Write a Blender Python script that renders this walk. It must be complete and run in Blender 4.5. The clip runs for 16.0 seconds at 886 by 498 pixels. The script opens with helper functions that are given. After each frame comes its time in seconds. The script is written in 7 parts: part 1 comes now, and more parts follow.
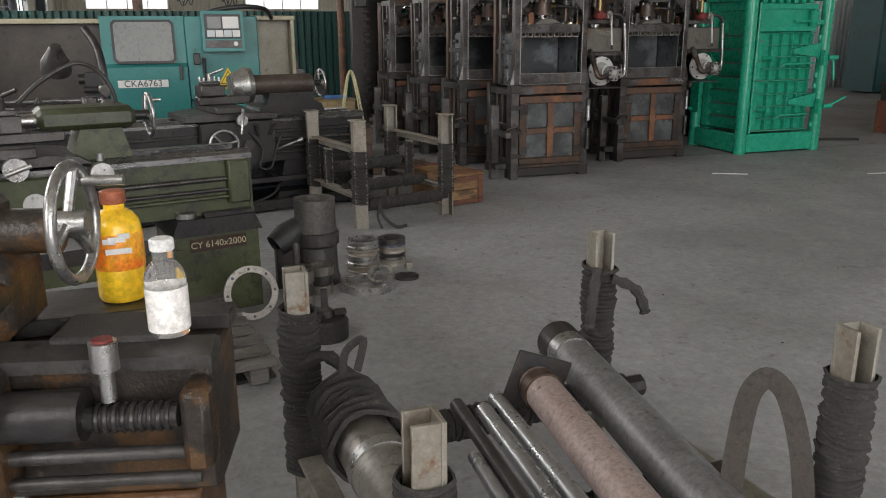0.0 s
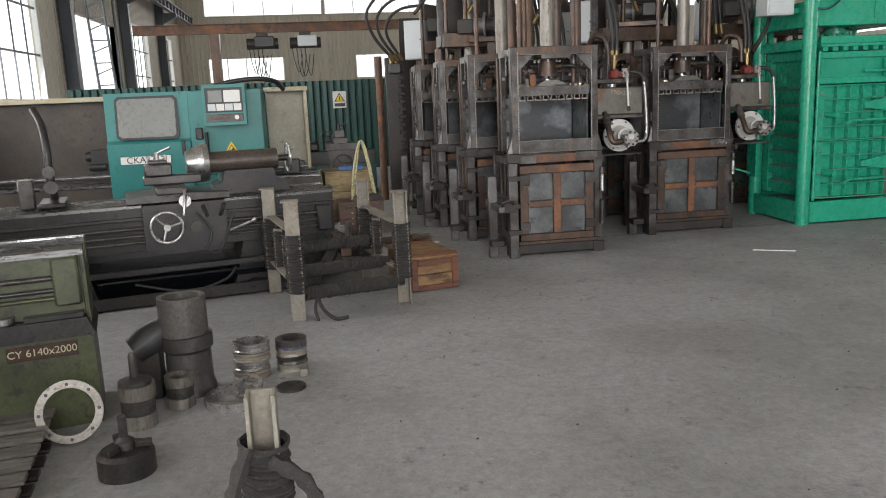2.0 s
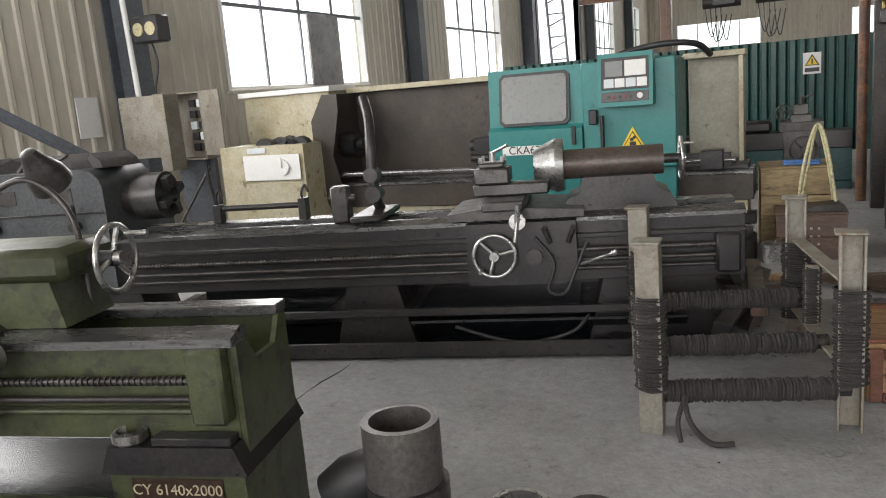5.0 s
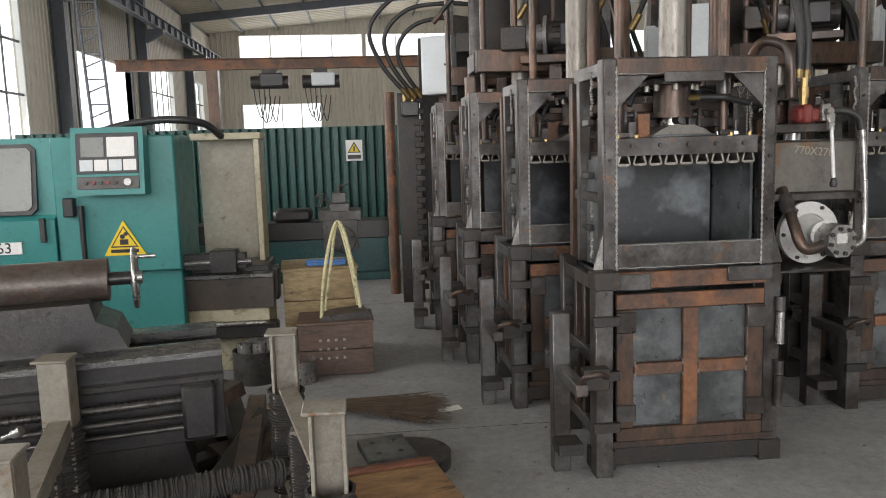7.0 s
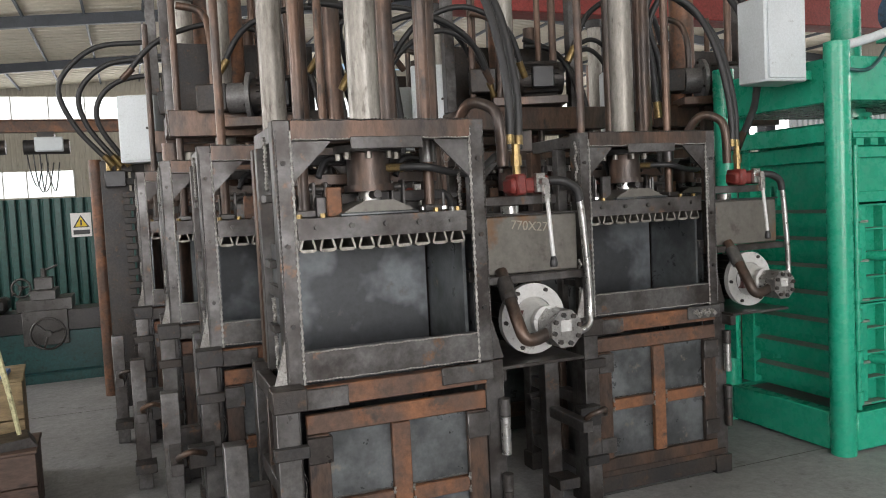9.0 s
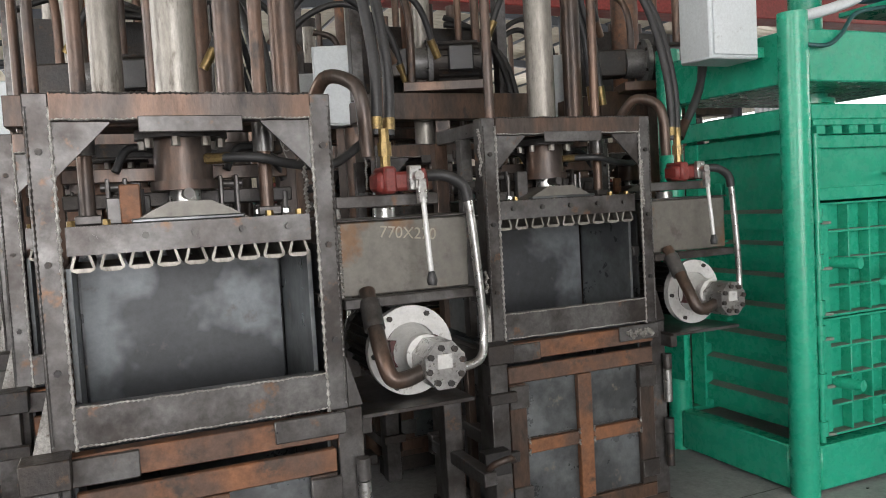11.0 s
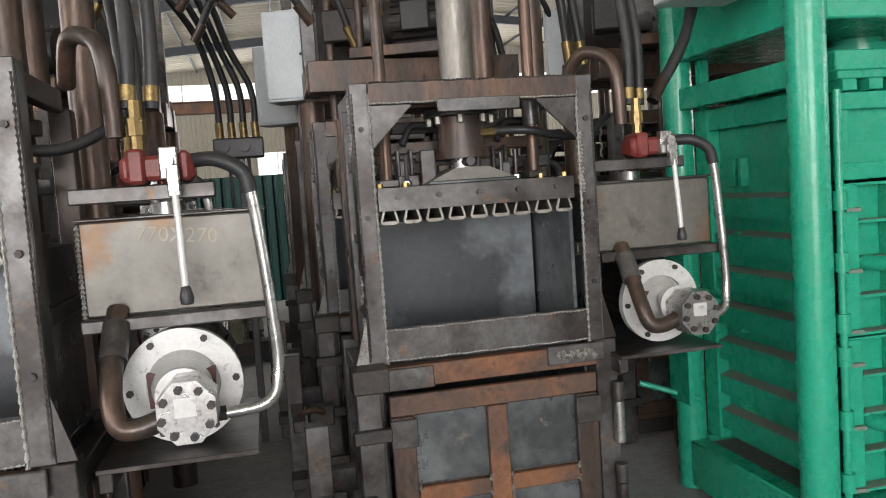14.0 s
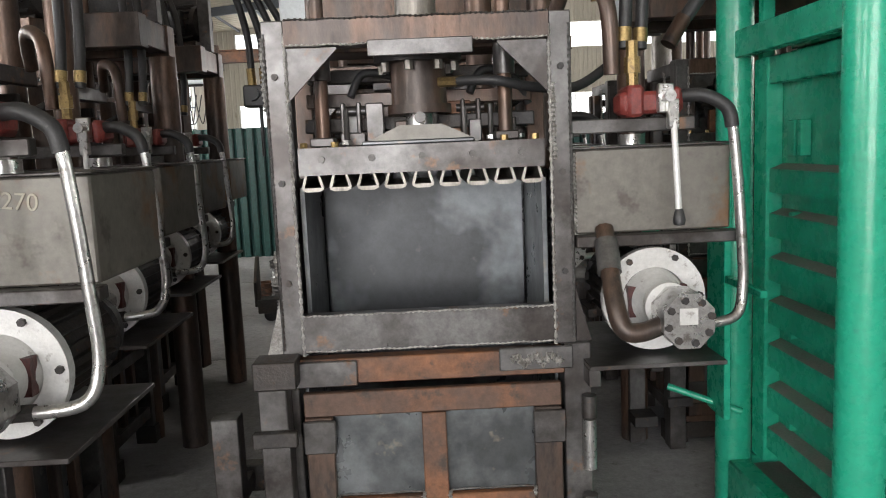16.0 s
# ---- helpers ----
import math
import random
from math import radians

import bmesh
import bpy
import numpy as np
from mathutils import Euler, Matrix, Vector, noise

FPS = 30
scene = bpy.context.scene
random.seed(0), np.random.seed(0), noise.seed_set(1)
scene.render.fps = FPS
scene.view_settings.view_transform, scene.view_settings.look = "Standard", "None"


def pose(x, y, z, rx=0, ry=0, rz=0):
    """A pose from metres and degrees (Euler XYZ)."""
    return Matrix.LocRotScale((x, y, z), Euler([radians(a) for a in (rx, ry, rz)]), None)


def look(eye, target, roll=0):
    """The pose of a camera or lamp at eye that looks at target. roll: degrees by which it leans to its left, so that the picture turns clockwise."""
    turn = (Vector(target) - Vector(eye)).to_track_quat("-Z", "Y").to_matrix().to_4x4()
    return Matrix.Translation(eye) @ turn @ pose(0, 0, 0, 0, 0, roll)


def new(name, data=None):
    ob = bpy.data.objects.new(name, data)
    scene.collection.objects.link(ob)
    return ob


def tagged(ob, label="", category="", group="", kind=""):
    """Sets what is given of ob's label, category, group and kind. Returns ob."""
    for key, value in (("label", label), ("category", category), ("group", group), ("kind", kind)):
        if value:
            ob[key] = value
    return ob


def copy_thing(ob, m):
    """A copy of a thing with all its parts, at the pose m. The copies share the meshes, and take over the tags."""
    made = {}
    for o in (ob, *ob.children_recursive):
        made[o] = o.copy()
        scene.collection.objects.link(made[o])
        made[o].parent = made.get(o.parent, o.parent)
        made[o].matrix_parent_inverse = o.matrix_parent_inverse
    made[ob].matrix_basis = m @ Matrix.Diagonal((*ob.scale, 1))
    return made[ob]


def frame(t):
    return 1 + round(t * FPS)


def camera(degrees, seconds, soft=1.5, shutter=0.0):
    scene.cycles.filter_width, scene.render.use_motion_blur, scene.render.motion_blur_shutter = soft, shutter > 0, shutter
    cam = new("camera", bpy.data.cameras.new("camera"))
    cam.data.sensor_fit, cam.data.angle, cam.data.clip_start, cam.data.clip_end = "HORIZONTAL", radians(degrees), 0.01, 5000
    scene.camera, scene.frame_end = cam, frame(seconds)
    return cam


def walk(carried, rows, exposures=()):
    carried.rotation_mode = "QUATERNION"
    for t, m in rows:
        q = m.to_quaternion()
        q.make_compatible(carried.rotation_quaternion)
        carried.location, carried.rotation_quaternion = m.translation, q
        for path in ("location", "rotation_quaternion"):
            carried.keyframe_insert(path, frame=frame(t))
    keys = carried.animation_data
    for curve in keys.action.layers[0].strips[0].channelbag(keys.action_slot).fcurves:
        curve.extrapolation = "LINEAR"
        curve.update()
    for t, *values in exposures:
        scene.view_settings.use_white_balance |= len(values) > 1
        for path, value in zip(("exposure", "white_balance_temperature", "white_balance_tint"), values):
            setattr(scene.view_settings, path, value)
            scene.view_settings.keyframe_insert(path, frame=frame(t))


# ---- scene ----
cam = camera(59.1, 16.0, 1.0)
METRES, EYE, TILT, LEAN, TURN = 10.16, 1.657, 0.0, 0.0, -18.8
ROWS = [
    (0.0, 0.0, 0.0, 0.0, -0.1, -15.55, 0.36),
    (0.5, 0.033, 0.0227, -0.0005, 5.61, -15.43, 1.55),
    (1.0, 0.0694, 0.0513, 0.0055, 4.67, -13.58, 2.49),
    (1.5, 0.1139, 0.0737, 0.0018, 4.45, -12.31, 2.03),
    (2.0, 0.1389, 0.099, 0.0018, 9.17, -11.08, 2.34),
    (2.5, 0.1468, 0.1381, 0.0057, 20.97, -10.47, 2.77),
    (3.0, 0.1535, 0.1818, 0.0036, 35.6, -10.02, 2.79),
    (5.5, 0.0898, 0.3784, 0.0024, 42.61, -11.31, 4.68),
    (6.0, 0.0878, 0.4223, 0.0036, 35.52, -10.47, 3.24),
    (6.5, 0.0884, 0.4593, 0.0033, 23.94, -8.62, 1.73),
    (7.0, 0.0889, 0.4906, 0.0056, 12.72, -7.47, 1.65),
    (7.5, 0.097, 0.516, 0.0045, 7.27, -6.97, 1.5),
    (8.0, 0.1146, 0.538, 0.0054, 3.43, -5.93, 1.85),
    (8.5, 0.1221, 0.5593, 0.0085, -0.4, -4.56, 2.19),
    (9.0, 0.1296, 0.5788, 0.0109, -2.86, -3.45, 2.85),
    (11.5, 0.2033, 0.6658, 0.0077, -5.69, -3.51, 3.41),
    (12.0, 0.2297, 0.6722, 0.0078, -9.38, -3.77, 2.91),
    (12.5, 0.2442, 0.6795, 0.0055, -14.46, -3.91, 1.79),
    (13.0, 0.2559, 0.7006, 0.0079, -12.07, -4.29, 1.77),
    (13.5, 0.2648, 0.7184, 0.0062, -1.5, -4.32, 3.14),
    (14.0, 0.2893, 0.7292, 0.0052, 6.02, -4.39, 3.99),
    (14.5, 0.3116, 0.7389, 0.0058, 6.47, -5.27, 4.05),
    (15.0, 0.3225, 0.7602, 0.0063, 5.72, -6.01, 3.72),
    (15.5, 0.3349, 0.7801, 0.0056, 9.55, -6.9, 3.33),
    (16.0, 0.3509, 0.7945, 0.0058, 17.15, -7.49, 2.46),
]
walk(cam, [(t, pose(0, 0, EYE, TILT, LEAN, TURN) @ pose(METRES * x, METRES * y, METRES * z, 90 + pitch, roll, yaw)) for t, x, y, z, yaw, pitch, roll in ROWS], [(0.0, -0.75), (0.5, -0.45), (1.5, -0.35), (3.0, -0.2), (5.5, -0.2), (6.0, 0.05), (7.0, -0.12), (8.5, -0.08), (11.5, 0.03), (13.5, 0.1), (14.3, 0.26), (16.0, 0.34)])

# ---- world, sun, large lights, exposure ----
world = bpy.data.worlds.new("sky")
scene.world = world
world.use_nodes = True
wn = world.node_tree
sky = wn.nodes.new("ShaderNodeTexSky")
sky.sky_type = "NISHITA"
sky.sun_disc = False
sky.sun_elevation, sky.sun_rotation = radians(48), radians(200)
wn.nodes["Background"].inputs["Strength"].default_value = 0.12
wn.links.new(sky.outputs[0], wn.nodes["Background"].inputs["Color"])
sun_data = bpy.data.lights.new("sun", "SUN")
sun_data.energy, sun_data.angle, sun_data.color = 2.0, radians(3), (1, 0.96, 0.9)
sun = new("sun", sun_data)
sun.matrix_world = look((0, 0, 40), (-14, 20, 0))


def opening_light(name, eye, target, w, h, watts, color=(1.0, 0.968, 0.965)):
    d = bpy.data.lights.new(name, "AREA")
    d.shape, d.size, d.size_y, d.energy, d.color = "RECTANGLE", w, h, watts, color
    ob = new(name, d)
    ob.matrix_world = look(eye, target)
    return ob


opening_light("daylight_window", (-5.85, 15.2, 4.0), (0, 14.5, 2.6), 4.2, 4.0, 495)
opening_light("daylight_window", (-5.85, 23.8, 4.0), (0, 23.5, 2.6), 4.0, 4.0, 405)
# Two unseen near windows, added to brighten the near end of the hall.
opening_light("daylight_window", (-5.85, 6.5, 4.0), (0, 7, 2.0), 4.2, 4.0, 470)
opening_light("daylight_window", (-5.85, -2.2, 4.0), (0, -1.5, 2.0), 4.2, 4.0, 540)
opening_light("daylight_gate", (-5.85, 32.6, 2.4), (0, 32, 1.5), 5.6, 4.6, 630)
# Unseen south gateway behind the camera, added to light the balers' fronts.
opening_light("daylight_gate", (2.5, -9.75, 3.0), (4.5, 10, 1.4), 10.0, 5.6, 1900)
opening_light("daylight_strip", (16, 52.2, 6.6), (16, 20, 2), 40.0, 2.0, 1350)
opening_light("daylight_strip", (37.7, 20, 5.6), (10, 20, 3), 50.0, 1.8, 2925)
# Unseen high strip in the south wall, added as fill light.
opening_light("daylight_strip", (16, -9.7, 7.4), (16, 20, 2), 40.0, 1.6, 990)

# ---- geometry helpers ----


class Geo:
    """Collects faces for one mesh."""

    def __init__(self):
        self.v, self.f, self.s = [], [], []
        self.m = Matrix()

    def at(self, m=None):
        self.m = m if m is not None else Matrix()
        return self

    def add(self, verts, faces, smooth=False):
        o = len(self.v)
        self.v += [self.m @ Vector(p) for p in verts]
        for f in faces:
            self.f.append([o + i for i in f])
            self.s.append(smooth)

    def box(self, x0, x1, y0, y1, z0, z1, b=0.004):
        x0, x1, y0, y1, z0, z1 = min(x0, x1), max(x0, x1), min(y0, y1), max(y0, y1), min(z0, z1), max(z0, z1)
        b = min(b, (x1 - x0) * .3, (y1 - y0) * .3, (z1 - z0) * .3)
        X, Y, Z = (x0, x1), (y0, y1), (z0, z1)
        vs, idx = [], {}
        for i in (0, 1):
            for j in (0, 1):
                for k in (0, 1):
                    di, dj, dk = b * (1 - 2 * i), b * (1 - 2 * j), b * (1 - 2 * k)
                    idx[i, j, k, 0] = len(vs); vs.append((X[i], Y[j] + dj, Z[k] + dk))
                    idx[i, j, k, 1] = len(vs); vs.append((X[i] + di, Y[j], Z[k] + dk))
                    idx[i, j, k, 2] = len(vs); vs.append((X[i] + di, Y[j] + dj, Z[k]))
        fs = []
        c = Vector(((x0 + x1) / 2, (y0 + y1) / 2, (z0 + z1) / 2))

        def face(ids):
            p = [Vector(vs[i]) for i in ids]
            n = (p[1] - p[0]).cross(p[2] - p[0])
            mid = sum(p, Vector()) / len(p)
            fs.append(ids if n.dot(mid - c) > 0 else ids[::-1])
        q = ((0, 0), (1, 0), (1, 1), (0, 1))
        for e in (0, 1):
            face([idx[e, j, k, 0] for j, k in q])
            face([idx[j, e, k, 1] for j, k in q])
            face([idx[j, k, e, 2] for j, k in q])
        for j in (0, 1):
            for k in (0, 1):
                face([idx[0, j, k, 1], idx[1, j, k, 1], idx[1, j, k, 2], idx[0, j, k, 2]])
                face([idx[j, 0, k, 0], idx[j, 1, k, 0], idx[j, 1, k, 2], idx[j, 0, k, 2]])
                face([idx[j, k, 0, 0], idx[j, k, 1, 0], idx[j, k, 1, 1], idx[j, k, 0, 1]])
        for i in (0, 1):
            for j in (0, 1):
                for k in (0, 1):
                    face([idx[i, j, k, 0], idx[i, j, k, 1], idx[i, j, k, 2]])
        self.add(vs, fs)
        return self

    def cyl(self, p0, p1, r0, r1=None, n=20, caps=True, inner=0.0):
        """A round bar, cone or (with inner) a pipe from p0 to p1."""
        r1 = r0 if r1 is None else r1
        p0, p1 = Vector(p0), Vector(p1)
        w = (p1 - p0).normalized()
        u = w.orthogonal().normalized()
        t = w.cross(u)
        ring = [(math.cos(2 * math.pi * i / n), math.sin(2 * math.pi * i / n)) for i in range(n)]

        def circle(p, r):
            return [p + (u * a + t * b) * r for a, b in ring]
        self.add(circle(p0, r0) + circle(p1, r1), [(i, (i + 1) % n, n + (i + 1) % n, n + i) for i in range(n)], True)
        if inner:
            self.add(circle(p0, inner) + circle(p1, inner * r1 / r0), [((i + 1) % n, i, n + i, n + (i + 1) % n) for i in range(n)], True)
            self.add(circle(p1, r1) + circle(p1, inner * r1 / r0), [(i, (i + 1) % n, n + (i + 1) % n, n + i) for i in range(n)])
            self.add(circle(p0, r0) + circle(p0, inner), [((i + 1) % n, i, n + i, n + (i + 1) % n) for i in range(n)])
        elif caps:
            self.add(circle(p1, r1), [list(range(n))])
            self.add(circle(p0, r0), [list(range(n))[::-1]])
        return self

    def tube(self, pts, r, n=10, smooth_path=True, wob=0.0, seed=1):
        """A hose, pipe or wire along points."""
        p = [Vector(q) for q in pts]
        if smooth_path and len(p) > 2:
            out = []
            for i in range(len(p) - 1):
                a, b, c, d = p[max(i - 1, 0)], p[i], p[i + 1], p[min(i + 2, len(p) - 1)]
                for k in range(6):
                    s = k / 6
                    out.append(.5 * ((2 * b) + (c - a) * s + (2 * a - 5 * b + 4 * c - d) * s * s + (3 * b - a - 3 * c + d) * s ** 3))
            p = out + [p[-1]]
        rings = []
        u = None
        for i, q in enumerate(p):
            w = (p[min(i + 1, len(p) - 1)] - p[max(i - 1, 0)]).normalized()
            u = w.orthogonal().normalized() if u is None else (u - w * u.dot(w)).normalized()
            t = w.cross(u)
            rr = r * (1 + wob * math.sin(i * 2.1 + seed))
            rings.append([q + (u * math.cos(2 * math.pi * k / n) + t * math.sin(2 * math.pi * k / n)) * rr for k in range(n)])
        vs = [v for g in rings for v in g]
        fs = [(i * n + k, i * n + (k + 1) % n, (i + 1) * n + (k + 1) % n, (i + 1) * n + k) for i in range(len(rings) - 1) for k in range(n)]
        self.add(vs, fs, True)
        self.add(rings[-1], [list(range(n))])
        self.add(rings[0], [list(range(n))[::-1]])
        return self

    def prism(self, pts, axis, a0, a1):
        """A flat outline (counter-clockwise) pushed along an axis: x takes (y,z), y takes (x,z), z takes (x,y)."""
        def P(q, a):
            return {"x": (a, q[0], q[1]), "y": (q[0], a, q[1]), "z": (q[0], q[1], a)}[axis]
        n = len(pts)
        vs = [P(q, a0) for q in pts] + [P(q, a1) for q in pts]
        fs = [(i, (i + 1) % n, n + (i + 1) % n, n + i) for i in range(n)]
        fs += [list(range(n))[::-1], [n + i for i in range(n)]]
        if axis == "y":
            fs = [list(f)[::-1] for f in fs]
        self.add(vs, fs)
        return self

    def lathe(self, prof, o=(0, 0, 0), n=28, smooth=True):
        """A turned body about z from (radius, height) pairs, bottom to top."""
        vs = [(o[0] + r * math.cos(2 * math.pi * k / n), o[1] + r * math.sin(2 * math.pi * k / n), o[2] + z) for r, z in prof for k in range(n)]
        for i in range(len(prof) - 1):
            seg = vs[i * n:(i + 2) * n]
            self.add(seg, [(k, (k + 1) % n, n + (k + 1) % n, n + k) for k in range(n)], smooth)
        return self

    def torus(self, c, w, R, r, n=32, k=8, flat=1.0):
        c, w = Vector(c), Vector(w).normalized()
        u = w.orthogonal().normalized()
        t = w.cross(u)
        vs = []
        for i in range(n):
            a = 2 * math.pi * i / n
            d = u * math.cos(a) + t * math.sin(a)
            for j in range(k):
                b = 2 * math.pi * j / k
                vs.append(c + d * (R + r * math.cos(b)) + w * r * flat * math.sin(b))
        self.add(vs, [(i * k + j, ((i + 1) % n) * k + j, ((i + 1) % n) * k + (j + 1) % k, i * k + (j + 1) % k) for i in range(n) for j in range(k)], True)
        return self

    def mesh(self, name, material):
        me = bpy.data.meshes.new(name)
        at, seen, verts = [], {}, []
        for v in self.v:
            key = (round(v.x, 5), round(v.y, 5), round(v.z, 5))
            if key not in seen:
                seen[key] = len(verts)
                verts.append(key)
            at.append(seen[key])
        faces, smooth = [], []
        for f, sm in zip(self.f, self.s):
            ids = list(dict.fromkeys(at[i] for i in f))
            if len(ids) > 2:
                faces.append(ids)
                smooth.append(sm)
        me.from_pydata(verts, [], faces)
        me.polygons.foreach_set("use_smooth", smooth)
        me.set_sharp_from_angle(angle=radians(38))
        me.materials.append(material)
        me.update()
        return me


def part(name, geo, material, parent, label=""):
    ob = new(name, geo.mesh(name, material))
    ob.parent = parent
    if label:
        tagged(ob, label)
    return ob


def thing(name, m, label, category, group="", kind=""):
    ob = new(name)
    ob.matrix_basis = m
    return tagged(ob, label, category, group, kind)


def solid(name, geo, material, label="", category="", group="", kind="", m=None):
    ob = new(name, geo.mesh(name, material))
    if m is not None:
        ob.matrix_basis = m
    return tagged(ob, label, category, group, kind)


def box(*a, b=0.004):
    return Geo().box(*a, b=b)


def sweep(*a, **k):
    return Geo().tube(*a, **k)


def bar(*a, **k):
    return Geo().cyl(*a, **k)


# ---- materials ----


def surface(name, base, blotch, stain, rough=0.6, metal=0.0, big=2.0, fine=18.0, amount=0.5, stains=0.35, bump=0.15, rvar=0.2, stretch=(1, 1, 1), edge=(0.42, 0.62), worn=0.35):
    """Base colour, broad blotches and smaller stains over fine relief."""
    m = bpy.data.materials.new(name)
    m.use_nodes = True
    nt = m.node_tree
    L = nt.links.new
    bs = nt.nodes["Principled BSDF"]
    tc = nt.nodes.new("ShaderNodeTexCoord")
    oi = nt.nodes.new("ShaderNodeObjectInfo")
    mul = nt.nodes.new("ShaderNodeVectorMath"); mul.operation = "MULTIPLY"; mul.inputs[1].default_value = stretch
    sc = nt.nodes.new("ShaderNodeVectorMath"); sc.operation = "SCALE"; sc.inputs[0].default_value = (13.0, 7.0, 5.0)
    ad = nt.nodes.new("ShaderNodeVectorMath"); ad.operation = "ADD"
    L(tc.outputs["Object"], mul.inputs[0]); L(oi.outputs["Random"], sc.inputs["Scale"])
    L(mul.outputs[0], ad.inputs[0]); L(sc.outputs[0], ad.inputs[1])

    def tex(scale, detail, rgh=0.6):
        n = nt.nodes.new("ShaderNodeTexNoise")
        n.inputs["Scale"].default_value, n.inputs["Detail"].default_value, n.inputs["Roughness"].default_value = scale, detail, rgh
        L(ad.outputs[0], n.inputs["Vector"])
        return n.outputs["Fac"]

    def ramp(fac, a, b, hi=1.0):
        r = nt.nodes.new("ShaderNodeMapRange")
        r.inputs["From Min"].default_value, r.inputs["From Max"].default_value, r.inputs["To Max"].default_value = a, b, hi
        L(fac, r.inputs["Value"])
        return r.outputs[0]

    def mix(fac, a, b):
        x = nt.nodes.new("ShaderNodeMix"); x.data_type = "RGBA"
        L(fac, x.inputs[0])
        for s, v in ((x.inputs[6], a), (x.inputs[7], b)):
            if isinstance(v, tuple):
                s.default_value = (*v, 1)
            else:
                L(v, s)
        return x.outputs[2]
    broad, small, grain = tex(big, 5), tex(fine, 4, 0.7), tex(fine * 7, 2)
    c = mix(ramp(broad, edge[0], edge[1], amount), base, blotch)
    lo = 0.66 - stains * 0.35
    c = mix(ramp(small, lo, lo + 0.1, 0.85), c, stain)
    speck = tex(fine * 3.3, 5, 0.75)
    sr = nt.nodes.new("ShaderNodeMapRange")
    sr.inputs["From Min"].default_value, sr.inputs["From Max"].default_value = 0.32, 0.68
    sr.inputs["To Min"].default_value, sr.inputs["To Max"].default_value = 1 - worn, 1 + worn
    L(speck, sr.inputs["Value"])
    sm = nt.nodes.new("ShaderNodeVectorMath"); sm.operation = "SCALE"
    L(c, sm.inputs[0]); L(sr.outputs[0], sm.inputs["Scale"])
    L(sm.outputs[0], bs.inputs["Base Color"])
    r = nt.nodes.new("ShaderNodeMapRange")
    r.inputs["To Min"].default_value, r.inputs["To Max"].default_value = max(rough - rvar, 0.05), min(rough + rvar, 1)
    L(small, r.inputs["Value"]); L(r.outputs[0], bs.inputs["Roughness"])
    bs.inputs["Metallic"].default_value = metal
    bp = nt.nodes.new("ShaderNodeBump")
    bp.inputs["Strength"].default_value, bp.inputs["Distance"].default_value = bump, 0.01
    both = nt.nodes.new("ShaderNodeMath"); both.operation = "ADD"
    L(grain, both.inputs[0]); L(small, both.inputs[1]); L(both.outputs[0], bp.inputs["Height"]); L(bp.outputs[0], bs.inputs["Normal"])
    return m


def glowing(name, color, strength):
    m = bpy.data.materials.new(name)
    m.use_nodes = True
    b = m.node_tree.nodes["Principled BSDF"]
    b.inputs["Base Color"].default_value = (*color, 1)
    b.inputs["Emission Color"].default_value, b.inputs["Emission Strength"].default_value = (*color, 1), strength
    return m


CONCRETE = surface("concrete", (0.29, 0.293, 0.297), (0.21, 0.211, 0.213), (0.16, 0.158, 0.155), 0.72, 0, 0.8, 7.0, 0.85, 0.12, 0.35, worn=0.2)
STEEL = surface("raw_steel", (0.125, 0.122, 0.12), (0.042, 0.036, 0.033), (0.17, 0.095, 0.055), 0.36, 0.55, 3.5, 8, 0.95, 0.14, 0.05, edge=(0.38, 0.6), worn=0.3)
PLATE = surface("mill_plate", (0.16, 0.172, 0.178), (0.07, 0.075, 0.078), (0.27, 0.23, 0.18), 0.32, 0.5, 2.6, 6, 0.95, 0.1, 0.04, edge=(0.42, 0.57), worn=0.2)
RUST = surface("rusty_steel", (0.2, 0.088, 0.042), (0.09, 0.055, 0.04), (0.05, 0.04, 0.034), 0.55, 0.2, 4, 9, 0.95, 0.25, 0.1, edge=(0.4, 0.58), worn=0.3)
BROWN = surface("brown_scale_steel", (0.058, 0.046, 0.04), (0.125, 0.074, 0.05), (0.03, 0.028, 0.027), 0.38, 0.45, 4, 12, 0.9, 0.2, 0.06, stretch=(1, 1, .35), edge=(0.42, 0.6), worn=0.32)
DARK = surface("dark_steel", (0.032, 0.031, 0.031), (0.055, 0.043, 0.035), (0.09, 0.055, 0.035), 0.48, 0.4, 4, 18, 0.6, 0.2, 0.15)
WELD = surface("weld_spatter", (0.4, 0.39, 0.37), (0.17, 0.155, 0.14), (0.1, 0.075, 0.06), 0.45, 0.5, 12, 40, 0.6, 0.2, 0.5)
CHROME = surface("bright_steel", (0.5, 0.5, 0.49), (0.28, 0.27, 0.26), (0.14, 0.125, 0.11), 0.3, 0.9, 6, 24, 0.7, 0.22, 0.08, 0.14, worn=0.2)
TUBE = surface("honed_tube", (0.27, 0.255, 0.23), (0.17, 0.155, 0.135), (0.1, 0.085, 0.07), 0.42, 0.6, 3, 20, 0.8, 0.25, 0.1, stretch=(1, 1, .25), worn=0.25)
WHITE = surface("silver_paint", (0.58, 0.58, 0.57), (0.46, 0.46, 0.44), (0.22, 0.2, 0.18), 0.4, 0.2, 6, 20, 0.6, 0.16, 0.12, worn=0.1)
BOXGREY = surface("box_paint", (0.58, 0.62, 0.64), (0.5, 0.54, 0.55), (0.35, 0.36, 0.36), 0.45, 0, 3, 20, 0.5, 0.05, 0.04, worn=0.1)
RUBBER = surface("rubber_hose", (0.018, 0.018, 0.019), (0.03, 0.03, 0.03), (0.06, 0.058, 0.055), 0.5, 0, 6, 30, 0.5, 0.1, 0.1)
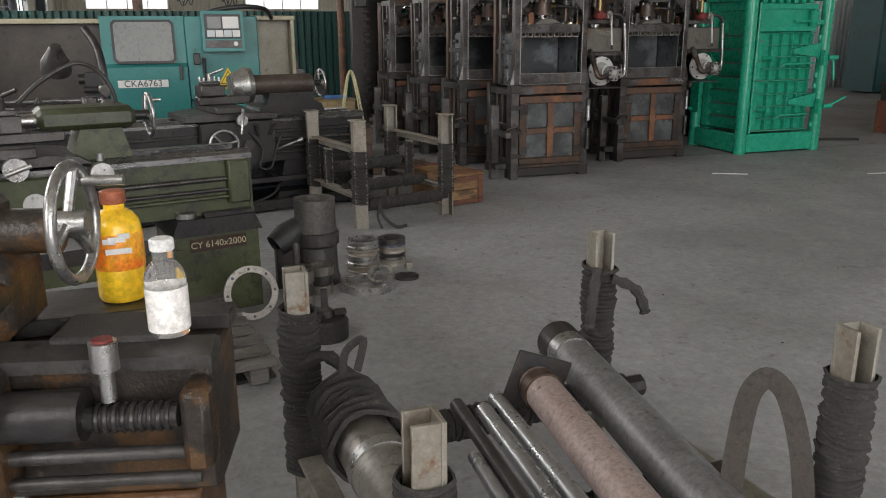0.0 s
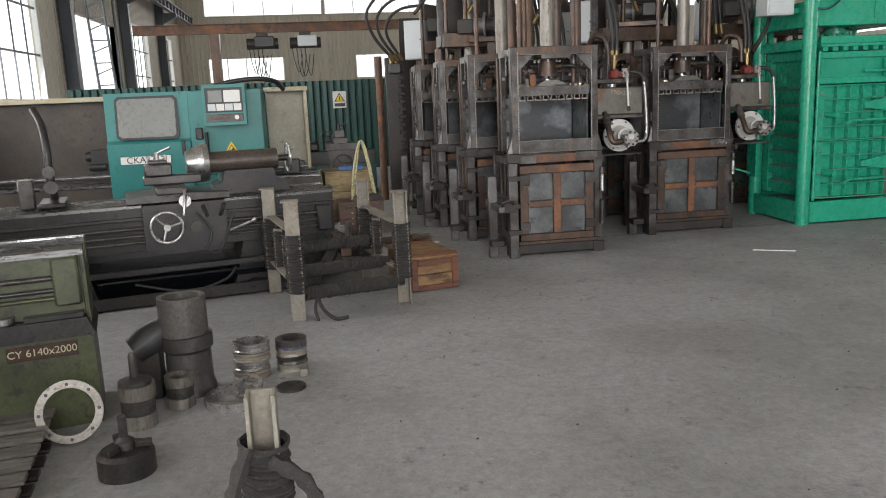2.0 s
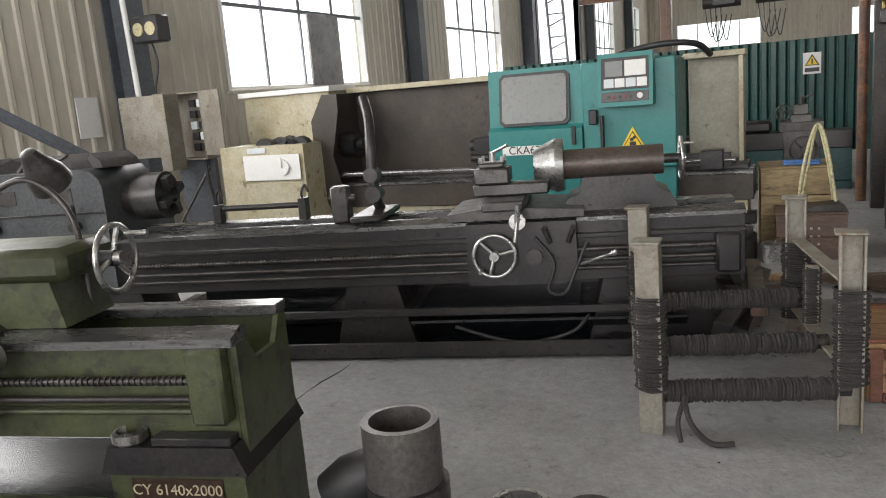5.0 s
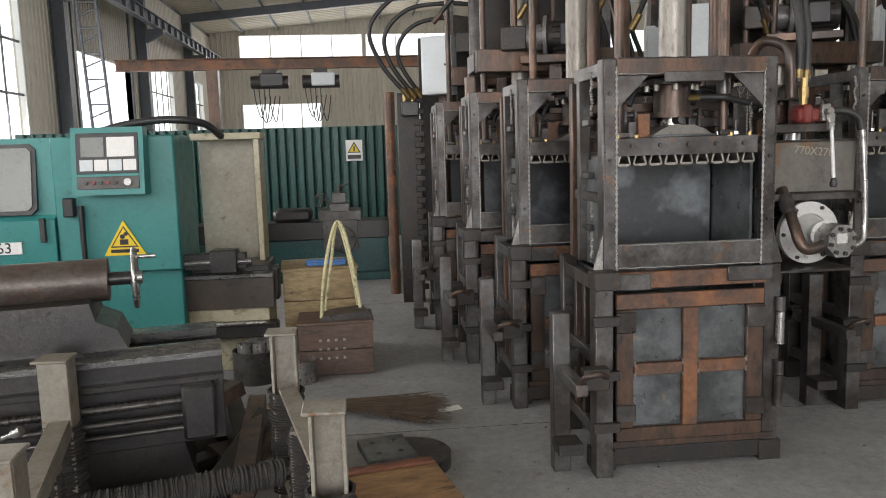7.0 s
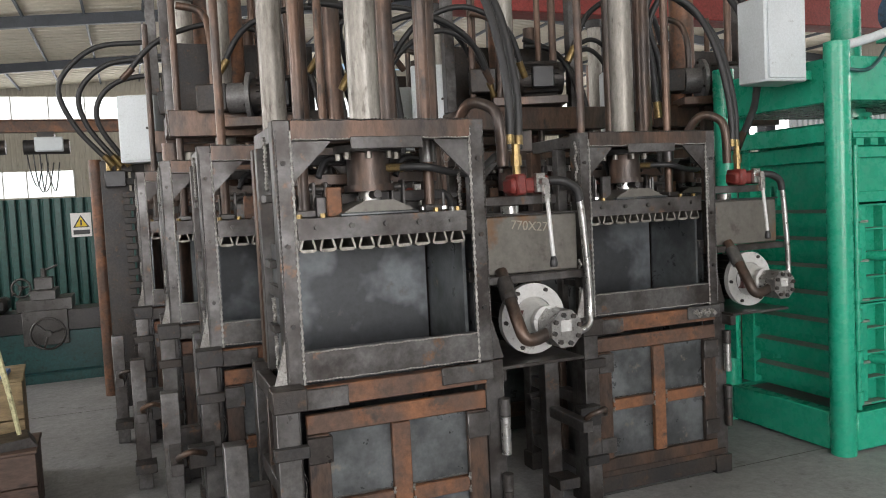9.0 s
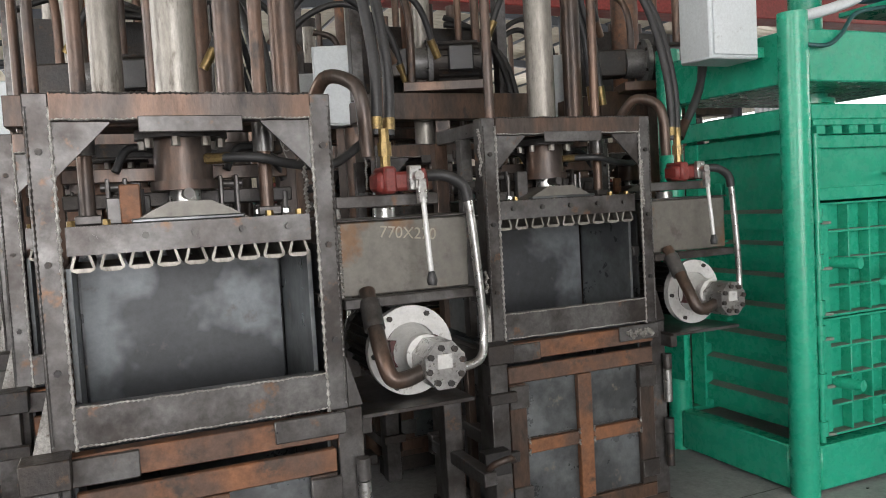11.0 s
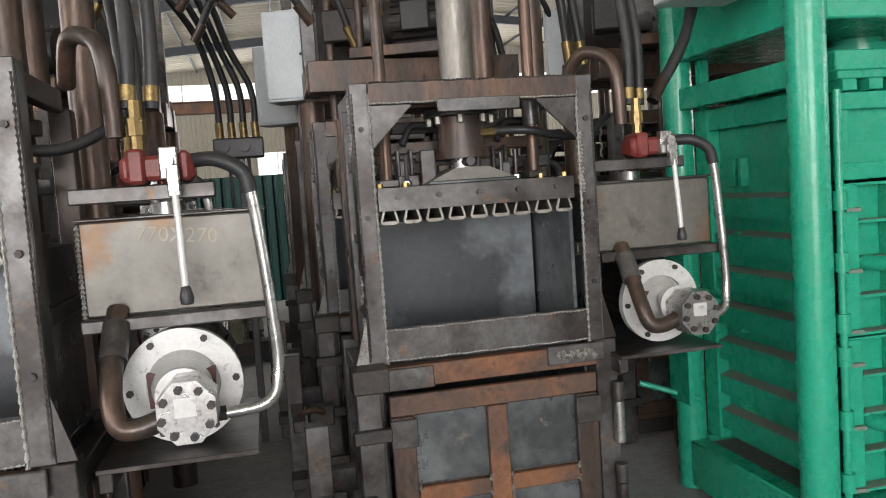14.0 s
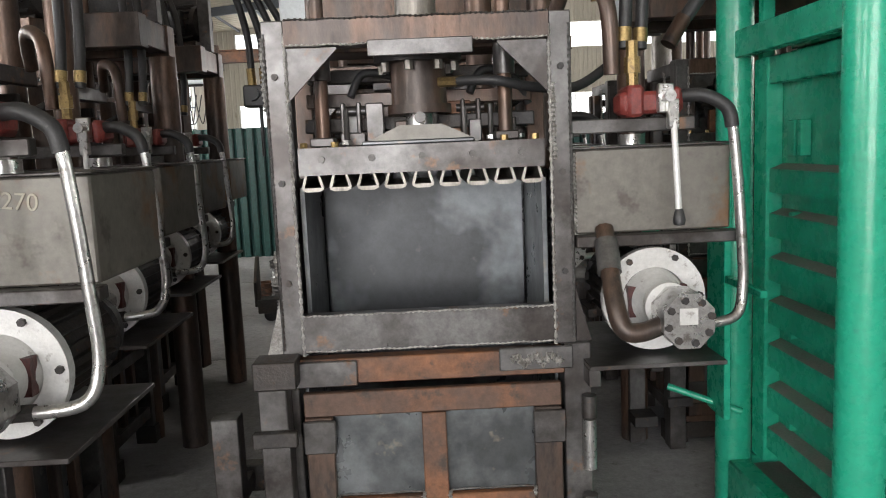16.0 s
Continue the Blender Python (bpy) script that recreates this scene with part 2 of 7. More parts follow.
BRASS = surface("yellow_zinc", (0.25, 0.18, 0.075), (0.17, 0.115, 0.055), (0.1, 0.07, 0.04), 0.34, 0.8, 8, 40, 0.6, 0.25, 0.08)
REDP = surface("red_paint", (0.18, 0.03, 0.025), (0.12, 0.026, 0.022), (0.09, 0.04, 0.03), 0.45, 0, 6, 30, 0.5, 0.15, 0.1)
GREEN = surface("green_paint", (0.02, 0.345, 0.212), (0.016, 0.285, 0.172), (0.03, 0.24, 0.16), 0.28, 0, 2, 14, 0.6, 0.03, 0.06, worn=0.1)
DUST = surface("dusty_green", (0.14, 0.2, 0.16), (0.2, 0.19, 0.17), (0.1, 0.2, 0.14), 0.8, 0, 6, 30, 0.7, 0.1, 0.1)
TEAL = surface("teal_paint", (0.035, 0.205, 0.195), (0.03, 0.175, 0.168), (0.02, 0.09, 0.085), 0.42, 0, 2, 12, 0.7, 0.14, 0.05, worn=0.1)
TEALD = surface("dark_teal_paint", (0.012, 0.075, 0.075), (0.015, 0.05, 0.05), (0.015, 0.02, 0.02), 0.4, 0, 3, 12, 0.6, 0.2, 0.08)
OLIVE = surface("olive_paint", (0.058, 0.068, 0.03), (0.034, 0.039, 0.02), (0.022, 0.021, 0.016), 0.4, 0, 3, 9, 0.9, 0.32, 0.08, worn=0.28)
OILY = surface("oily_cast_iron", (0.026, 0.025, 0.026), (0.045, 0.041, 0.038), (0.015, 0.014, 0.013), 0.34, 0.25, 3, 14, 0.7, 0.25, 0.1)
GREYIRON = surface("worn_grey_iron", (0.078, 0.075, 0.072), (0.042, 0.038, 0.035), (0.03, 0.026, 0.024), 0.38, 0.5, 5, 16, 0.85, 0.3, 0.08, worn=0.2)
WAY = surface("ground_way", (0.2, 0.2, 0.2), (0.12, 0.12, 0.12), (0.06, 0.057, 0.054), 0.28, 0.8, 4, 20, 0.6, 0.15, 0.05, stretch=(.2, 1, 1), worn=0.25)
CREAM = surface("cream_paint", (0.43, 0.4, 0.29), (0.34, 0.29, 0.17), (0.15, 0.115, 0.065), 0.5, 0, 3, 9, 0.7, 0.22, 0.06, worn=0.15)
TAN = surface("stained_inner_sheet", (0.32, 0.3, 0.24), (0.24, 0.21, 0.16), (0.14, 0.12, 0.09), 0.5, 0.1, 2, 10, 0.7, 0.1, 0.05, worn=0.15)
SOOT = surface("oily_shroud", (0.045, 0.038, 0.032), (0.075, 0.06, 0.047), (0.03, 0.026, 0.023), 0.4, 0.2, 2.5, 9, 0.7, 0.2, 0.08, worn=0.2)
WOOD = surface("crate_wood", (0.24, 0.14, 0.065), (0.15, 0.085, 0.04), (0.07, 0.045, 0.03), 0.7, 0, 3, 12, 0.8, 0.25, 0.25, stretch=(.3, 1, 1))
REDWOOD = surface("red_brown_wood", (0.15, 0.055, 0.03), (0.1, 0.042, 0.026), (0.05, 0.03, 0.022), 0.55, 0, 3, 14, 0.8, 0.25, 0.2, stretch=(.3, 1, 1))
OLDWOOD = surface("grey_old_wood", (0.135, 0.126, 0.117), (0.07, 0.062, 0.055), (0.035, 0.031, 0.028), 0.75, 0, 3, 16, 0.8, 0.25, 0.25, stretch=(.2, 1, 1))
CLOTH = surface("wound_dark_rag", (0.04, 0.037, 0.035), (0.026, 0.025, 0.024), (0.075, 0.066, 0.058), 0.9, 0, 9, 40, 0.7, 0.25, 0.4)
BEIGE = surface("beige_iron", (0.25, 0.235, 0.2), (0.18, 0.155, 0.12), (0.16, 0.08, 0.035), 0.55, 0.3, 4, 14, 0.8, 0.2, 0.15, worn=0.2)
WALLM = surface("beige_wall_sheet", (0.5, 0.47, 0.4), (0.42, 0.39, 0.33), (0.3, 0.27, 0.21), 0.55, 0, 0.5, 3, 0.7, 0.12, 0.03, stretch=(1, 1, .25), worn=0.1)
ROOFM = surface("roof_sheet", (0.62, 0.57, 0.46), (0.55, 0.5, 0.4), (0.42, 0.37, 0.28), 0.6, 0, 0.4, 2, 0.6, 0.05, 0.03, worn=0.1)
COLM = surface("blue_grey_column", (0.085, 0.095, 0.11), (0.06, 0.066, 0.075), (0.04, 0.04, 0.042), 0.5, 0, 1.5, 8, 0.6, 0.12, 0.05)
FENCEM = surface("green_fence_sheet", (0.016, 0.07, 0.06), (0.012, 0.055, 0.047), (0.04, 0.075, 0.07), 0.42, 0, 0.9, 6, 0.6, 0.05, 0.03)
BLACK = surface("black_plastic", (0.02, 0.02, 0.022), (0.03, 0.03, 0.03), (0.045, 0.043, 0.04), 0.4, 0, 6, 30, 0.5, 0.1, 0.05)
GREYWIN = surface("frosted_window", (0.2, 0.21, 0.2), (0.17, 0.175, 0.17), (0.12, 0.12, 0.115), 0.3, 0, 3, 20, 0.5, 0.05, 0.02, worn=0.1)
YELLOW = surface("yellow_sign", (0.75, 0.55, 0.02), (0.68, 0.48, 0.02), (0.5, 0.35, 0.03), 0.5, 0, 8, 40, 0.4, 0.03, 0.02, worn=0.1)
SIGNW = surface("white_sign", (0.72, 0.72, 0.7), (0.65, 0.65, 0.62), (0.4, 0.38, 0.34), 0.5, 0, 8, 30, 0.4, 0.04, 0.02, worn=0.1)
DRY = surface("dry_twigs", (0.1, 0.07, 0.045), (0.06, 0.042, 0.03), (0.16, 0.11, 0.07), 0.85, 0, 9, 30, 0.7, 0.2, 0.2)
PIPEPINK = surface("primer_pipe", (0.33, 0.26, 0.24), (0.27, 0.2, 0.18), (0.08, 0.055, 0.05), 0.55, 0.2, 4, 22, 0.6, 0.13, 0.08)
# The pale blotch colour paints light reflected in the chamber's back plate.
CHAMBER = surface("chamber_plate_reflections", (0.055, 0.059, 0.063), (0.165, 0.18, 0.19), (0.11, 0.105, 0.1), 0.42, 0.45, 1.1, 7, 0.9, 0.12, 0.03, edge=(0.46, 0.53), worn=0.14)
ROD = surface("ground_rod", (0.5, 0.51, 0.52), (0.36, 0.36, 0.36), (0.25, 0.24, 0.23), 0.3, 0.85, 2, 10, 0.6, 0.1, 0.04, worn=0.1)
PIPEGREY = surface("grey_pipe_scale", (0.2, 0.2, 0.2), (0.14, 0.135, 0.135), (0.05, 0.045, 0.04), 0.42, 0.4, 3, 20, 0.7, 0.12, 0.04)
COUPLE = surface("maroon_coupling", (0.07, 0.018, 0.016), (0.05, 0.015, 0.014), (0.03, 0.015, 0.014), 0.5)
PINE = surface("pine_board", (0.3, 0.23, 0.125), (0.22, 0.155, 0.08), (0.08, 0.06, 0.04), 0.7, 0, 3, 10, 0.8, 0.2, 0.2, stretch=(.3, 1, 1))
TANKM = surface("tank_sheet", (0.15, 0.142, 0.125), (0.17, 0.09, 0.04), (0.085, 0.074, 0.064), 0.42, 0.35, 3.2, 7, 0.8, 0.2, 0.03, edge=(0.54, 0.62), worn=0.18)
DAY = glowing("daylight", (0.95, 0.98, 1.0), 1.35)

# ---- structure ----
X0, X1, Y0, Y1, EAVE = -6.0, 38.0, -10.0, 52.5, 8.6


def run_wall(name, along, at, thick, lo, hi, z1, holes, label):
    """A corrugated sheet wall with openings (a0, a1, z0, z1); thick goes outwards."""
    g = Geo()
    cuts = sorted({lo, hi, *[h[0] for h in holes], *[h[1] for h in holes]})
    for a, b in zip(cuts, cuts[1:]):
        mid = (a + b) / 2
        hs = sorted([(h[2], h[3]) for h in holes if h[0] < mid < h[1]])
        z = 0.0
        for h0, h1 in hs + [(z1, z1)]:
            if h0 > z + 0.01:
                if along == "y":
                    g.box(at, at + thick, a, b, z, h0, b=0)
                else:
                    g.box(a, b, at, at + thick, z, h0, b=0)
            z = h1
        n = int((b - a) / 0.25)
        sgn = -1 if thick > 0 else 1
        for i in range(n):
            c = a + (i + .5) * (b - a) / n
            z = 0.0
            for h0, h1 in hs + [(z1, z1)]:
                if h0 > z + 0.05:
                    if along == "y":
                        g.prism([(at, c - .05), (at, c + .05), (at + sgn * .022, c + .025), (at + sgn * .022, c - .025)], "z", z, h0)
                    else:
                        g.prism([(c - .05, at), (c + .05, at), (c + .025, at + sgn * .022), (c - .025, at + sgn * .022)], "z", z, h0)
                z = h1
    return solid(name, g, WALLM, label, "wall", kind="structure")


solid("ground", box(-300, 300, -300, 300, -0.6, -0.2, b=0), CONCRETE, "grey open ground outside the workshop", "ground", kind="structure")
solid("floor", box(X0 - .2, X1 + .2, Y0 - .2, Y1 + .2, -0.2, 0, b=0), CONCRETE, "worn grey concrete workshop floor with dust and stains", "floor", kind="structure")
run_wall("wall_west", "y", X0, -0.2, Y0, Y1, EAVE, [(4.4, 8.8, 2.0, 6.0), (-4.4, 0, 2.0, 6.0), (13.0, 17.5, 2.0, 6.0), (21.7, 25.9, 2.0, 6.0), (29.8, 35.6, 0, 5.0), (38.5, 42.5, 2.0, 5.5), (45.5, 49.5, 2.0, 5.5)], "beige corrugated sheet wall with tall windows")
run_wall("wall_north", "x", Y1, 0.2, X0, X1, EAVE + 1.6, [(-4.3, 0.3, 3.1, 4.5), (4.9, 9.5, 3.1, 4.5), (14, 18.6, 3.1, 4.5), (-4.3, 2.9, 7.1, 8.5), (3.1, 10.3, 7.1, 8.5), (12, 34, 7.1, 8.5)], "beige corrugated end wall with strip windows")
run_wall("wall_east", "y", X1, 0.2, Y0, Y1, EAVE, [(Y0 + 2, 50, 4.7, 5.9), (14, 24, 0.9, 3.4)], "beige sheet wall with a long strip window")
# South wall is out of view; its openings are assumed, for the lamps.
run_wall("wall_south", "x", Y0, -0.2, X0, X1, EAVE + 1.6, [(-2.5, 7.5, 0, 6), (0, 34, 6.8, 8.2)], "unseen beige sheet wall with an added gateway for light")
mid = (X0 + X1) / 2
g = Geo()
g.prism([(X0 - .2, EAVE), (mid, EAVE + 2.0), (mid, EAVE + 2.15), (X0 - .2, EAVE + .15)], "y", Y0 - .2, Y1 + .2)
g.prism([(mid, EAVE + 2.0), (X1 + .2, EAVE), (X1 + .2, EAVE + .15), (mid, EAVE + 2.15)], "y", Y0 - .2, Y1 + .2)
for i in range(120):
    y = Y0 + (i + .5) * (Y1 - Y0) / 120
    for xa, xb in ((X0, mid), (X1, mid)):
        za, zb = EAVE, EAVE + 2
        g.add([(xa, y - .06, za), (xb, y - .06, zb), (xb, y - .02, zb - .03), (xa, y - .02, za - .03), (xa, y + .02, za - .03), (xb, y + .02, zb - .03), (xb, y + .06, zb), (xa, y + .06, za)], [(0, 1, 2, 3), (3, 2, 5, 4), (4, 5, 6, 7)])
solid("ceiling", g, ROOFM, "pale tan corrugated roof sheets seen from below", "ceiling", kind="structure")
for i in range(8):
    y = 2.2 + i * 8.6 - 8.6
    if y > Y1:
        break
    g = Geo()
    for xa, xb in ((X0, mid), (X1, mid)):
        n = Vector((xb - xa, 0, 2)).normalized()
        g.prism([(xa, EAVE - .5), (xb, EAVE + 1.5), (xb, EAVE + 1.9), (xa, EAVE - .1)] if xa < xb else [(xb, EAVE + 1.5), (xa, EAVE - .5), (xa, EAVE - .1), (xb, EAVE + 1.9)], "y", y - .1, y + .1)
    solid("roof_rafter", g, COLM, "blue grey steel roof rafter", "rafter", "roof rafters", "structure")
    for x in (X0 + .25, X1 - .25):
        g = Geo()
        g.box(x - .2, x - .18, y - .15, y + .15, 0, EAVE - .3, b=0).box(x + .18, x + .2, y - .15, y + .15, 0, EAVE - .3, b=0).box(x - .18, x + .18, y - .008, y + .008, 0, EAVE - .3, b=0)
        solid("steel_column", g, COLM, "dark blue grey steel H column against the wall", "column", "steel columns", "structure")
for x in [i * 2.0 for i in range(-3, 19)]:
    zz = EAVE + 2 - abs(x - mid) / (mid - X0) * 2
    solid("roof_purlin", box(x - .04, x + .04, Y0, Y1, zz - .16, zz - .035), COLM, "thin grey steel roof purlin", "purlin", "roof purlins", "structure")


def window(name, y0, y1, z0, z1, cols, rows, m):
    w = thing(name, m, "tall steel window with thin dark bars, white with daylight", "window", "tall windows", "structure")
    g = Geo()
    for a, b, c, d in ((y0, y1, z0, z0 + .06), (y0, y1, z1 - .06, z1), (y0, y0 + .06, z0 + .06, z1 - .06), (y1 - .06, y1, z0 + .06, z1 - .06)):
        g.box(-.12, .03, a, b, c, d)
    part("window_frame", g, SIGNW, w)
    for i in range(1, cols):
        y = y0 + (y1 - y0) * i / cols
        part("mullion", box(-.06, -.02, y - .02, y + .02, z0 + .06, z1 - .06), COLM, w)
    for j in range(1, rows):
        z = z0 + (z1 - z0) * j / rows
        part("transom", box(-.065, -.015, y0 + .06, y1 - .06, z - .03, z + .03), COLM, w)
    part("window_sill", box(.0, .12, y0 - .05, y1 + .05, z0 - .05, z0), WALLM, w)
    return w


# The first two windows are out of view, added as openings for daylight.
for i, (a, b) in enumerate(((4.4, 8.8), (-4.4, 0), (13.0, 17.5), (21.7, 25.9))):
    window("window_%d" % (i + 1), a, b, 2.0, 6.0, 4, 3, pose(X0, 0, 0))
for i, (a, b) in enumerate(((38.5, 42.5), (45.5, 49.5))):
    window("window_%d" % (i + 5), a, b, 2.0, 5.5, 4, 3, pose(X0, 0, 0))
solid("backdrop", box(X0 - .9, X0 - .85, Y0, Y1, -0.1, 8, b=0), DAY, "bright white daylight outside the windows", "backdrop", kind="structure")
solid("backdrop", box(X0, X1, Y1 + .85, Y1 + .9, 0, 10, b=0), DAY, "bright white daylight beyond the end wall", "backdrop", kind="structure")
solid("backdrop", box(X1 + .85, X1 + .9, Y0, Y1, 0, 8, b=0), DAY, "bright white daylight beyond the far side", "backdrop", kind="structure")
for x0, x1, z0, z1 in ((-4.3, .3, 3.1, 4.5), (4.9, 9.5, 3.1, 4.5), (14, 18.6, 3.1, 4.5), (-4.3, 2.9, 7.1, 8.5), (3.1, 10.3, 7.1, 8.5)):
    w = thing("window_7", pose(0, Y1, 0), "strip window white with daylight in the end wall", "window", "strip windows", "structure")
    for k in range(5):
        x = x0 + (x1 - x0) * k / 4
        part("mullion", box(x - .03, x + .03, -.04, .02, z0, z1), SIGNW, w)
    part("window_sill", box(x0 - .05, x1 + .05, -.08, .0, z0 - .08, z0), WALLM, w)
# crane rails
for x in (X0 + .9, X1 - .9):
    g = Geo()
    g.box(x - .12, x + .12, Y0, Y1, 6.55, 6.58, b=0).box(x - .12, x + .12, Y0, Y1, 6.97, 7.0, b=0).box(x - .01, x + .01, Y0, Y1, 6.58, 6.97, b=0)
    for i in range(60):
        y = Y0 + i * 1.05
        g.box(x - .11, x + .11, y, y + .015, 6.58, 6.97, b=0)
    solid("crane_rail", g, COLM, "dark steel runway beam of the overhead crane", "crane rail", "crane rails", "structure")
for y in (10.8, 19.4, 28.0, 36.6, 45.2):
    g = Geo()
    g.prism([(X0 + .4, 6.0), (X0 + 1.1, 6.35), (X0 + 1.1, 6.55), (X0 + .4, 6.55)], "y", y - .1, y + .1)
    solid("crane_bracket", g, COLM, "dark steel bracket under the crane rail", "bracket", "crane brackets", "structure")

# ---- balers ----


def bolt_ring(parent, c, axis, R, n, r=0.011, h=0.012, material=None, name="bolt"):
    c, axis = Vector(c), Vector(axis).normalized()
    u = axis.orthogonal().normalized()
    t = axis.cross(u)
    for i in range(n):
        a = 2 * math.pi * (i + .3) / n
        p = c + (u * math.cos(a) + t * math.sin(a)) * R
        part(name, Geo().cyl(p, p + axis * h, r, n=6), material or DARK, parent)


def pump_set(name, m, rails=True):
    """Electric motor with pale flange, gear pump, suction elbow, pressure pipe; origin at the flange's centre, front towards -y."""
    t = thing(name, m, "dark electric motor with pale flange and gear pump on a shelf", "hydraulic pump", "baler pumps")
    g = Geo().cyl((0, .03, 0), (0, .42, 0), .125, n=28)
    mo = part("motor", g, DARK, t, "dark green finned motor")
    for i in range(22):
        a = 2 * math.pi * i / 22
        d = Vector((math.cos(a), 0, math.sin(a)))
        q = Matrix.Rotation(-a, 4, "Y")
        part("fin", Geo().at(q).box(.12, .145, .08, .38, -.003, .003, b=0), DARK, mo)
    part("fan_cover", Geo().cyl((0, .42, 0), (0, .5, 0), .14, .12, n=28), DARK, t)
    part("flange", Geo().cyl((0, -.005, 0), (0, .03, 0), .17, n=40, inner=.105), WHITE, t, "pale silver motor flange")
    part("bell_housing", Geo().cyl((.01, -.1, 0), (0, 0, 0), .062, .105, n=28).cyl((.01, -.13, 0), (.01, -.1, 0), .075, n=28), WHITE, t)
    for sx in (-1, 1):
        part("housing_window", Geo().prism([(sx * .07 - .022, -.05), (sx * .07 + .022, -.05), (sx * .07 + .026, .05), (sx * .07 - .026, .05)], "y", -.045, -.01), COUPLE, t, "dark red coupling behind an opening")
    bolt_ring(t, (0, -.005, 0), (0, -1, 0), .15, 6)
    oct_ = [(.03 + .082 * math.cos(math.pi / 8 + i * math.pi / 4), -.02 + .09 * math.sin(math.pi / 8 + i * math.pi / 4)) for i in range(8)]
    pu = part("gear_pump", Geo().prism(oct_, "y", -.26, -.13), CHROME, t, "bright cast aluminium gear pump")
    bolt_ring(pu, (.03, -.26, -.02), (0, -1, 0), .066, 8, .012, .012)
    part("name_plate", box(0, .055, -.263, -.2601, -.03, .02, b=0), WHITE, pu)
    part("suction_elbow", sweep([(-.16, -.0, .24), (-.168, -.1, .12), (-.168, -.17, .02), (-.15, -.2, -.05), (-.1, -.205, -.06), (-.03, -.2, -.04)], .03), BROWN, t, "brown steel suction elbow")
    part("elbow_collar", Geo().cyl((-.162, -.03, .2), (-.168, -.1, .11), .038), STEEL, t)
    part("lifting_eye", Geo().torus((0, .2, .165), (0, 1, 0), .022, .008), CHROME, t)
    part("shelf", box(-.24, .2, -.12, .5, -.2, -.185, b=.002), STEEL, t, "raw steel motor shelf")
    part("shelf_brace", box(-.24, -.2, -.1, .5, -.26, -.2), STEEL, t)
    return t


def shifted(g, dx, dy):
    """Moves collected faces along x and y."""
    g.v = [v + Vector((dx, dy, 0)) for v in g.v]
    return g


def baler(m, label, w=0.96, d=0.62, upper=3.7, side=0.0, reach=0.0):
    t = thing("baler", m, label, "baler", "raw steel balers")
    P = lambda n, g, mat, l="", parent=None: part(n, g, mat, parent or t, l)
    # feet and lower posts
    for x in (0, w):
        for y in (0.0, d):
            s = .045
            P("post", box(x - s, x + s, y - s + .045, y + s + .045, .0, 1.06), STEEL)
            P("foot", box(x - s - .015, x + s + .015, y - s + .03, y + s + .06, 0, .11), DARK)
    # lower side frames
    for x in (-.005, w + .005):
        for z in (.16, .55, .95):
            P("side_rail", box(x - .03, x + .03, .09, d, z, z + .07), STEEL)
        for y in (.25, .42):
            P("side_stile", box(x - .02, x + .02, y, y + .05, .23, .95), BROWN)
    P("body_box", Geo().box(.05, .06, .09, d + .04, .12, 1.02, b=0).box(w - .06, w - .05, .09, d + .04, .12, 1.02, b=0).box(.06, w - .06, d + .03, d + .04, .12, 1.62, b=0).box(.06, w - .06, .1, d + .03, .12, .14, b=0), PLATE)
    # door
    dr = P("door", box(.1, w - .1, .0, .012, .18, .92), PLATE, "grey mill-scale steel door with rusty bars")
    x0, x1 = .06, w - .06
    P("door_rail", box(x0, x1, -.03, -.002, .86, .94), RUST, "rusty orange flat bar", dr)
    P("door_rail", box(x0, x1, -.03, -.002, .16, .23), BROWN, "", dr)
    for a in (x0, x1 - .09):
        P("door_stile", box(a, a + .09, -.03, -.002, .232, .858), BROWN, "", dr)
        P("hinge_pad", box(a - .005, a + .1, -.045, -.031, .74, .85), STEEL, "", dr)
        P("hinge_pad", box(a - .005, a + .1, -.045, -.031, .27, .36), STEEL, "", dr)
    P("door_bar", box(w / 2 - .04, w / 2 + .04, -.034, -.002, .232, .858), RUST, "rusty orange flat bar", dr)
    for a, b in ((x0 + .092, w / 2 - .042), (w / 2 + .042, x1 - .092)):
        P("door_bar", box(a, b, -.032, -.002, .51, .575), RUST, "rusty orange flat bar", dr)
    for z in (.3, .64):
        P("hinge_barrel", bar((w + .03, -.03, z), (w + .03, -.03, z + .17), .022), CHROME if z > .5 else STEEL)
        P("hinge_barrel", bar((w + .03, -.03, z + .175), (w + .03, -.03, z + .25), .024), STEEL)
    # door latch post and arm on the other side
    P("latch_post", box(-.07, .02, -.1, -.01, 0.0, .98), STEEL)
    P("latch_cap", box(-.08, .055, -.11, .0, .98, 1.07), DARK)
    for z in (.25, .52, .8):
        P("latch_lug", box(-.09, .05, -.13, -.1, z, z + .05), DARK)
    arm = P("latch_arm", box(-.24, -.18, -.34, .3, .52, .58), STEEL, "raw steel channel latch arm")
    P("arm_web", box(-.24, -.06, .24, .3, .5, .6), STEEL, "", arm)
    P("latch_handle", sweep([(-.2, -.3, .58), (-.2, -.36, .62), (-.14, -.38, .64), (-.08, -.3, .6)], .015), BROWN, "", arm)
    P("arm_block", box(-.15, -.02, -.17, -.1, .49, .6), DARK, "", arm)
    P("stub_post", box(-.26, -.17, .02, .1, 0, .85), STEEL)
    P("stub_foot", box(-.27, -.14, -.12, .02, .14, .2), DARK)
    P("base_beam", box(.046, w - .046, .0, .06, .02, .115), DARK)
    P("base_rail", box(.046, w + .02, -.012, .04, .118, .155), BROWN)
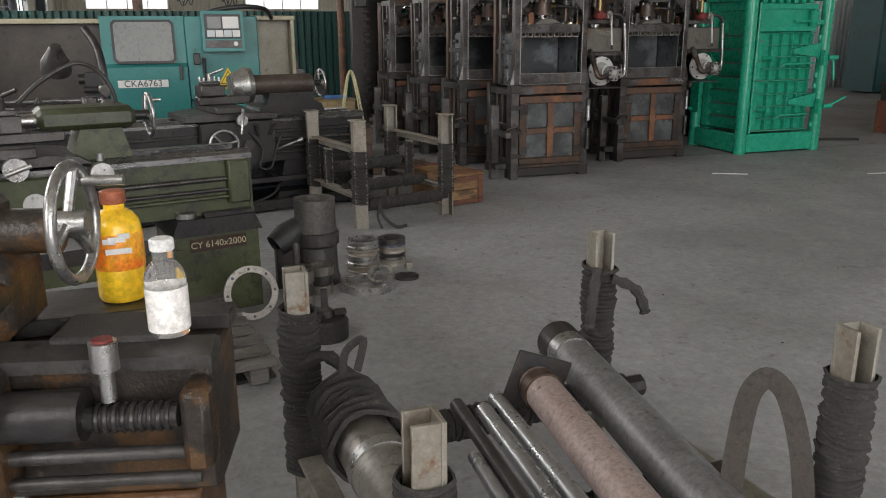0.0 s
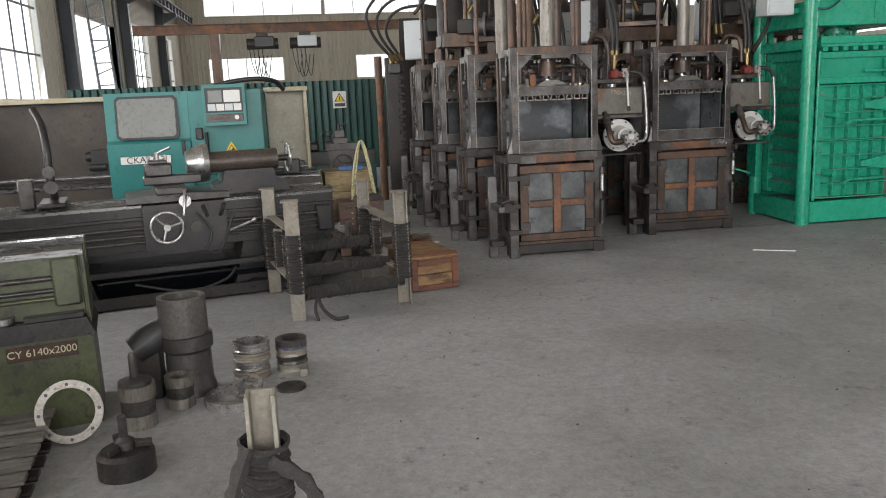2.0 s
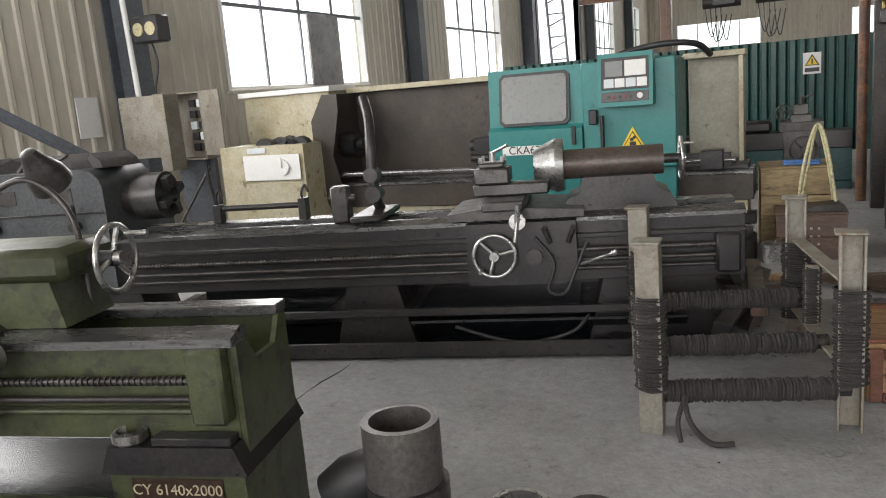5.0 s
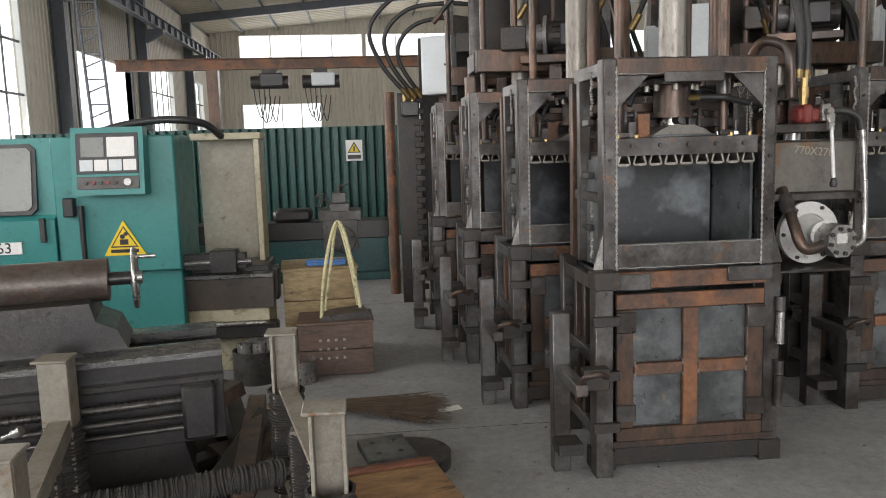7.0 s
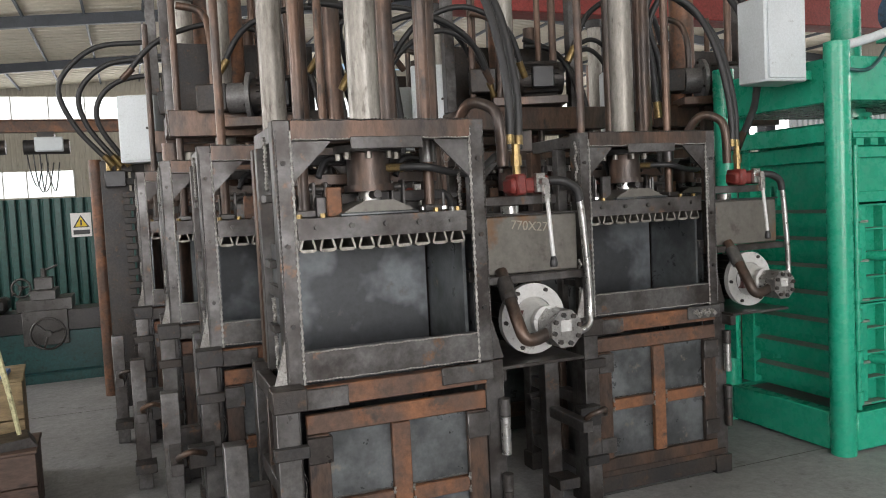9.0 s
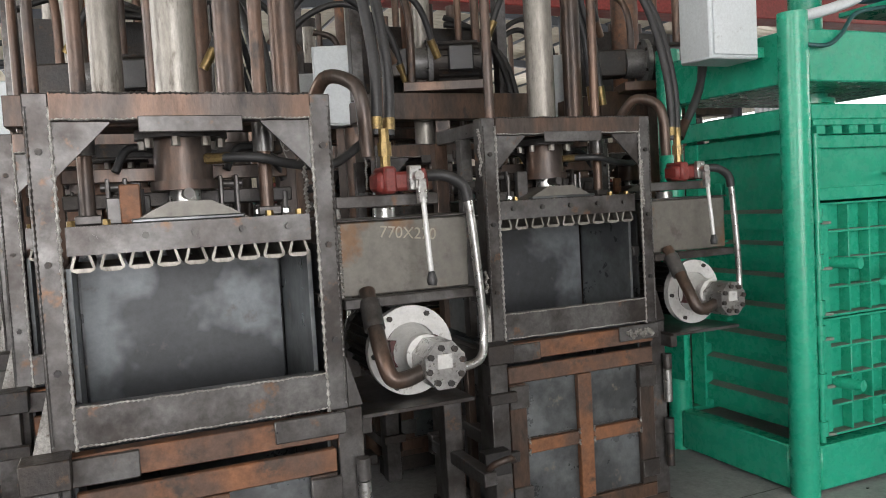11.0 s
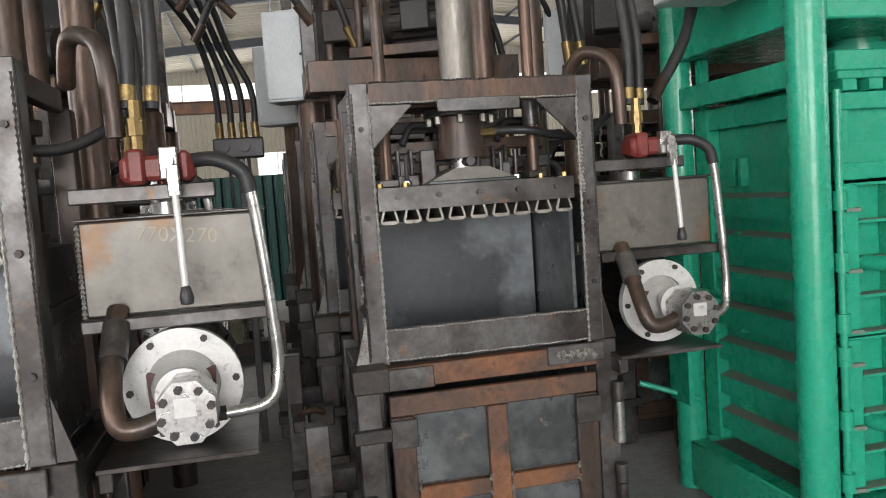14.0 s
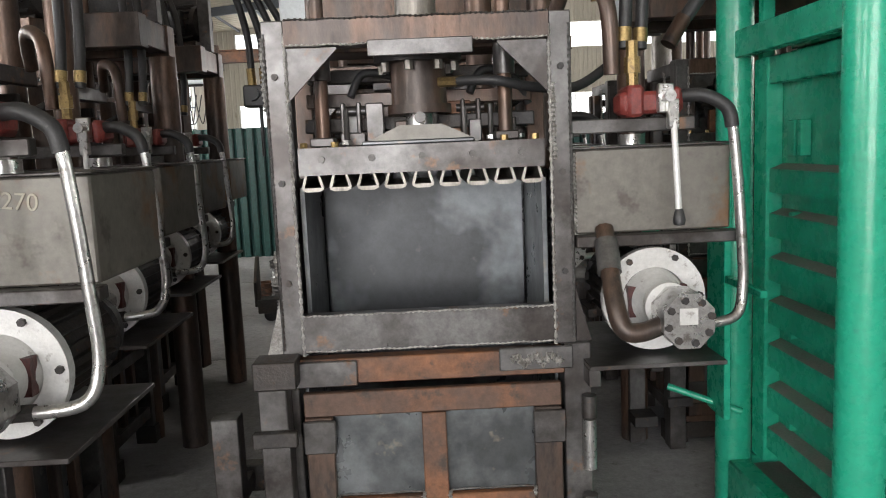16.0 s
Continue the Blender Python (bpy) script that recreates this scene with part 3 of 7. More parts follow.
    for x, sg in ((.0, -1), (w, 1)):
        P("foot_gusset", Geo().prism([(x, 1.065), (x + sg * .05, 1.065), (x, 1.24)] if sg > 0 else [(x - .05, 1.065), (x, 1.065), (x, 1.24)], "y", .002, .014), WELD if x == 0 else STEEL, "ground bright gusset")
    for z in (.232, .508, .578, .856):
        for a, b in ((x0 + .095, w / 2 - .045), (w / 2 + .045, x1 - .095)):
            P("weld_tack", sweep([(a + (b - a) * k / 4, -.004, z + .002 * (k % 2)) for k in range(5)], .004, n=5, wob=.5), STEEL)
    for x in (.035, w - .035):
        for z in (1.3, 1.62, 1.95):
            P("bolt", bar((x, .0, z), (x, -.012, z), .011, n=6), DARK)
    for k in range(5):
        P("platen_bolt", bar((.16 + k * (w - .32) / 4, .03, 1.69), (.16 + k * (w - .32) / 4, .015, 1.69), .012, n=6), GREYIRON)
    # sill
    P("sill_bar", box(.046, w - .046, -.02, .04, .965, 1.05), RUST, "rusty orange sill bar")
    P("sill_plate", box(.04, .24, -.034, -.021, .96, 1.045), STEEL)
    P("sill_plate", box(w - .26, w - .02, -.034, -.021, .985, 1.06), STEEL)
    P("front_lip", Geo().prism([(-.005, 1.07), (.05, 1.07), (.05, 1.085), (.012, 1.085), (.012, 1.175), (.05, 1.175), (.05, 1.19), (-.005, 1.19)], "x", .07, w - .07), STEEL, "raw steel channel across the feed opening")
    # upper frame
    for x in (0.0, w - .07):
        P("upper_post", Geo().box(x, x + .07, .0, .012, 1.06, 2.12).box(x if x == 0 else x + .058, x + .012 if x == 0 else x + .07, .012, .09, 1.06, 2.12), STEEL)
        xw = x + (.07 if x == 0 else 0)
        P("weld_bead", sweep([(xw, -.002, 1.06 + i * .06) for i in range(18)], .0055, n=6, wob=.5), WELD, "bright weld bead")
        P("rear_post", box(x, x + .07, d - .06, d + .01, 1.06, 2.05), BROWN)
        P("side_tie", box(x + .01, x + .05, .092, d - .062, 1.4, 1.45), STEEL)
        P("side_tie", box(x + .01, x + .05, .092, d - .062, 2.04, 2.11), STEEL)
        P("side_sheet", box(x + .03, x + .04, .092, d - .062, 1.06, 1.399, b=0), PLATE)
        P("side_sheet", box(x + .03, x + .04, .092, d - .062, 1.452, 1.62, b=0), PLATE)
        sg = 1 if x == 0 else -1
        q = x + .035 - sg * .035
        P("weld_scrape", box(q - .004, q + .004, .012, .05, 1.08, 1.22), WELD)
        a = .07 if x == 0 else w - .07
        P("gusset", Geo().prism([(a, 1.87), (a + sg * .16, 2.03), (a + sg * .16, 2.035), (a, 2.035)] if sg > 0 else [(a, 1.87), (a, 2.035), (a - .16, 2.035), (a - .16, 2.03)], "y", .004, .016), STEEL)
    P("top_beam", Geo().prism([(-.01, 2.04), (.09, 2.04), (.09, 2.055), (.006, 2.055), (.006, 2.105), (.09, 2.105), (.09, 2.12), (-.01, 2.12)], "x", .071, w - .071), BROWN, "brown steel channel top beam")
    P("beam_pad", box(w * .34, w * .68, -.02, -.011, 2.0, 2.05), STEEL)
    P("chamber_back", box(.1, w - .1, d - .08, d - .07, 1.03, 1.6, b=0), CHAMBER, "cold grey mill plate, patchy")
    P("chamber_floor", box(.07, w - .07, .09, d - .08, 1.04, 1.055, b=0), PLATE)
    for x in (.075, w - .09):
        P("chamber_side", box(x, x + .015, .09, d - .08, 1.055, 1.6, b=0), PLATE)
    # press platen
    pl = P("platen", Geo().prism([(.03, 1.64), (.09, 1.64), (.09, 1.652), (.042, 1.652), (.042, 1.715), (.09, 1.715), (.09, 1.727), (.03, 1.727)], "x", .085, w - .085).box(.09, w - .09, .09, d - .09, 1.64, 1.66), STEEL, "raw steel press platen")
    n = 9
    for i in range(n):
        c = .125 + i * (w - .25) / (n - 1)
        rib = Geo()
        for sg in (-1, 1):
            pts = [(c + sg * .024, 1.64), (c + sg * .036, 1.602), (c + sg * .033, 1.593), (c + sg * .027, 1.6), (c + sg * .016, 1.64)]
            rib.prism(pts if sg < 0 else pts[::-1], "y", .045, d - .1)
        rib.prism([(c - .033, 1.593), (c - .02, 1.587), (c + .02, 1.587), (c + .033, 1.593), (c + .027, 1.6), (c - .027, 1.6)], "y", .045, d - .1)
        P("platen_rib", rib, TUBE, "bent strip rib", pl)
    P("ram_plate", Geo().prism([(w * .3, 1.728), (w * .7, 1.728), (w * .64, 1.76), (w * .57, 1.79), (w * .43, 1.79), (w * .36, 1.76)], "y", .1, .4), TANKM, "pale rusty ram foot", pl)
    P("clamp_bar", box(w * .3, w * .68, .06, .1, 1.728, 1.742), PLATE, "", pl)
    P("ram_pin", Geo().cyl((w / 2, .12, 1.815), (w / 2, .38, 1.815), .018), GREYIRON, "", pl)
    for x in (.1, .2, w - .21, w - .11):
        P("bolt", Geo().cyl((x, .07, 1.728), (x, .07, 1.745), .013, n=6), BRASS, "", pl)
    cy = P("ram_cylinder", Geo().cyl((w / 2, .25, 2.12), (w / 2, .25, upper - .2), .07, n=28), TUBE, "streaky bare steel hydraulic cylinder")
    P("cylinder_head", Geo().cyl((w / 2, .25, 1.84), (w / 2, .25, 2.0), .095, n=28).cyl((w / 2, .25, 1.83), (w / 2, .25, 1.86), .11, n=28), BROWN, "rust-brown cylinder head", cy)
    P("cylinder_flange", Geo().cyl((w / 2, .25, 2.0), (w / 2, .25, 2.03), .15, n=28), DARK, "", cy)
    bolt_ring(cy, (w / 2, .25, 2.0), (0, 0, -1), .128, 8, .015, .03, TUBE)
    P("piston_rod", Geo().cyl((w / 2, .25, 1.79), (w / 2, .25, 1.84), .05), CHROME, "", cy)
    P("cylinder_cap", Geo().cyl((w / 2, .25, upper - .2), (w / 2, .25, upper - .12), .085), DARK, "", cy)
    for x in (.15, w - .19):
        P("guide_rod", Geo().cyl((x, .2, 1.73), (x, .2, upper - .4), .024), BROWN, "brown guide rod")
        P("guide_collar", Geo().cyl((x, .2, 1.95), (x, .2, 2.06), .036), STEEL)
        P("guide_clip", box(x - .04, x + .04, .15, .25, 1.73, 1.76), STEEL)
    P("cross_head", box(.071, w - .071, .2, .42, 2.04, 2.1), BROWN)
    P("hose", sweep([(w * .62, .18, 1.93), (w * .75, .12, 1.925), (w * .9, .16, 1.9), (w + .06, .22, 1.9), (w + .2, .3, 1.98)], .017), RUBBER, "black hydraulic hose")
    P("hose_fitting", Geo().cyl((w * .57, .19, 1.93), (w * .66, .165, 1.93), .018, n=8), BRASS, "yellow zinc hose fitting")
    # clutter of lugs between platen and head
    rng = random.Random(int(m.translation.x * 100 + m.translation.y * 10))
    for k in range(12):
        x = .12 + rng.random() * (w - .26)
        y = .14 + rng.random() * .36
        h = .04 + rng.random() * .12
        s = .02 + rng.random() * .03
        P("lug", box(x - s, x + s, y, y + .03, 1.728, 1.728 + h), rng.choice((BROWN, STEEL, RUST, DARK)))
    for k in range(4):
        P("cross_bar", box(.07, w - .07, .34 + k * .06, .38 + k * .06, 1.78 + .09 * (k % 3), 1.83 + .09 * (k % 3)), (DARK, BROWN, DARK, STEEL)[k])
    for k in range(8):
        x, y = .13 + k * (w - .26) / 7, .16 + .2 * rng.random()
        st_ = P("stud", bar((x, y, 1.728), (x, y, 1.76 + .1 * rng.random()), .009, n=8), GREYIRON)
        P("nut", bar((x, y, 1.735), (x, y, 1.75), .018, n=6), CHROME, "", st_)
    for x, y in ((.24, .3), (w - .3, .34)):
        P("clevis", Geo().box(x - .035, x - .02, y - .03, y + .03, 1.728, 1.88).box(x + .02, x + .035, y - .03, y + .03, 1.728, 1.88).cyl((x - .05, y, 1.85), (x + .05, y, 1.85), .014), STEEL)
        P("inner_hose", sweep([(x, y, 1.9), (x + .05, y + .02, 1.98), (x + .16, y + .05, 1.96), (x + .22, y + .08, 1.86)], .014), RUBBER)
    # beads where the bars meet the door, and along the frame
    for z in (.515, .57):
        for x in (x0 + .095, w / 2 - .043, w / 2 + .043, x1 - .095):
            P("weld_tack", sweep([(x + .003 * math.sin(q * 2.3), -.034, z - .01 + .007 * q) for q in range(5)], .005, n=5, wob=.5), WELD)
    for z, y in ((2.041, -.011), (2.119, -.011), (1.19, -.006), (1.072, -.006)):
        P("weld_bead", sweep([(.075 + (w - .15) * q / 24, y, z + .0015 * math.sin(q * 1.9)) for q in range(25)], .0032, n=5, wob=.6), STEEL if z > 2.1 else WELD)
    for x in (.008, w - .008):
        P("weld_bead", sweep([(x, -.002, 1.08 + q * .04) for q in range(26)], .0035, n=5, wob=.6), STEEL)
    # rear uprights
    for x in (w * .5 + .25, w + .02):
        P("rear_column", Geo().cyl((x, d + .1, 0), (x, d + .1, 2.2 if x < w * .5 else upper - .5), .055), BROWN, "rust-brown pipe column")
    Q = P
    P = lambda n, g, mat, l="", parent=None: Q(n, shifted(g, 0, side), mat, l, parent)
    P("side_ladder_post", box(-.01, .05, .22, .28, 1.06, 2.04), STEEL)
    for z in (1.24, 1.52, 1.8):
        P("side_rung", box(.0, .03, .092, .219, z, z + .035), STEEL)
    for z, h in ((1.1, .14), (1.3, .1), (1.85, .22)):
        P("weld_scrape", sweep([(-.004, .02 + .012 * math.sin(k * 2.1), z + h * k / 7) for k in range(8)], .007, n=5, wob=.5), WELD, "bright ground weld patch")
    P("weld_scrape", sweep([(w - .06 + .004 * math.sin(k * 2.4), -.003, 1.66 + .03 * k) for k in range(9)], .007, n=5, wob=.5), WELD, "bright ground weld patch")
    P("weld_scrape", sweep([(w - .22 + .02 * k, -.036, 1.02 + .015 * math.sin(k * 2.2)) for k in range(9)], .012, n=5, wob=.4), WELD, "bright ground weld patch")
    for cx, cz, r in ((.1, 1.98, .035), (.13, 2.0, .03), (.15, 2.06, .02), (.03, .62, .05), (.02, .5, .03), (w - .12, 1.98, .025), (w - .1, 1.96, .04), (w - .11, 1.1, .03), (.1, 1.0, .03), (w - .15, 1.02, .03)) if side else ():
        P("chalk_mark", sweep([(cx + r * math.cos(k * 1.1) * (1 - k * .06), -.013 if cz > 1 else -.103, cz + r * 1.4 * math.sin(k * 1.1)) for k in range(8)], .0022, n=4), WELD, "white chalk squiggle")
    # oil tank and valve
    P = lambda n, g, mat, l="", parent=None: Q(n, shifted(g, reach, side), mat, l, parent)
    tk = P("oil_tank", box(w + .012, w + .525, .05, .52, 1.41, 1.685, b=.006), TANKM, "bare steel oil tank with rust bloom")
    P("tank_angle", Geo().box(w + .005, w + .54, .0, .06, 1.37, 1.408), STEEL, "", tk)
    P("tank_lid", box(w + .0, w + .535, .04, .53, 1.686, 1.694), STEEL, "", tk)
    P("weld_bead", sweep([(w + .01, .044, 1.41 + i * .03) for i in range(10)], .006, n=6, wob=.5), WELD, "", tk)
    P("filler_cap", Geo().cyl((w + .24, .2, 1.694), (w + .24, .2, 1.73), .045), CHROME, "", tk)
    P("valve_bar", box(w, w + .4, .02, .06, 1.735, 1.78), STEEL)
    v = P("control_valve", Geo().box(w + .15, w + .35, -.02, .09, 1.79, 1.86, b=.012).box(w + .17, w + .22, -.035, .1, 1.781, 1.88, b=.01).box(w + .31, w + .34, -.03, .1, 1.785, 1.87, b=.01), REDP, "red cast directional control valve")
    P("valve_plate", box(w + .26, w + .31, -.05, -.021, 1.79, 1.88), CHROME, "", v)
    P("valve_spool", Geo().cyl((w + .285, -.05, 1.84), (w + .285, -.09, 1.84), .018), CHROME, "", v)
    P("lever", Geo().cyl((w + .297, -.07, 1.82), (w + .305, -.1, 1.49), .01), WHITE, "", v)
    P("lever_yoke", box(w + .28, w + .314, -.085, -.056, 1.74, 1.83), CHROME, "", v)
    P("lever_knob", Geo().lathe([(.0, 0), (.017, .004), (.02, .02), (.013, .05), (.009, .055)], (w + .306, -.1, 1.44), 14), BLACK, "black lever knob", v)
    P("valve_port", Geo().cyl((w + .2, .03, 1.88), (w + .2, .03, 2.02), .02, n=8).cyl((w + .2, .03, 1.92), (w + .2, .03, 1.97), .027, n=8), BRASS, "yellow zinc fitting", v)
    P("valve_elbow", sweep([(w + .14, .05, 1.92), (w + .13, .05, 2.12), (w + .1, .08, 2.2), (w + .02, .15, 2.22), (w - .02, .25, 2.1)], .027), BROWN)
    pp = P("pressure_pipe", sweep([(w + .33, .02, 1.84), (w + .41, -.02, 1.84), (w + .48, -.03, 1.8), (w + .505, -.03, 1.7), (w + .53, -.03, 1.4), (w + .535, -.03, 1.22), (w + .495, -.05, 1.13), (w + .34, -.06, 1.115)], .017), CHROME, "bent bright steel pressure pipe")
    P("pipe_sleeve", sweep([(w + .33, .02, 1.84), (w + .41, -.02, 1.84), (w + .48, -.03, 1.8), (w + .498, -.03, 1.74)], .022), RUBBER, "", pp)
    P("pipe_nut", Geo().cyl((w + .38, -.055, 1.116), (w + .31, -.06, 1.115), .024, n=6), DARK, "", pp)
    # hoses rising to the overhead gear
    for k, (dx, dy) in enumerate(((.18, .05), (.24, .08))):
        P("riser_hose", sweep([(w + dx, dy, 2.0), (w + dx + .01, dy + .02, 2.3), (w + dx - .04, dy + .1, 2.7), (w + dx - .16 - k * .05, dy + .2, 2.95), (w * .75, .3, 3.0 + k * .05)], .021), RUBBER, "black hydraulic hose")
        P("hose_ferrule", Geo().cyl((w + dx, dy, 2.02), (w + dx + .002, dy + .004, 2.065), .024), BRASS)
    P = Q
    return t


BALERS = [
    (3.67, 8.25, "unpainted steel baler with chalk marks and bright weld scrapes"),
    (5.5, 8.98, "unpainted steel baler with rust-orange door bars"),
    (3.47, 9.38, "unpainted dark steel baler standing behind another"),
    (3.32, 10.5, "unpainted dark steel baler in the row"),
    (3.18, 11.7, "unpainted dark steel baler in the row"),
    (5.45, 10.4, "unpainted dark steel baler in the second row"),
    (5.4, 11.7, "unpainted dark steel baler in the second row"),
    (5.35, 13.0, "unpainted dark steel baler in the second row"),
    # Added copy: dark backing over the pale wall between the front balers.
    (6.2, 14.4, "unpainted dark steel baler added far back to darken a gap"),
    (7.35, 10.7, "unpainted dark steel baler behind the green one"),
    (7.3, 12.0, "unpainted dark steel baler behind the green one"),
]
for i, (x, y, label) in enumerate(BALERS):
    if i < 2:
        base = baler(pose(x, y, 0), label, w=(.91, .96)[i], side=(.16, .0)[i], reach=(.05, .0)[i])
    else:
        base = copy_thing(first, pose(x, y, 0))
        tagged(base, label)
    if i == 0:
        first = base
    spot = pose(x + 1.22, y + (.02 if i == 1 else .2), 1.19)
    p = pump_set("hydraulic_pump", spot) if i == 0 else copy_thing(p, spot)
# overhead motors on stands, behind the front balers
def overhead_motor(m):
    t = thing("overhead_motor", m, "dark finned motor with a grey ring bracket on a brown stand", "motor", "overhead motors")
    part("motor_body", Geo().cyl((0, 0, 0), (.34, 0, 0), .12, n=28), DARK, t)
    for i in range(18):
        part("fin", Geo().at(Matrix.Rotation(2 * math.pi * i / 18, 4, "X")).box(.04, .3, -.003, .003, .11, .138, b=0), DARK, t)
    part("ring_bracket", Geo().cyl((-.03, 0, 0), (0, 0, 0), .165, n=36, inner=.09).cyl((-.16, 0, 0), (-.03, 0, 0), .1, n=24, inner=.07), PIPEGREY, t, "grey ring bracket")
    bolt_ring(t, (-.03, 0, 0), (-1, 0, 0), .14, 6)
    part("pump_block", box(-.36, -.16, -.08, .08, -.09, .09, b=.01), DARK, t)
    part("terminal_box", box(.1, .26, -.16, -.1, -.08, .08, b=.008), BLACK, t)
    part("stand_plate", box(-.2, .36, -.14, .14, -.2, -.14), BROWN, t)
    part("stand_post", box(0, .1, .0, .1, -2.55, -.2), BROWN, t)
    return t


om = overhead_motor(pose(5.92, 10.5, 2.66, 0, 0, -20))
for x, y, z in ((7.42, 10.2, 2.63), (3.94, 10.45, 2.52), (3.75, 11.7, 2.66), (5.9, 11.8, 2.7), (4.15, 12.4, 2.66)):
    copy_thing(om, pose(x, y, z, 0, 0, -20))


def control_box(m):
    t = thing("control_box", m, "pale grey electric control box on a brown post", "electric box", "pale control boxes")
    part("box_shell", box(-.15, .15, 0, .2, -.27, .27, b=.008), BOXGREY, t)
    part("box_door", box(-.135, .135, -.012, -.0005, -.255, .255, b=.004), BOXGREY, t)
    part("box_lock", bar((.09, -.02, 0), (.09, -.012, 0), .01), DARK, t)
    part("box_post", box(-.04, .04, .201, .27, -2.45, .1), BROWN, t)
    return t


cbx = control_box(pose(5.37, 10.9, 2.57, 0, 0, -22))
for x, y, z in ((7.2, 11.0, 2.57), (3.22, 11.95, 2.48), (5.3, 11.6, 2.5)):
    copy_thing(cbx, pose(x, y, z, 0, 0, -22))


def deck(m, w=1.1):
    """Brown cross beams that carry the overhead gear of a second-row machine."""
    t = thing("machine_deck", m, "rust-brown steel deck frame with columns and a thick ram", "machine frame", "deck frames")
    for y in (-.2, .25):
        part("deck_beam", box(-.1, w, y, y + .12, 2.28, 2.45), BROWN, t)
    for x in (-.06, w - .06):
        part("deck_tie", box(x - .05, x + .05, -.08, .249, 2.3, 2.44), BROWN, t)
        part("deck_column", bar((x, .31, 0), (x, .31, 2.28), .075), BROWN, t)
        part("upright", box(x - .04, x + .04, .16, .24, 2.45, 4.2), STEEL, t)
    part("ram", bar((.35, .1, 2.45), (.35, .1, 4.1), .1, n=28), RUST, t, "rusty orange thick ram")
    part("ram_pipe", sweep([(.2, -.15, 2.5), (.2, -.16, 2.9), (.16, -.12, 3.1), (.0, -.1, 3.15)], .025), BROWN, t)
    part("slim_rod", bar((.75, .0, 2.45), (.75, .0, 4.0), .03), BROWN, t)
    part("back_board", box(0, w - .1, .37, .39, 2.5, 3.0), DARK, t)
    return t


dk = deck(pose(5.55, 10.6, 0))
for x, y in ((7.2, 10.5), (3.5, 10.75), (3.45, 12.05), (5.5, 12.0)):
    copy_thing(dk, pose(x, y, 0))
# slack hoses looping between the machines overhead
rng = random.Random(4)


def slack_hose(pts, r=.023):
    t = thing("hydraulic_hose", pose(0, 0, 0), "black rubber hydraulic hose with yellow fittings over the balers", "hose", "overhead hoses")
    part("hose", sweep(pts, r), RUBBER, t)
    d = (Vector(pts[1]) - Vector(pts[0])).normalized()
    part("ferrule", bar(Vector(pts[0]) - d * .05, Vector(pts[0]) + d * .07, r * 1.25), BRASS, t, "yellow zinc ferrule")
    d = (Vector(pts[-2]) - Vector(pts[-1])).normalized()
    part("ferrule", bar(Vector(pts[-1]) - d * .03, Vector(pts[-1]) + d * .08, r * 1.2), BROWN, t)


for k in range(3):
    slack_hose([(2.98 + .07 * k, 12.85, 2.28), (2.72 + .1 * k, 12.8, 2.6), (2.62 + .16 * k, 12.75, 2.95 - .06 * k), (2.9 + .12 * k, 12.7, 3.25 - .13 * k), (3.3 + .1 * k, 12.6, 3.3 - .14 * k), (3.75, 12.5, 3.3 - .18 * k)])
for k in range(4):
    slack_hose([(4.9 + .08 * k, 11.72, 2.2), (4.89 + .08 * k, 11.7, 2.5), (4.8 + .06 * k, 11.6, 2.85), (4.62 + .1 * k, 11.3, 3.15 + .08 * k), (4.8 + .3 * k, 11.0, 3.3 + .05 * k)])
solid("valve_block", Geo().box(4.85, 5.19, 11.65, 11.79, 2.02, 2.16, b=.01).cyl((4.92, 11.61, 2.1), (4.92, 11.65, 2.1), .04).cyl((5.06, 11.61, 2.1), (5.06, 11.65, 2.1), .04).cyl((4.95, 11.7, 1.7), (4.95, 11.7, 2.02), .012).cyl((5.08, 11.7, 1.72), (5.08, 11.7, 2.02), .012).box(5.0, 5.05, 11.7, 11.76, 0, 2.02), BLACK, "black hydraulic valve block on a post", "valve")
for k in range(2):
    slack_hose([(6.75 + .07 * k, 9.9, 2.35), (6.7 + .06 * k, 9.88, 2.7), (6.62 + .05 * k, 9.85, 3.0), (6.75 + .15 * k, 9.75, 3.3), (7.05 + .1 * k, 9.6, 3.2), (7.15 + .08 * k, 9.4, 2.8), (7.05, 9.25, 2.35), (6.85, 9.2, 2.05)])
for k in range(9):
    x, y = 3.7 + rng.random() * 3.0, 9.7 + rng.random() * 1.6
    s = rng.choice((-1, 1)) * (.3 + rng.random() * .4)
    z = 2.5 + rng.random() * .3
    slack_hose([(x, y, z), (x + s * .3, y - .05, z + .28), (x + s, y - .05, z + .42), (x + s * 1.7, y, z + .3), (x + s * 2.1, y + .1, z + .05)], .02)

# tall rack of pipes and chain-like column at the row's end
rk = thing("pipe_press", pose(2.95, 12.9, 0), "tall dark press with pipe posts and a rusty orange pipe", "press")
part("orange_pipe", Geo().cyl((-.12, .7, 0), (-.12, .7, 2.35), .06), RUST, rk, "rusty orange pipe")
part("dark_column", box(-.06, .18, .1, .28, 0, 2.3), DARK, rk)
for i in range(18):
    part("rack_tooth", box(.12, .22, .04, .1, .15 + i * .12, .21 + i * .12), DARK, rk)
part("front_pipe", Geo().cyl((.33, -.3, 0), (.33, -.3, 2.1), .065), BROWN, rk)
part("front_foot", box(.2, .46, -.42, -.18, 0, .06), DARK, rk)
part("back_sheet", box(.2, .8, .3, .34, .3, 2.9), DARK, rk)
part("valve_body", box(-.02, .16, -.05, .1, 2.05, 2.2, b=.01), BLACK, rk)
for dx in (.02, .1):
    part("fitting", Geo().cyl((dx, .02, 2.2), (dx, .02, 2.34), .025), BRASS, rk)

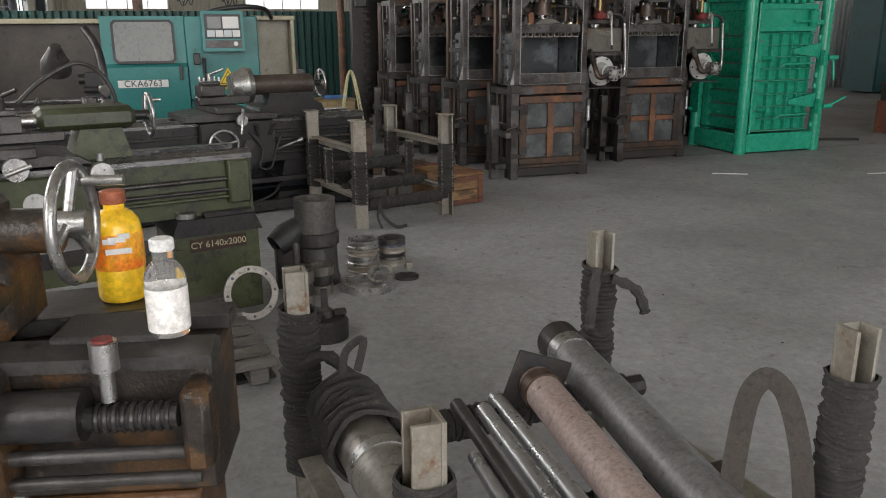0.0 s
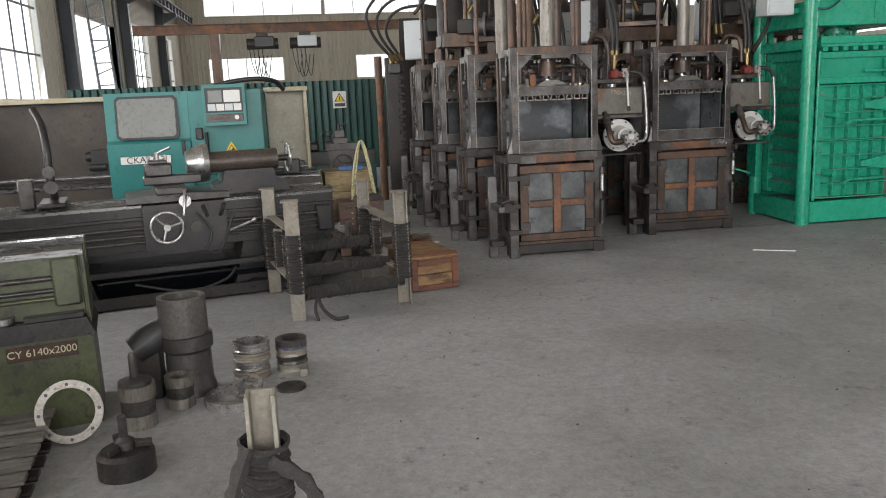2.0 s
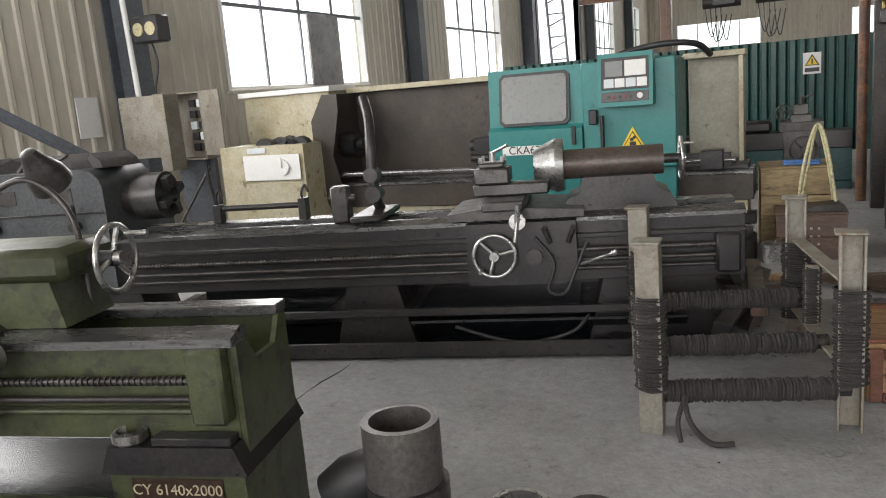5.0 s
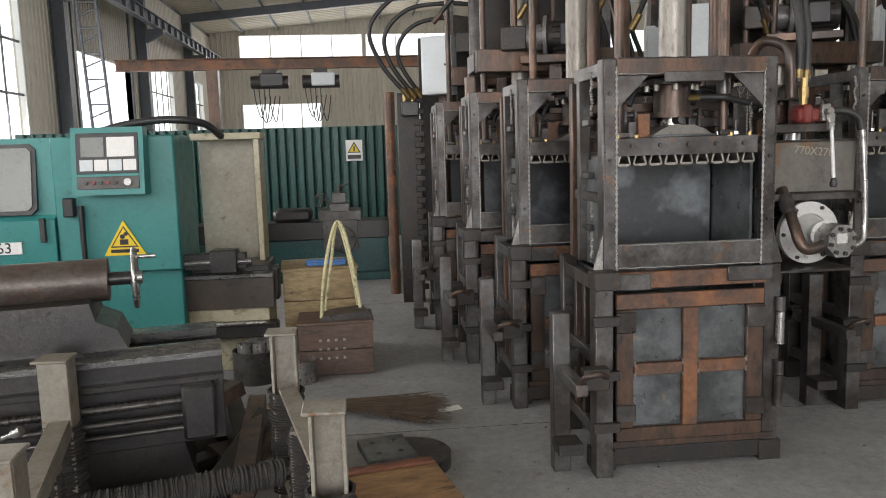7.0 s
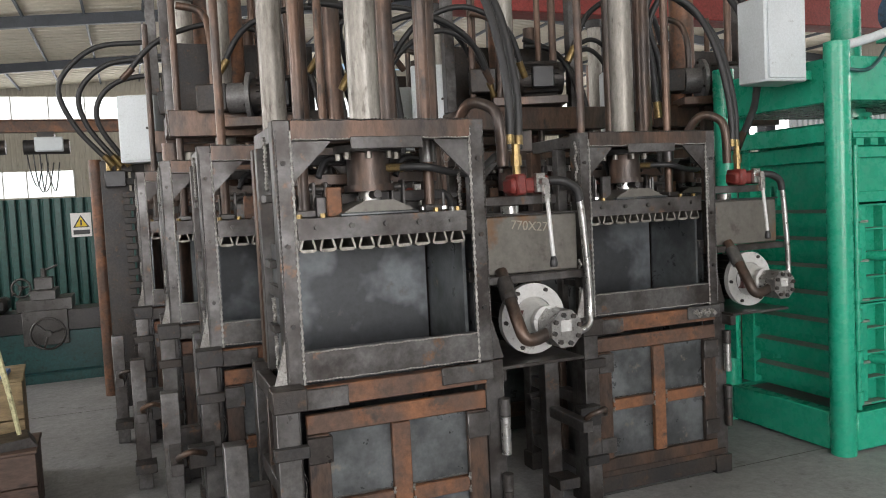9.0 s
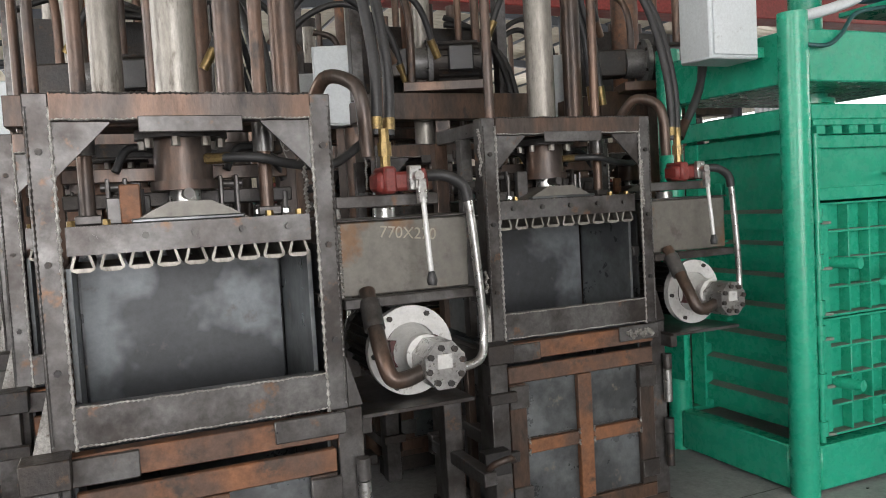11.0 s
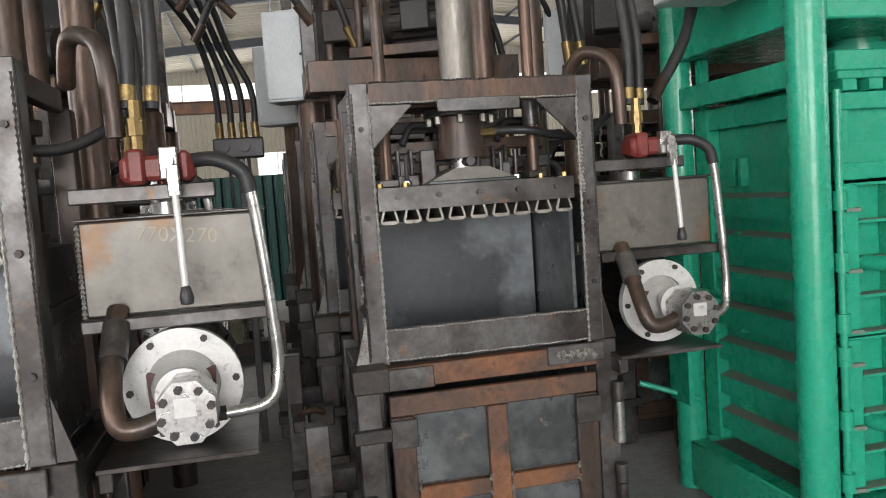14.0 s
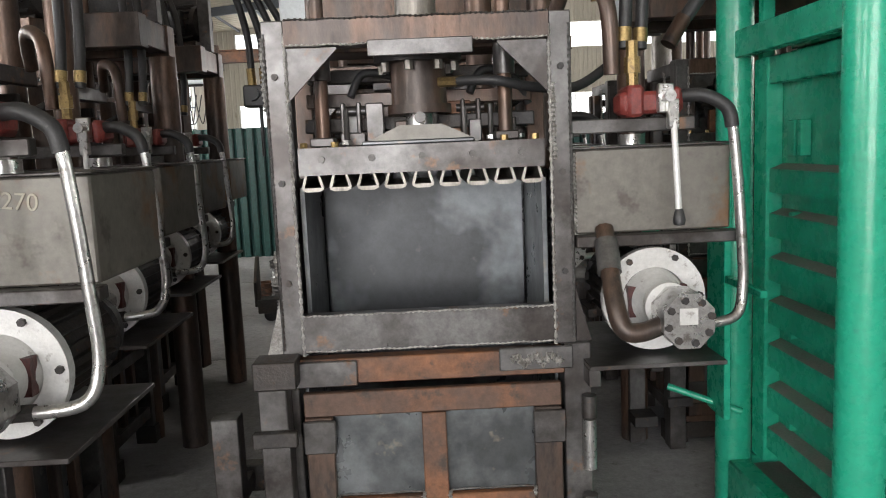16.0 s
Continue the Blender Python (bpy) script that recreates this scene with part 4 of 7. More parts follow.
# ---- green baler ----
GX0, GX1, GY0, GY1 = 7.34, 8.6, 8.86, 9.88
gb = thing("green_baler", pose(0, 0, 0), "glossy green painted vertical baler with round posts and ribbed doors", "baler")
for x in (GX0, GX1):
    for y in (GY0, GY1):
        part("post", Geo().cyl((x, y, 0), (x, y, 2.65), .078, n=32), GREEN, gb)
for a in ((GX0 + .07, GX1 - .07, GY0 - .05, GY0 + .05, .02, .27), (GX0 + .07, GX1 - .07, GY1 - .05, GY1 + .05, .02, .27), (GX0 - .05, GX0 + .05, GY0 + .07, GY1 - .07, .02, .27), (GX1 - .05, GX1 + .05, GY0 + .07, GY1 - .07, .02, .27)):
    part("base_beam", box(*a, b=.008), GREEN, gb)
part("base_sheet", box(GX0 + .05, GX1 - .05, GY0 + .05, GY1 - .05, .2, .24), DUST, gb, "dusty floor sheet")
BX0, BX1, BY0, BY1 = GX0 + .13, GX1 - .16, GY0 + .02, GY1 - .08
for a, b, c, d in ((BX0, BX0 + .02, BY0 + .06, BY1), (BX1 - .02, BX1, BY0 + .06, BY1), (BX0 + .02, BX1 - .02, BY1 - .02, BY1)):
    part("chamber_wall", box(a, b, c, d, .3, 1.98, b=.003), GREEN, gb)
for i in range(7):
    z = .36 + i * .185
    rib = part("side_rib", Geo().prism([(BX0 - .055, z), (BX0 - .001, z), (BX0 - .001, z + .115), (BX0 - .055, z + .095)], "y", BY0 + .12, BY1 - .1), GREEN, gb)
    part("rib_ledge", Geo().prism([(BX0 - .054, z + .0965), (BX0 - .002, z + .1165), (BX0 - .002, z + .1185), (BX0 - .054, z + .0985)], "y", BY0 + .13, BY1 - .11), DUST, rib, "dust on the ledge")
for z in (.4, .78, 1.2):
    part("side_lug", box(BX0 - .05, BX0 - .001, BY1 - .3, BY1 - .26, z + .11, z + .2), GREEN, gb)
part("side_bracket", Geo().box(BX0 - .045, BX0 - .001, BY1 - .34, BY1 - .31, 1.62, 1.76).box(BX0 - .03, BX0 - .001, BY1 - .26, BY1 - .2, 1.62, 1.76), GREEN, gb)
for z in (.34, .56, .83, 1.02, 1.31, 1.52):
    kn = part("side_knuckle", Geo().cyl((BX0 - .09, BY0 + .05, z), (BX0 - .09, BY0 + .05, z + .075), .028, n=16), GREEN, gb)
    part("knuckle_tab", box(BX0 - .085, BX0 - .04, BY0 + .05, BY0 + .12, z + .01, z + .065), GREEN, kn)
part("side_top_rail", box(BX0 - .06, BX0 + .03, BY0 + .1, BY1, 1.91, 2.02), GREEN, gb)
part("side_stile", box(BX0 - .07, BX0, BY1 - .1, BY1 + .02, .3, 2.02), GREEN, gb)
# upper feed door
ud = part("feed_door", box(BX0, BX1, BY0 + .02, BY0 + .04, 1.63, 1.99), GREEN, gb)
for a in ((BX0, BX1, BY0 - .02, BY0 + .019, 1.92, 1.99), (BX0, BX1, BY0 - .02, BY0 + .019, 1.63, 1.7), (BX0, BX0 + .06, BY0 - .02, BY0 + .019, 1.7, 1.92), (BX1 - .06, BX1, BY0 - .02, BY0 + .019, 1.7, 1.92)):
    part("door_frame", box(*a), GREEN, ud)
part("feed_latch", Geo().box(BX1 - .4, BX1 + .1, BY0 - .06, BY0 - .03, 1.75, 1.78).box(BX1 - .14, BX1 - .02, BY0 - .08, BY0 - .021, 1.69, 1.9), GREEN, ud)
part("feed_handle", Geo().cyl((BX1 + .1, BY0 - .05, 1.73), (BX1 - .1, BY0 - .1, 1.73), .022), GREEN, ud)
# lower ribbed doors
for z0, z1 in ((.98, 1.61), (.3, .96)):
    dd = part("ribbed_door", box(BX0, BX1, BY0 + .05, BY0 + .065, z0, z1), GREEN, gb)
    for k in range(6):
        x = BX0 + .09 + (BX1 - BX0 - .13) * k / 5
        part("door_rib", box(x - .006, x + .006, BY0 - .02, BY0 + .049, z0 + .012, z1 - .012, b=.002), GREEN, dd)
    rows = 4
    for k in range(rows + 1):
        z = z0 + (z1 - z0) * k / rows
        part("door_shelf", box(BX0, BX1, BY0 - .022, BY0 + .048, z - .006, z + .006, b=.002), GREEN, dd)
        if k < rows:
            part("shelf_dust", box(BX0 + .1, BX1 - .02, BY0 - .02, BY0 + .045, z + .0065, z + .009, b=.001), DUST, dd, "brown dust on the shelf")
    part("hinge_plate", box(BX0 - .005, BX0 + .085, BY0 - .03, BY0 - .022, z0, z1), GREEN, dd)
    for k in range(3):
        z = z0 + .06 + k * (z1 - z0 - .12) / 2
        part("hinge_knuckle", Geo().cyl((BX0 - .01, BY0 - .04, z - .04), (BX0 - .01, BY0 - .04, z + .04), .03, n=14), GREEN, dd)
        part("knuckle_seat", Geo().prism([(BX0 + .02, BY0 - .045), (BX0 + .075, BY0 - .06), (BX0 + .085, BY0 - .031), (BX0 + .02, BY0 - .031)], "z", z - .05, z - .035), DUST, dd, "dusty cut seat behind the hinge")
        part("latch_knuckle", Geo().cyl((BX1 + .07, BY0 - .03, z - .03), (BX1 + .07, BY0 - .03, z + .03), .028, n=14), GREEN, dd)
    part("peg", Geo().cyl((BX0 + .13, BY0 - .01, z0 + .3), (BX0 + .16, BY0 - .17, z0 + .3), .032, n=16), GREEN, dd)
    part("latch_plate", Geo().prism([(BX1 - .38, z0 + .36), (BX1 + .08, z0 + .3), (BX1 + .08, z0 + .5), (BX1 - .38, z0 + .42)], "y", BY0 - .06, BY0 - .03), GREEN, dd)
    lh = part("latch_lever", Geo().prism([(BX0 + .3, BY0 - .22), (BX1 - .1, BY0 - .16), (BX1 - .06, BY0 - .05), (BX1 - .3, BY0 - .05)], "z", z0 + .22, z0 + .24), GREEN, dd)
    part("lever_grip", Geo().cyl((BX0 + .34, BY0 - .2, z0 + .23), (BX0 + .2, BY0 - .27, z0 + .2), .018), GREEN, lh)
part("hinge_rod", Geo().cyl((BX0 - .01, BY0 - .04, .28), (BX0 - .01, BY0 - .04, 2.0), .017), GREEN, gb)
part("hinge_rod", Geo().cyl((BX0 - .09, BY0 + .05, .3), (BX0 - .09, BY0 + .05, 1.5), .017), GREEN, gb)
for z in (.62, 1.28):
    part("clamp_screw", Geo().cyl((GX1 - .02, GY0 - .12, z), (GX1 + .14, GY0 - .12, z), .035, n=16), GREEN, gb)
    part("clamp_handle", Geo().cyl((GX1 + .08, GY0 - .12, z), (GX1 + .3, GY0 - .2, z + .13) if z < 1 else (GX1 + .1, GY0 - .14, z - .3), .017), GREEN, gb)
    part("clamp_bracket", box(GX1 - .1, GX1 - .04, GY0 - .14, GY0 - .07, z - .1, z + .1), GREEN, gb)
# press head
for a in ((GX0 + .06, GX1 - .06, GY0 - .05, GY0 + .05, 2.28, 2.56), (GX0 + .06, GX1 - .06, GY1 - .05, GY1 + .05, 2.28, 2.56), (GX0 - .04, GX0 + .05, GY0 + .06, GY1 - .06, 2.28, 2.56), (GX1 - .05, GX1 + .04, GY0 + .06, GY1 - .06, 2.28, 2.56)):
    part("head_beam", box(*a, b=.008), GREEN, gb)
part("head_deck", box(GX0 + .05, GX1 - .05, GY0 + .05, GY1 - .05, 2.28, 2.31), GREEN, gb)
for y in (GY0 + .12, GY1 - .12):
    part("guide_rail", box(GX0 + .07, GX0 + .12, y, y + .05, 1.98, 2.28), GREEN, gb)
for a in ((GX0 - .03, GX0 + .03, GY0 + .07, GY1 - .07, 2.03, 2.14), (GX1 - .03, GX1 + .03, GY0 + .07, GY1 - .07, 2.03, 2.14)):
    part("side_tie", box(*a), GREEN, gb)
gp = part("platen", box(BX0 + .04, BX1 - .04, BY0 + .02, BY1 - .04, 2.085, 2.17, b=.006), GREEN, gb)
part("platen_skirt", box(BX0 + .05, BX1 - .05, BY0 + .02, BY1 - .05, 2.05, 2.0845), GREEN, gp)
for k in range(7):
    x = BX0 + .1 + k * (BX1 - BX0 - .2) / 6
    part("platen_tooth", box(x - .035, x + .035, BY0 + .01, BY1 - .06, 2.0, 2.049), GREEN, gp)
part("cylinder_flange", Geo().cyl((8.0, 9.36, 2.17), (8.0, 9.36, 2.28), .12, n=28).cyl((8.0, 9.36, 2.22), (8.0, 9.36, 2.25), .16, n=28), GREEN, gb)
bolt_ring(gb, (8.0, 9.36, 2.22), (0, 0, -1), .145, 10, .015, .03, GREEN)
part("ram_cylinder", Geo().cyl((8.0, 9.36, 2.31), (8.0, 9.36, 3.9), .1, n=28), GREEN, gb)
part("motor_bracket", Geo().prism([(8.1, 2.35), (8.35, 2.5), (8.5, 2.72), (8.1, 2.72)], "y", GY0 - .07, GY0 - .05).box(8.05, 8.6, GY0 - .1, GY0 + .3, 2.72, 2.75), GREEN, gb)
part("motor", Geo().cyl((8.0, GY0 + .1, 2.9), (8.55, GY0 + .1, 2.9), .14, n=28), surface("blue_motor_paint", (.03, .07, .12), (.025, .055, .09), (.02, .03, .04), .4), gb, "dark blue motor")
part("oil_pipe", sweep([(7.35, GY0 - .02, 2.62), (7.6, GY0 - .06, 2.68), (7.8, GY0 - .06, 2.76), (7.88, GY0 - .02, 2.9)], .03), BOXGREY, gb)
part("cable", sweep([(7.3, GY0, 2.5), (7.45, GY0 - .1, 2.46), (7.6, GY0 - .08, 2.52), (7.75, GY0 - .06, 2.65), (8.0, GY0 - .05, 2.7)], .012), TEALD, gb)
eb = part("control_box", box(6.86, 7.2, GY0 + .1, GY0 + .34, 2.42, 2.95, b=.01), BOXGREY, gb, "pale grey electric control box")
part("box_door", box(6.88, 7.18, GY0 + .088, GY0 + .0995, 2.44, 2.93), BOXGREY, eb)
part("box_arm", box(7.201, 7.34, GY0 + .16, GY0 + .22, 2.44, 2.5), GREEN, gb)
part("back_frame", Geo().box(GX0 - .12, GX0 - .09, GY1 - .2, GY1, .5, 1.5).box(GX0 - .12, GX0 - .09, GY1 - .55, GY1 - .2, 1.1, 1.13), GREEN, gb)
part("strut", bar((GX0 - .1, GY1 - .1, 1.5), (GX0 - .5, GY1 + .1, 1.2), .02), GREEN, gb)
part("strut", bar((GX0 - .3, GY1, .6), (GX0, GY1 - .1, .5), .015), GREEN, gb)

# ---- shared small parts ----


def lettering(name, text, size, material, parent, m, align="CENTER"):
    cu = bpy.data.curves.new(name, "FONT")
    cu.body, cu.size, cu.extrude, cu.align_x, cu.align_y = text, size, 0.001, align, "CENTER"
    cu.materials.append(material)
    ob = new(name, cu)
    dg = bpy.context.evaluated_depsgraph_get()
    me = bpy.data.meshes.new_from_object(ob.evaluated_get(dg))
    bpy.data.objects.remove(ob)
    o = new(name, me)
    o.parent = parent
    o.matrix_basis = m
    return o


def handwheel(parent, c, axis, R, material, r=0.012):
    c, axis = Vector(c), Vector(axis).normalized()
    w = part("handwheel", Geo().torus(c, axis, R, r, 36, 10), material, parent, "bright worn steel handwheel")
    u = axis.orthogonal().normalized()
    t = axis.cross(u)
    for k in range(3):
        a = 2 * math.pi * k / 3 + .5
        part("spoke", bar(c - axis * .015, c + (u * math.cos(a) + t * math.sin(a)) * R, r * .9, n=8), material, w)
    part("hub", bar(c - axis * .04, c + axis * .03, R * .22), material, w)
    p = c + u * R * .9
    part("crank", bar(p, p + axis * .09, r * .9), material, w)
    return w


def screw(p0, p1, r, pitch=0.02):
    """A threaded leadscrew."""
    p0, p1 = Vector(p0), Vector(p1)
    L, d = (p1 - p0).length, (p1 - p0).normalized()
    g = Geo()
    k = int(L / pitch)
    for i in range(k):
        a, b = p0 + d * (i * pitch), p0 + d * ((i + .5) * pitch)
        g.cyl(a, b, r, n=10)
        g.cyl(b, p0 + d * ((i + 1) * pitch), r * .75, n=10, caps=False)
    return g


tank = [o for o in first.children if o.name.startswith("oil_tank")][0]
lettering("chalk_letters", "770X270", .062, TAN, tank, pose(1.24, .2075, 1.63, 90, 0, 0) @ pose(0, 0, 0, 0, 0, -6))

# ---- long dark lathe ----
LT = pose(0.39, 7.40, 0, 0, 0, 13)
ll = thing("long_lathe", LT, "long oily black engine lathe with dark teal chip trays", "lathe")
L_ = lambda n, g, m=OILY, l="", p=None: part(n, g, m, p or ll, l)
bed = L_("bed", box(-2.9, 1.5, .13, .17, .46, .84), OILY, "black oily cast bed")
L_("rear_cheek", box(-2.9, 1.5, .56, .6, .46, .84), OILY, "", bed)
L_("bed_floor", box(-2.9, 1.48, .171, .559, .5, .6), OILY, "", bed)
L_("front_way", Geo().prism([(.1, .84), (.24, .84), (.24, .875), (.19, .895), (.15, .895), (.1, .865)], "x", -2.9, 1.5), WAY, "ground bed way", bed)
L_("rear_way", box(-2.9, 1.5, .48, .63, .841, .885), WAY, "ground bed way", bed)
for x in (-2.2, -1.4, -.6, .2, 1.0):
    L_("bed_web", box(x, x + .06, .18, .55, .605, .82), OILY, "", bed)
L_("rail_lip", box(-2.9, 1.5, .085, .129, .735, .765), OILY, "", bed)
L_("leadscrew", screw((-2.6, .07, .67), (1.38, .07, .67), .019, .026), GREYIRON)
L_("feed_rod", bar((-2.6, .07, .605), (1.4, .07, .605), .014), GREYIRON)
L_("switch_rod", bar((-2.6, .07, .55), (1.4, .07, .55), .012), GREYIRON)
L_("rod_bracket", box(1.32, 1.46, .02, .13, .5, .74, b=.015), OILY)
for a, b, zt in ((.55, 1.42, .46), (-1.15, -.6, .46), (-4.0, -2.5, .5)):
    L_("pedestal", Geo().prism([(a, .05), (b, .05), (b - .1, zt), (a + .1, zt)], "y", .14, .58), OILY)
tr = L_("chip_tray", Geo().box(-2.5, 1.25, .0, .03, .28, .33).box(-2.5, 1.25, .03, .72, .29, .3), OILY, "black oily tray lip")
# The paler bluish flecks in the oil's colour stand in for window reflections.
L_("coolant_film", box(-.58, .5, .05, .13, .301, .305, b=0), surface("wet_oil", (.02, .023, .028), (.01, .011, .013), (.06, .067, .078), .2, .2, 5, 12, .7, .25, .08, .14), "wet black coolant", tr)
L_("drip_tray", Geo().box(-2.5, 1.3, -.05, -.03, .02, .12).box(-2.5, 1.3, -.03, .75, .02, .04).box(-2.5, 1.3, .73, .75, .02, .12), OILY, "black oily floor tray")
WET = bpy.data.materials["wet_oil"]
L_("under_sheet", Geo().prism([(.04, .24), (.3, .06), (.3, .045), (.03, .225)], "x", -.6, 1.15), WET, "wet black oily sheet")
for a, b in ((-.56, .5), (-2.4, -1.2)):
    L_("splash_slope", Geo().prism([(.06, .318), (.68, .305), (.68, .311), (.06, .324)], "x", a, b), WET, "wet black splash sheet")
L_("floor_film", box(-2.48, 1.28, -.028, .7, .0405, .044, b=0), WET, "black oil standing in the floor tray")
# Added black sheet that keeps the space below the bed in shade.
L_("back_guard", box(-2.4, 1.2, .7, .72, .05, .5), OILY)
L_("cable", sweep([(-.3, .02, .2), (0, -.02, .12), (.2, -.02, .1), (.45, .0, .16), (.55, .05, .25)], .012), RUBBER)
# headstock
hs = L_("headstock", Geo().prism([(-4.05, .5), (-2.72, .5), (-2.72, 1.24), (-2.74, 1.3), (-2.79, 1.35), (-2.87, 1.37), (-3.85, 1.37), (-3.95, 1.34), (-4.02, 1.27), (-4.05, 1.18)], "y", .08, .72), surface("blue_grey_casting", (.075, .08, .085), (.05, .055, .06), (.03, .03, .03), .4, .1, 3, 14, .7, .15, .08), "blue grey headstock casting")
L_("gear_cover", Geo().prism([(-4.35, .45), (-4.052, .45), (-4.052, 1.15), (-4.2, 1.15), (-4.35, 1.0)], "y", .1, .7), GREYIRON, "", hs)
L_("headstock_seam", box(-4.04, -2.73, .07, .079, 1.06, 1.075), OILY, "", hs)
for x, z in ((-3.75, 1.15), (-3.5, 1.2), (-3.05, 1.2)):
    L_("name_plate", box(x - .09, x + .09, .074, .08, z - .05, z + .05), GREYIRON, "", hs)
for x in (-3.6, -2.95):
    L_("gear_lever", Geo().cyl((x, .06, .98), (x + .05, -.02, 1.14), .014).cyl((x, .08, .98), (x, .0, .98), .03), OILY, "", hs)
L_("chuck", Geo().cyl((-2.72, .4, 1.13), (-2.62, .4, 1.13), .12).cyl((-2.62, .4, 1.13), (-2.42, .4, 1.13), .17, n=32), GREYIRON, "grey four-jaw chuck")
for k in range(4):
    L_("chuck_jaw", Geo().at(Matrix.Translation((-2.42, .4, 1.13)) @ Matrix.Rotation(k * math.pi / 2 + .4, 4, "X")).box(0, .06, -.03, .03, .05, .15), OILY)
for i in range(7):
    solid("dark_rag", Geo().at(LT @ pose(-3.75 + i * .16, .35, 1.371, 0, 0, i * 25)).prism([(-.14, 0), (.14, 0), (.1, .05), (.02, .1), (-.05, .07), (-.1, .05)], "y", -.14, .14), CLOTH, "crumpled dark cloth lying on the lathe headstock", "rag", "rags on the headstock")
# carriage
ca = L_("carriage", Geo().prism([(-.3, .885), (.55, .885), (.55, .93), (.12, .955), (-.1, .955), (-.3, .93)], "y", .02, .66), GREYIRON, "worn grey carriage saddle")
L_("apron", Geo().prism([(-.18, .48), (.42, .48), (.5, .56), (.5, .87), (-.18, .87)], "y", -.03, .06), OILY, "", ca)
L_("cross_slide", box(-.06, .2, -.12, .55, .957, 1.02, b=.01), GREYIRON, "", ca)
L_("compound_slide", box(-.14, .34, .12, .26, 1.022, 1.1, b=.01), GREYIRON, "", ca)
tp = L_("tool_post", box(-.12, .1, .08, .3, 1.102, 1.2, b=.01), GREYIRON, "", ca)
L_("tool_post_top", box(-.09, .07, .11, .27, 1.2, 1.235, b=.01), GREYIRON, "", tp)
for dx, dy in ((-.08, .12), (.06, .12), (-.08, .26), (.06, .26)):
    L_("clamp_bolt", bar((dx, dy, 1.235), (dx, dy, 1.27), .012, n=6), CHROME, "", tp)
L_("post_lever", Geo().cyl((-.01, .19, 1.235), (-.01, .19, 1.3), .02).cyl((-.01, .19, 1.29), (.1, .1, 1.34), .01), CHROME, "", tp)
handwheel(ll, (0, -.09, .68), (0, -1, 0), .13, CHROME)
L_("cross_wheel", bar((.16, -.12, .9), (.16, -.17, .9), .05), CHROME)
L_("cross_crank", Geo().cyl((.16, -.17, .9), (.14, -.18, .78), .012).cyl((.16, -.17, .9), (.17, -.18, 1.0), .016), CHROME)
L_("dial", bar((.24, -.03, .66), (.24, -.07, .66), .05), GREYIRON)
for x in (.34, .45):
    L_("clutch_lever", Geo().cyl((x, -.03, .74), (x - .03 + (x - .34) * .6, -.09, .84), .016), GREYIRON)
L_("start_lever", Geo().cyl((.42, .05, .55), (.72, -.12, .68), .011).cyl((.71, -.12, .675), (.74, -.13, .69), .02), CHROME)
L_("loose_cable", sweep([(.25, -.05, .78), (.36, -.08, .62), (.32, -.1, .46), (.42, -.1, .44), (.5, -.06, .6), (.56, -.05, .74)], .01), RUBBER)
# tailstock
ts = L_("tailstock", Geo().prism([(.42, .89), (1.12, .89), (1.08, .98), (1.0, 1.02), (.98, 1.1), (.55, 1.1), (.52, 1.0), (.45, .97)], "y", .18, .58), OILY, "brown worn tailstock casting")
L_("barrel", bar((.38, .38, 1.17), (1.05, .38, 1.17), .095, n=28), surface("brown_grey_casting", (.085, .07, .06), (.06, .045, .038), (.12, .05, .035), .42, .3, 4, 12, .8, .2, .12), "brown-grey barrel casting", ts)
L_("cone", Geo().cyl((.38, .38, 1.17), (.24, .38, 1.17), .175, .11, n=36).cyl((.43, .38, 1.17), (.38, .38, 1.17), .165, .175, n=36), CHROME, "bright turned bull-nose cone", ts)
handwheel(ll, (1.16, .38, 1.17), (1, 0, 0), .13, CHROME, .011)
L_("tail_screw", bar((1.05, .38, 1.17), (1.16, .38, 1.17), .03), OILY, "", ts)
# steady rest
st = L_("steady_rest", sweep([(-.86, .5, .93), (-.86, .42, 1.0), (-.87, .4, 1.2), (-.87, .42, 1.38), (-.89, .5, 1.56), (-.95, .62, 1.7)], .036, n=10), OILY, "black curved steady rest arm")
L_("steady_foot", box(-.97, -.75, .1, .62, .897, .94, b=.02), OILY, "", st)
L_("steady_boss", Geo().cyl((-.87, .34, 1.18), (-.87, .46, 1.18), .05), GREYIRON, "", st)
L_("steady_hub", bar((-.865, .34, 1.05), (-.865, .46, 1.05), .055), GREYIRON, "", st)
L_("steady_clamp", Geo().box(-1.1, -.98, .14, .24, .897, 1.14, b=.012).cyl((-1.12, .18, 1.06), (-.94, .18, 1.06), .02).cyl((-1.04, .12, 1.12), (-1.04, .26, 1.12), .024), GREYIRON, "", st)
L_("lift_bar", Geo().cyl((-2.1, .5, .99), (-1.42, .5, .99), .022).box(-2.12, -2.06, .46, .54, .886, 1.02).box(-1.46, -1.4, .46, .54, .886, 1.04), OILY)
for x in (-2.09, -1.43):
    L_("lift_hook", sweep([(x, .5, 1.0), (x, .48, 1.08), (x + .03, .48, 1.13), (x + .05, .48, 1.08)], .01, n=6), GREYIRON)

# ---- green lathe ----
CYM = pose(0.43, 4.80, 0, 0, 0, 13)
gl = thing("green_lathe", CYM, "worn olive green engine lathe with oily bed and nameplate", "lathe")
C_ = lambda n, g, m=OLIVE, l="", p=None: part(n, g, m, p or gl, l)
for a, b in ((-.5, 0), (-2.05, -1.5), (-3.4, -2.6)):
    pd = C_("pedestal", Geo().prism([(a, 0), (b, 0), (b, .5), (a, .5)], "y", 0, .5))
    C_("pedestal_top", Geo().prism([(a - .02, .5), (b + .02, .5), (b - .02, .6), (a + .02, .6)], "y", -.02, .5), OILY, "", pd)
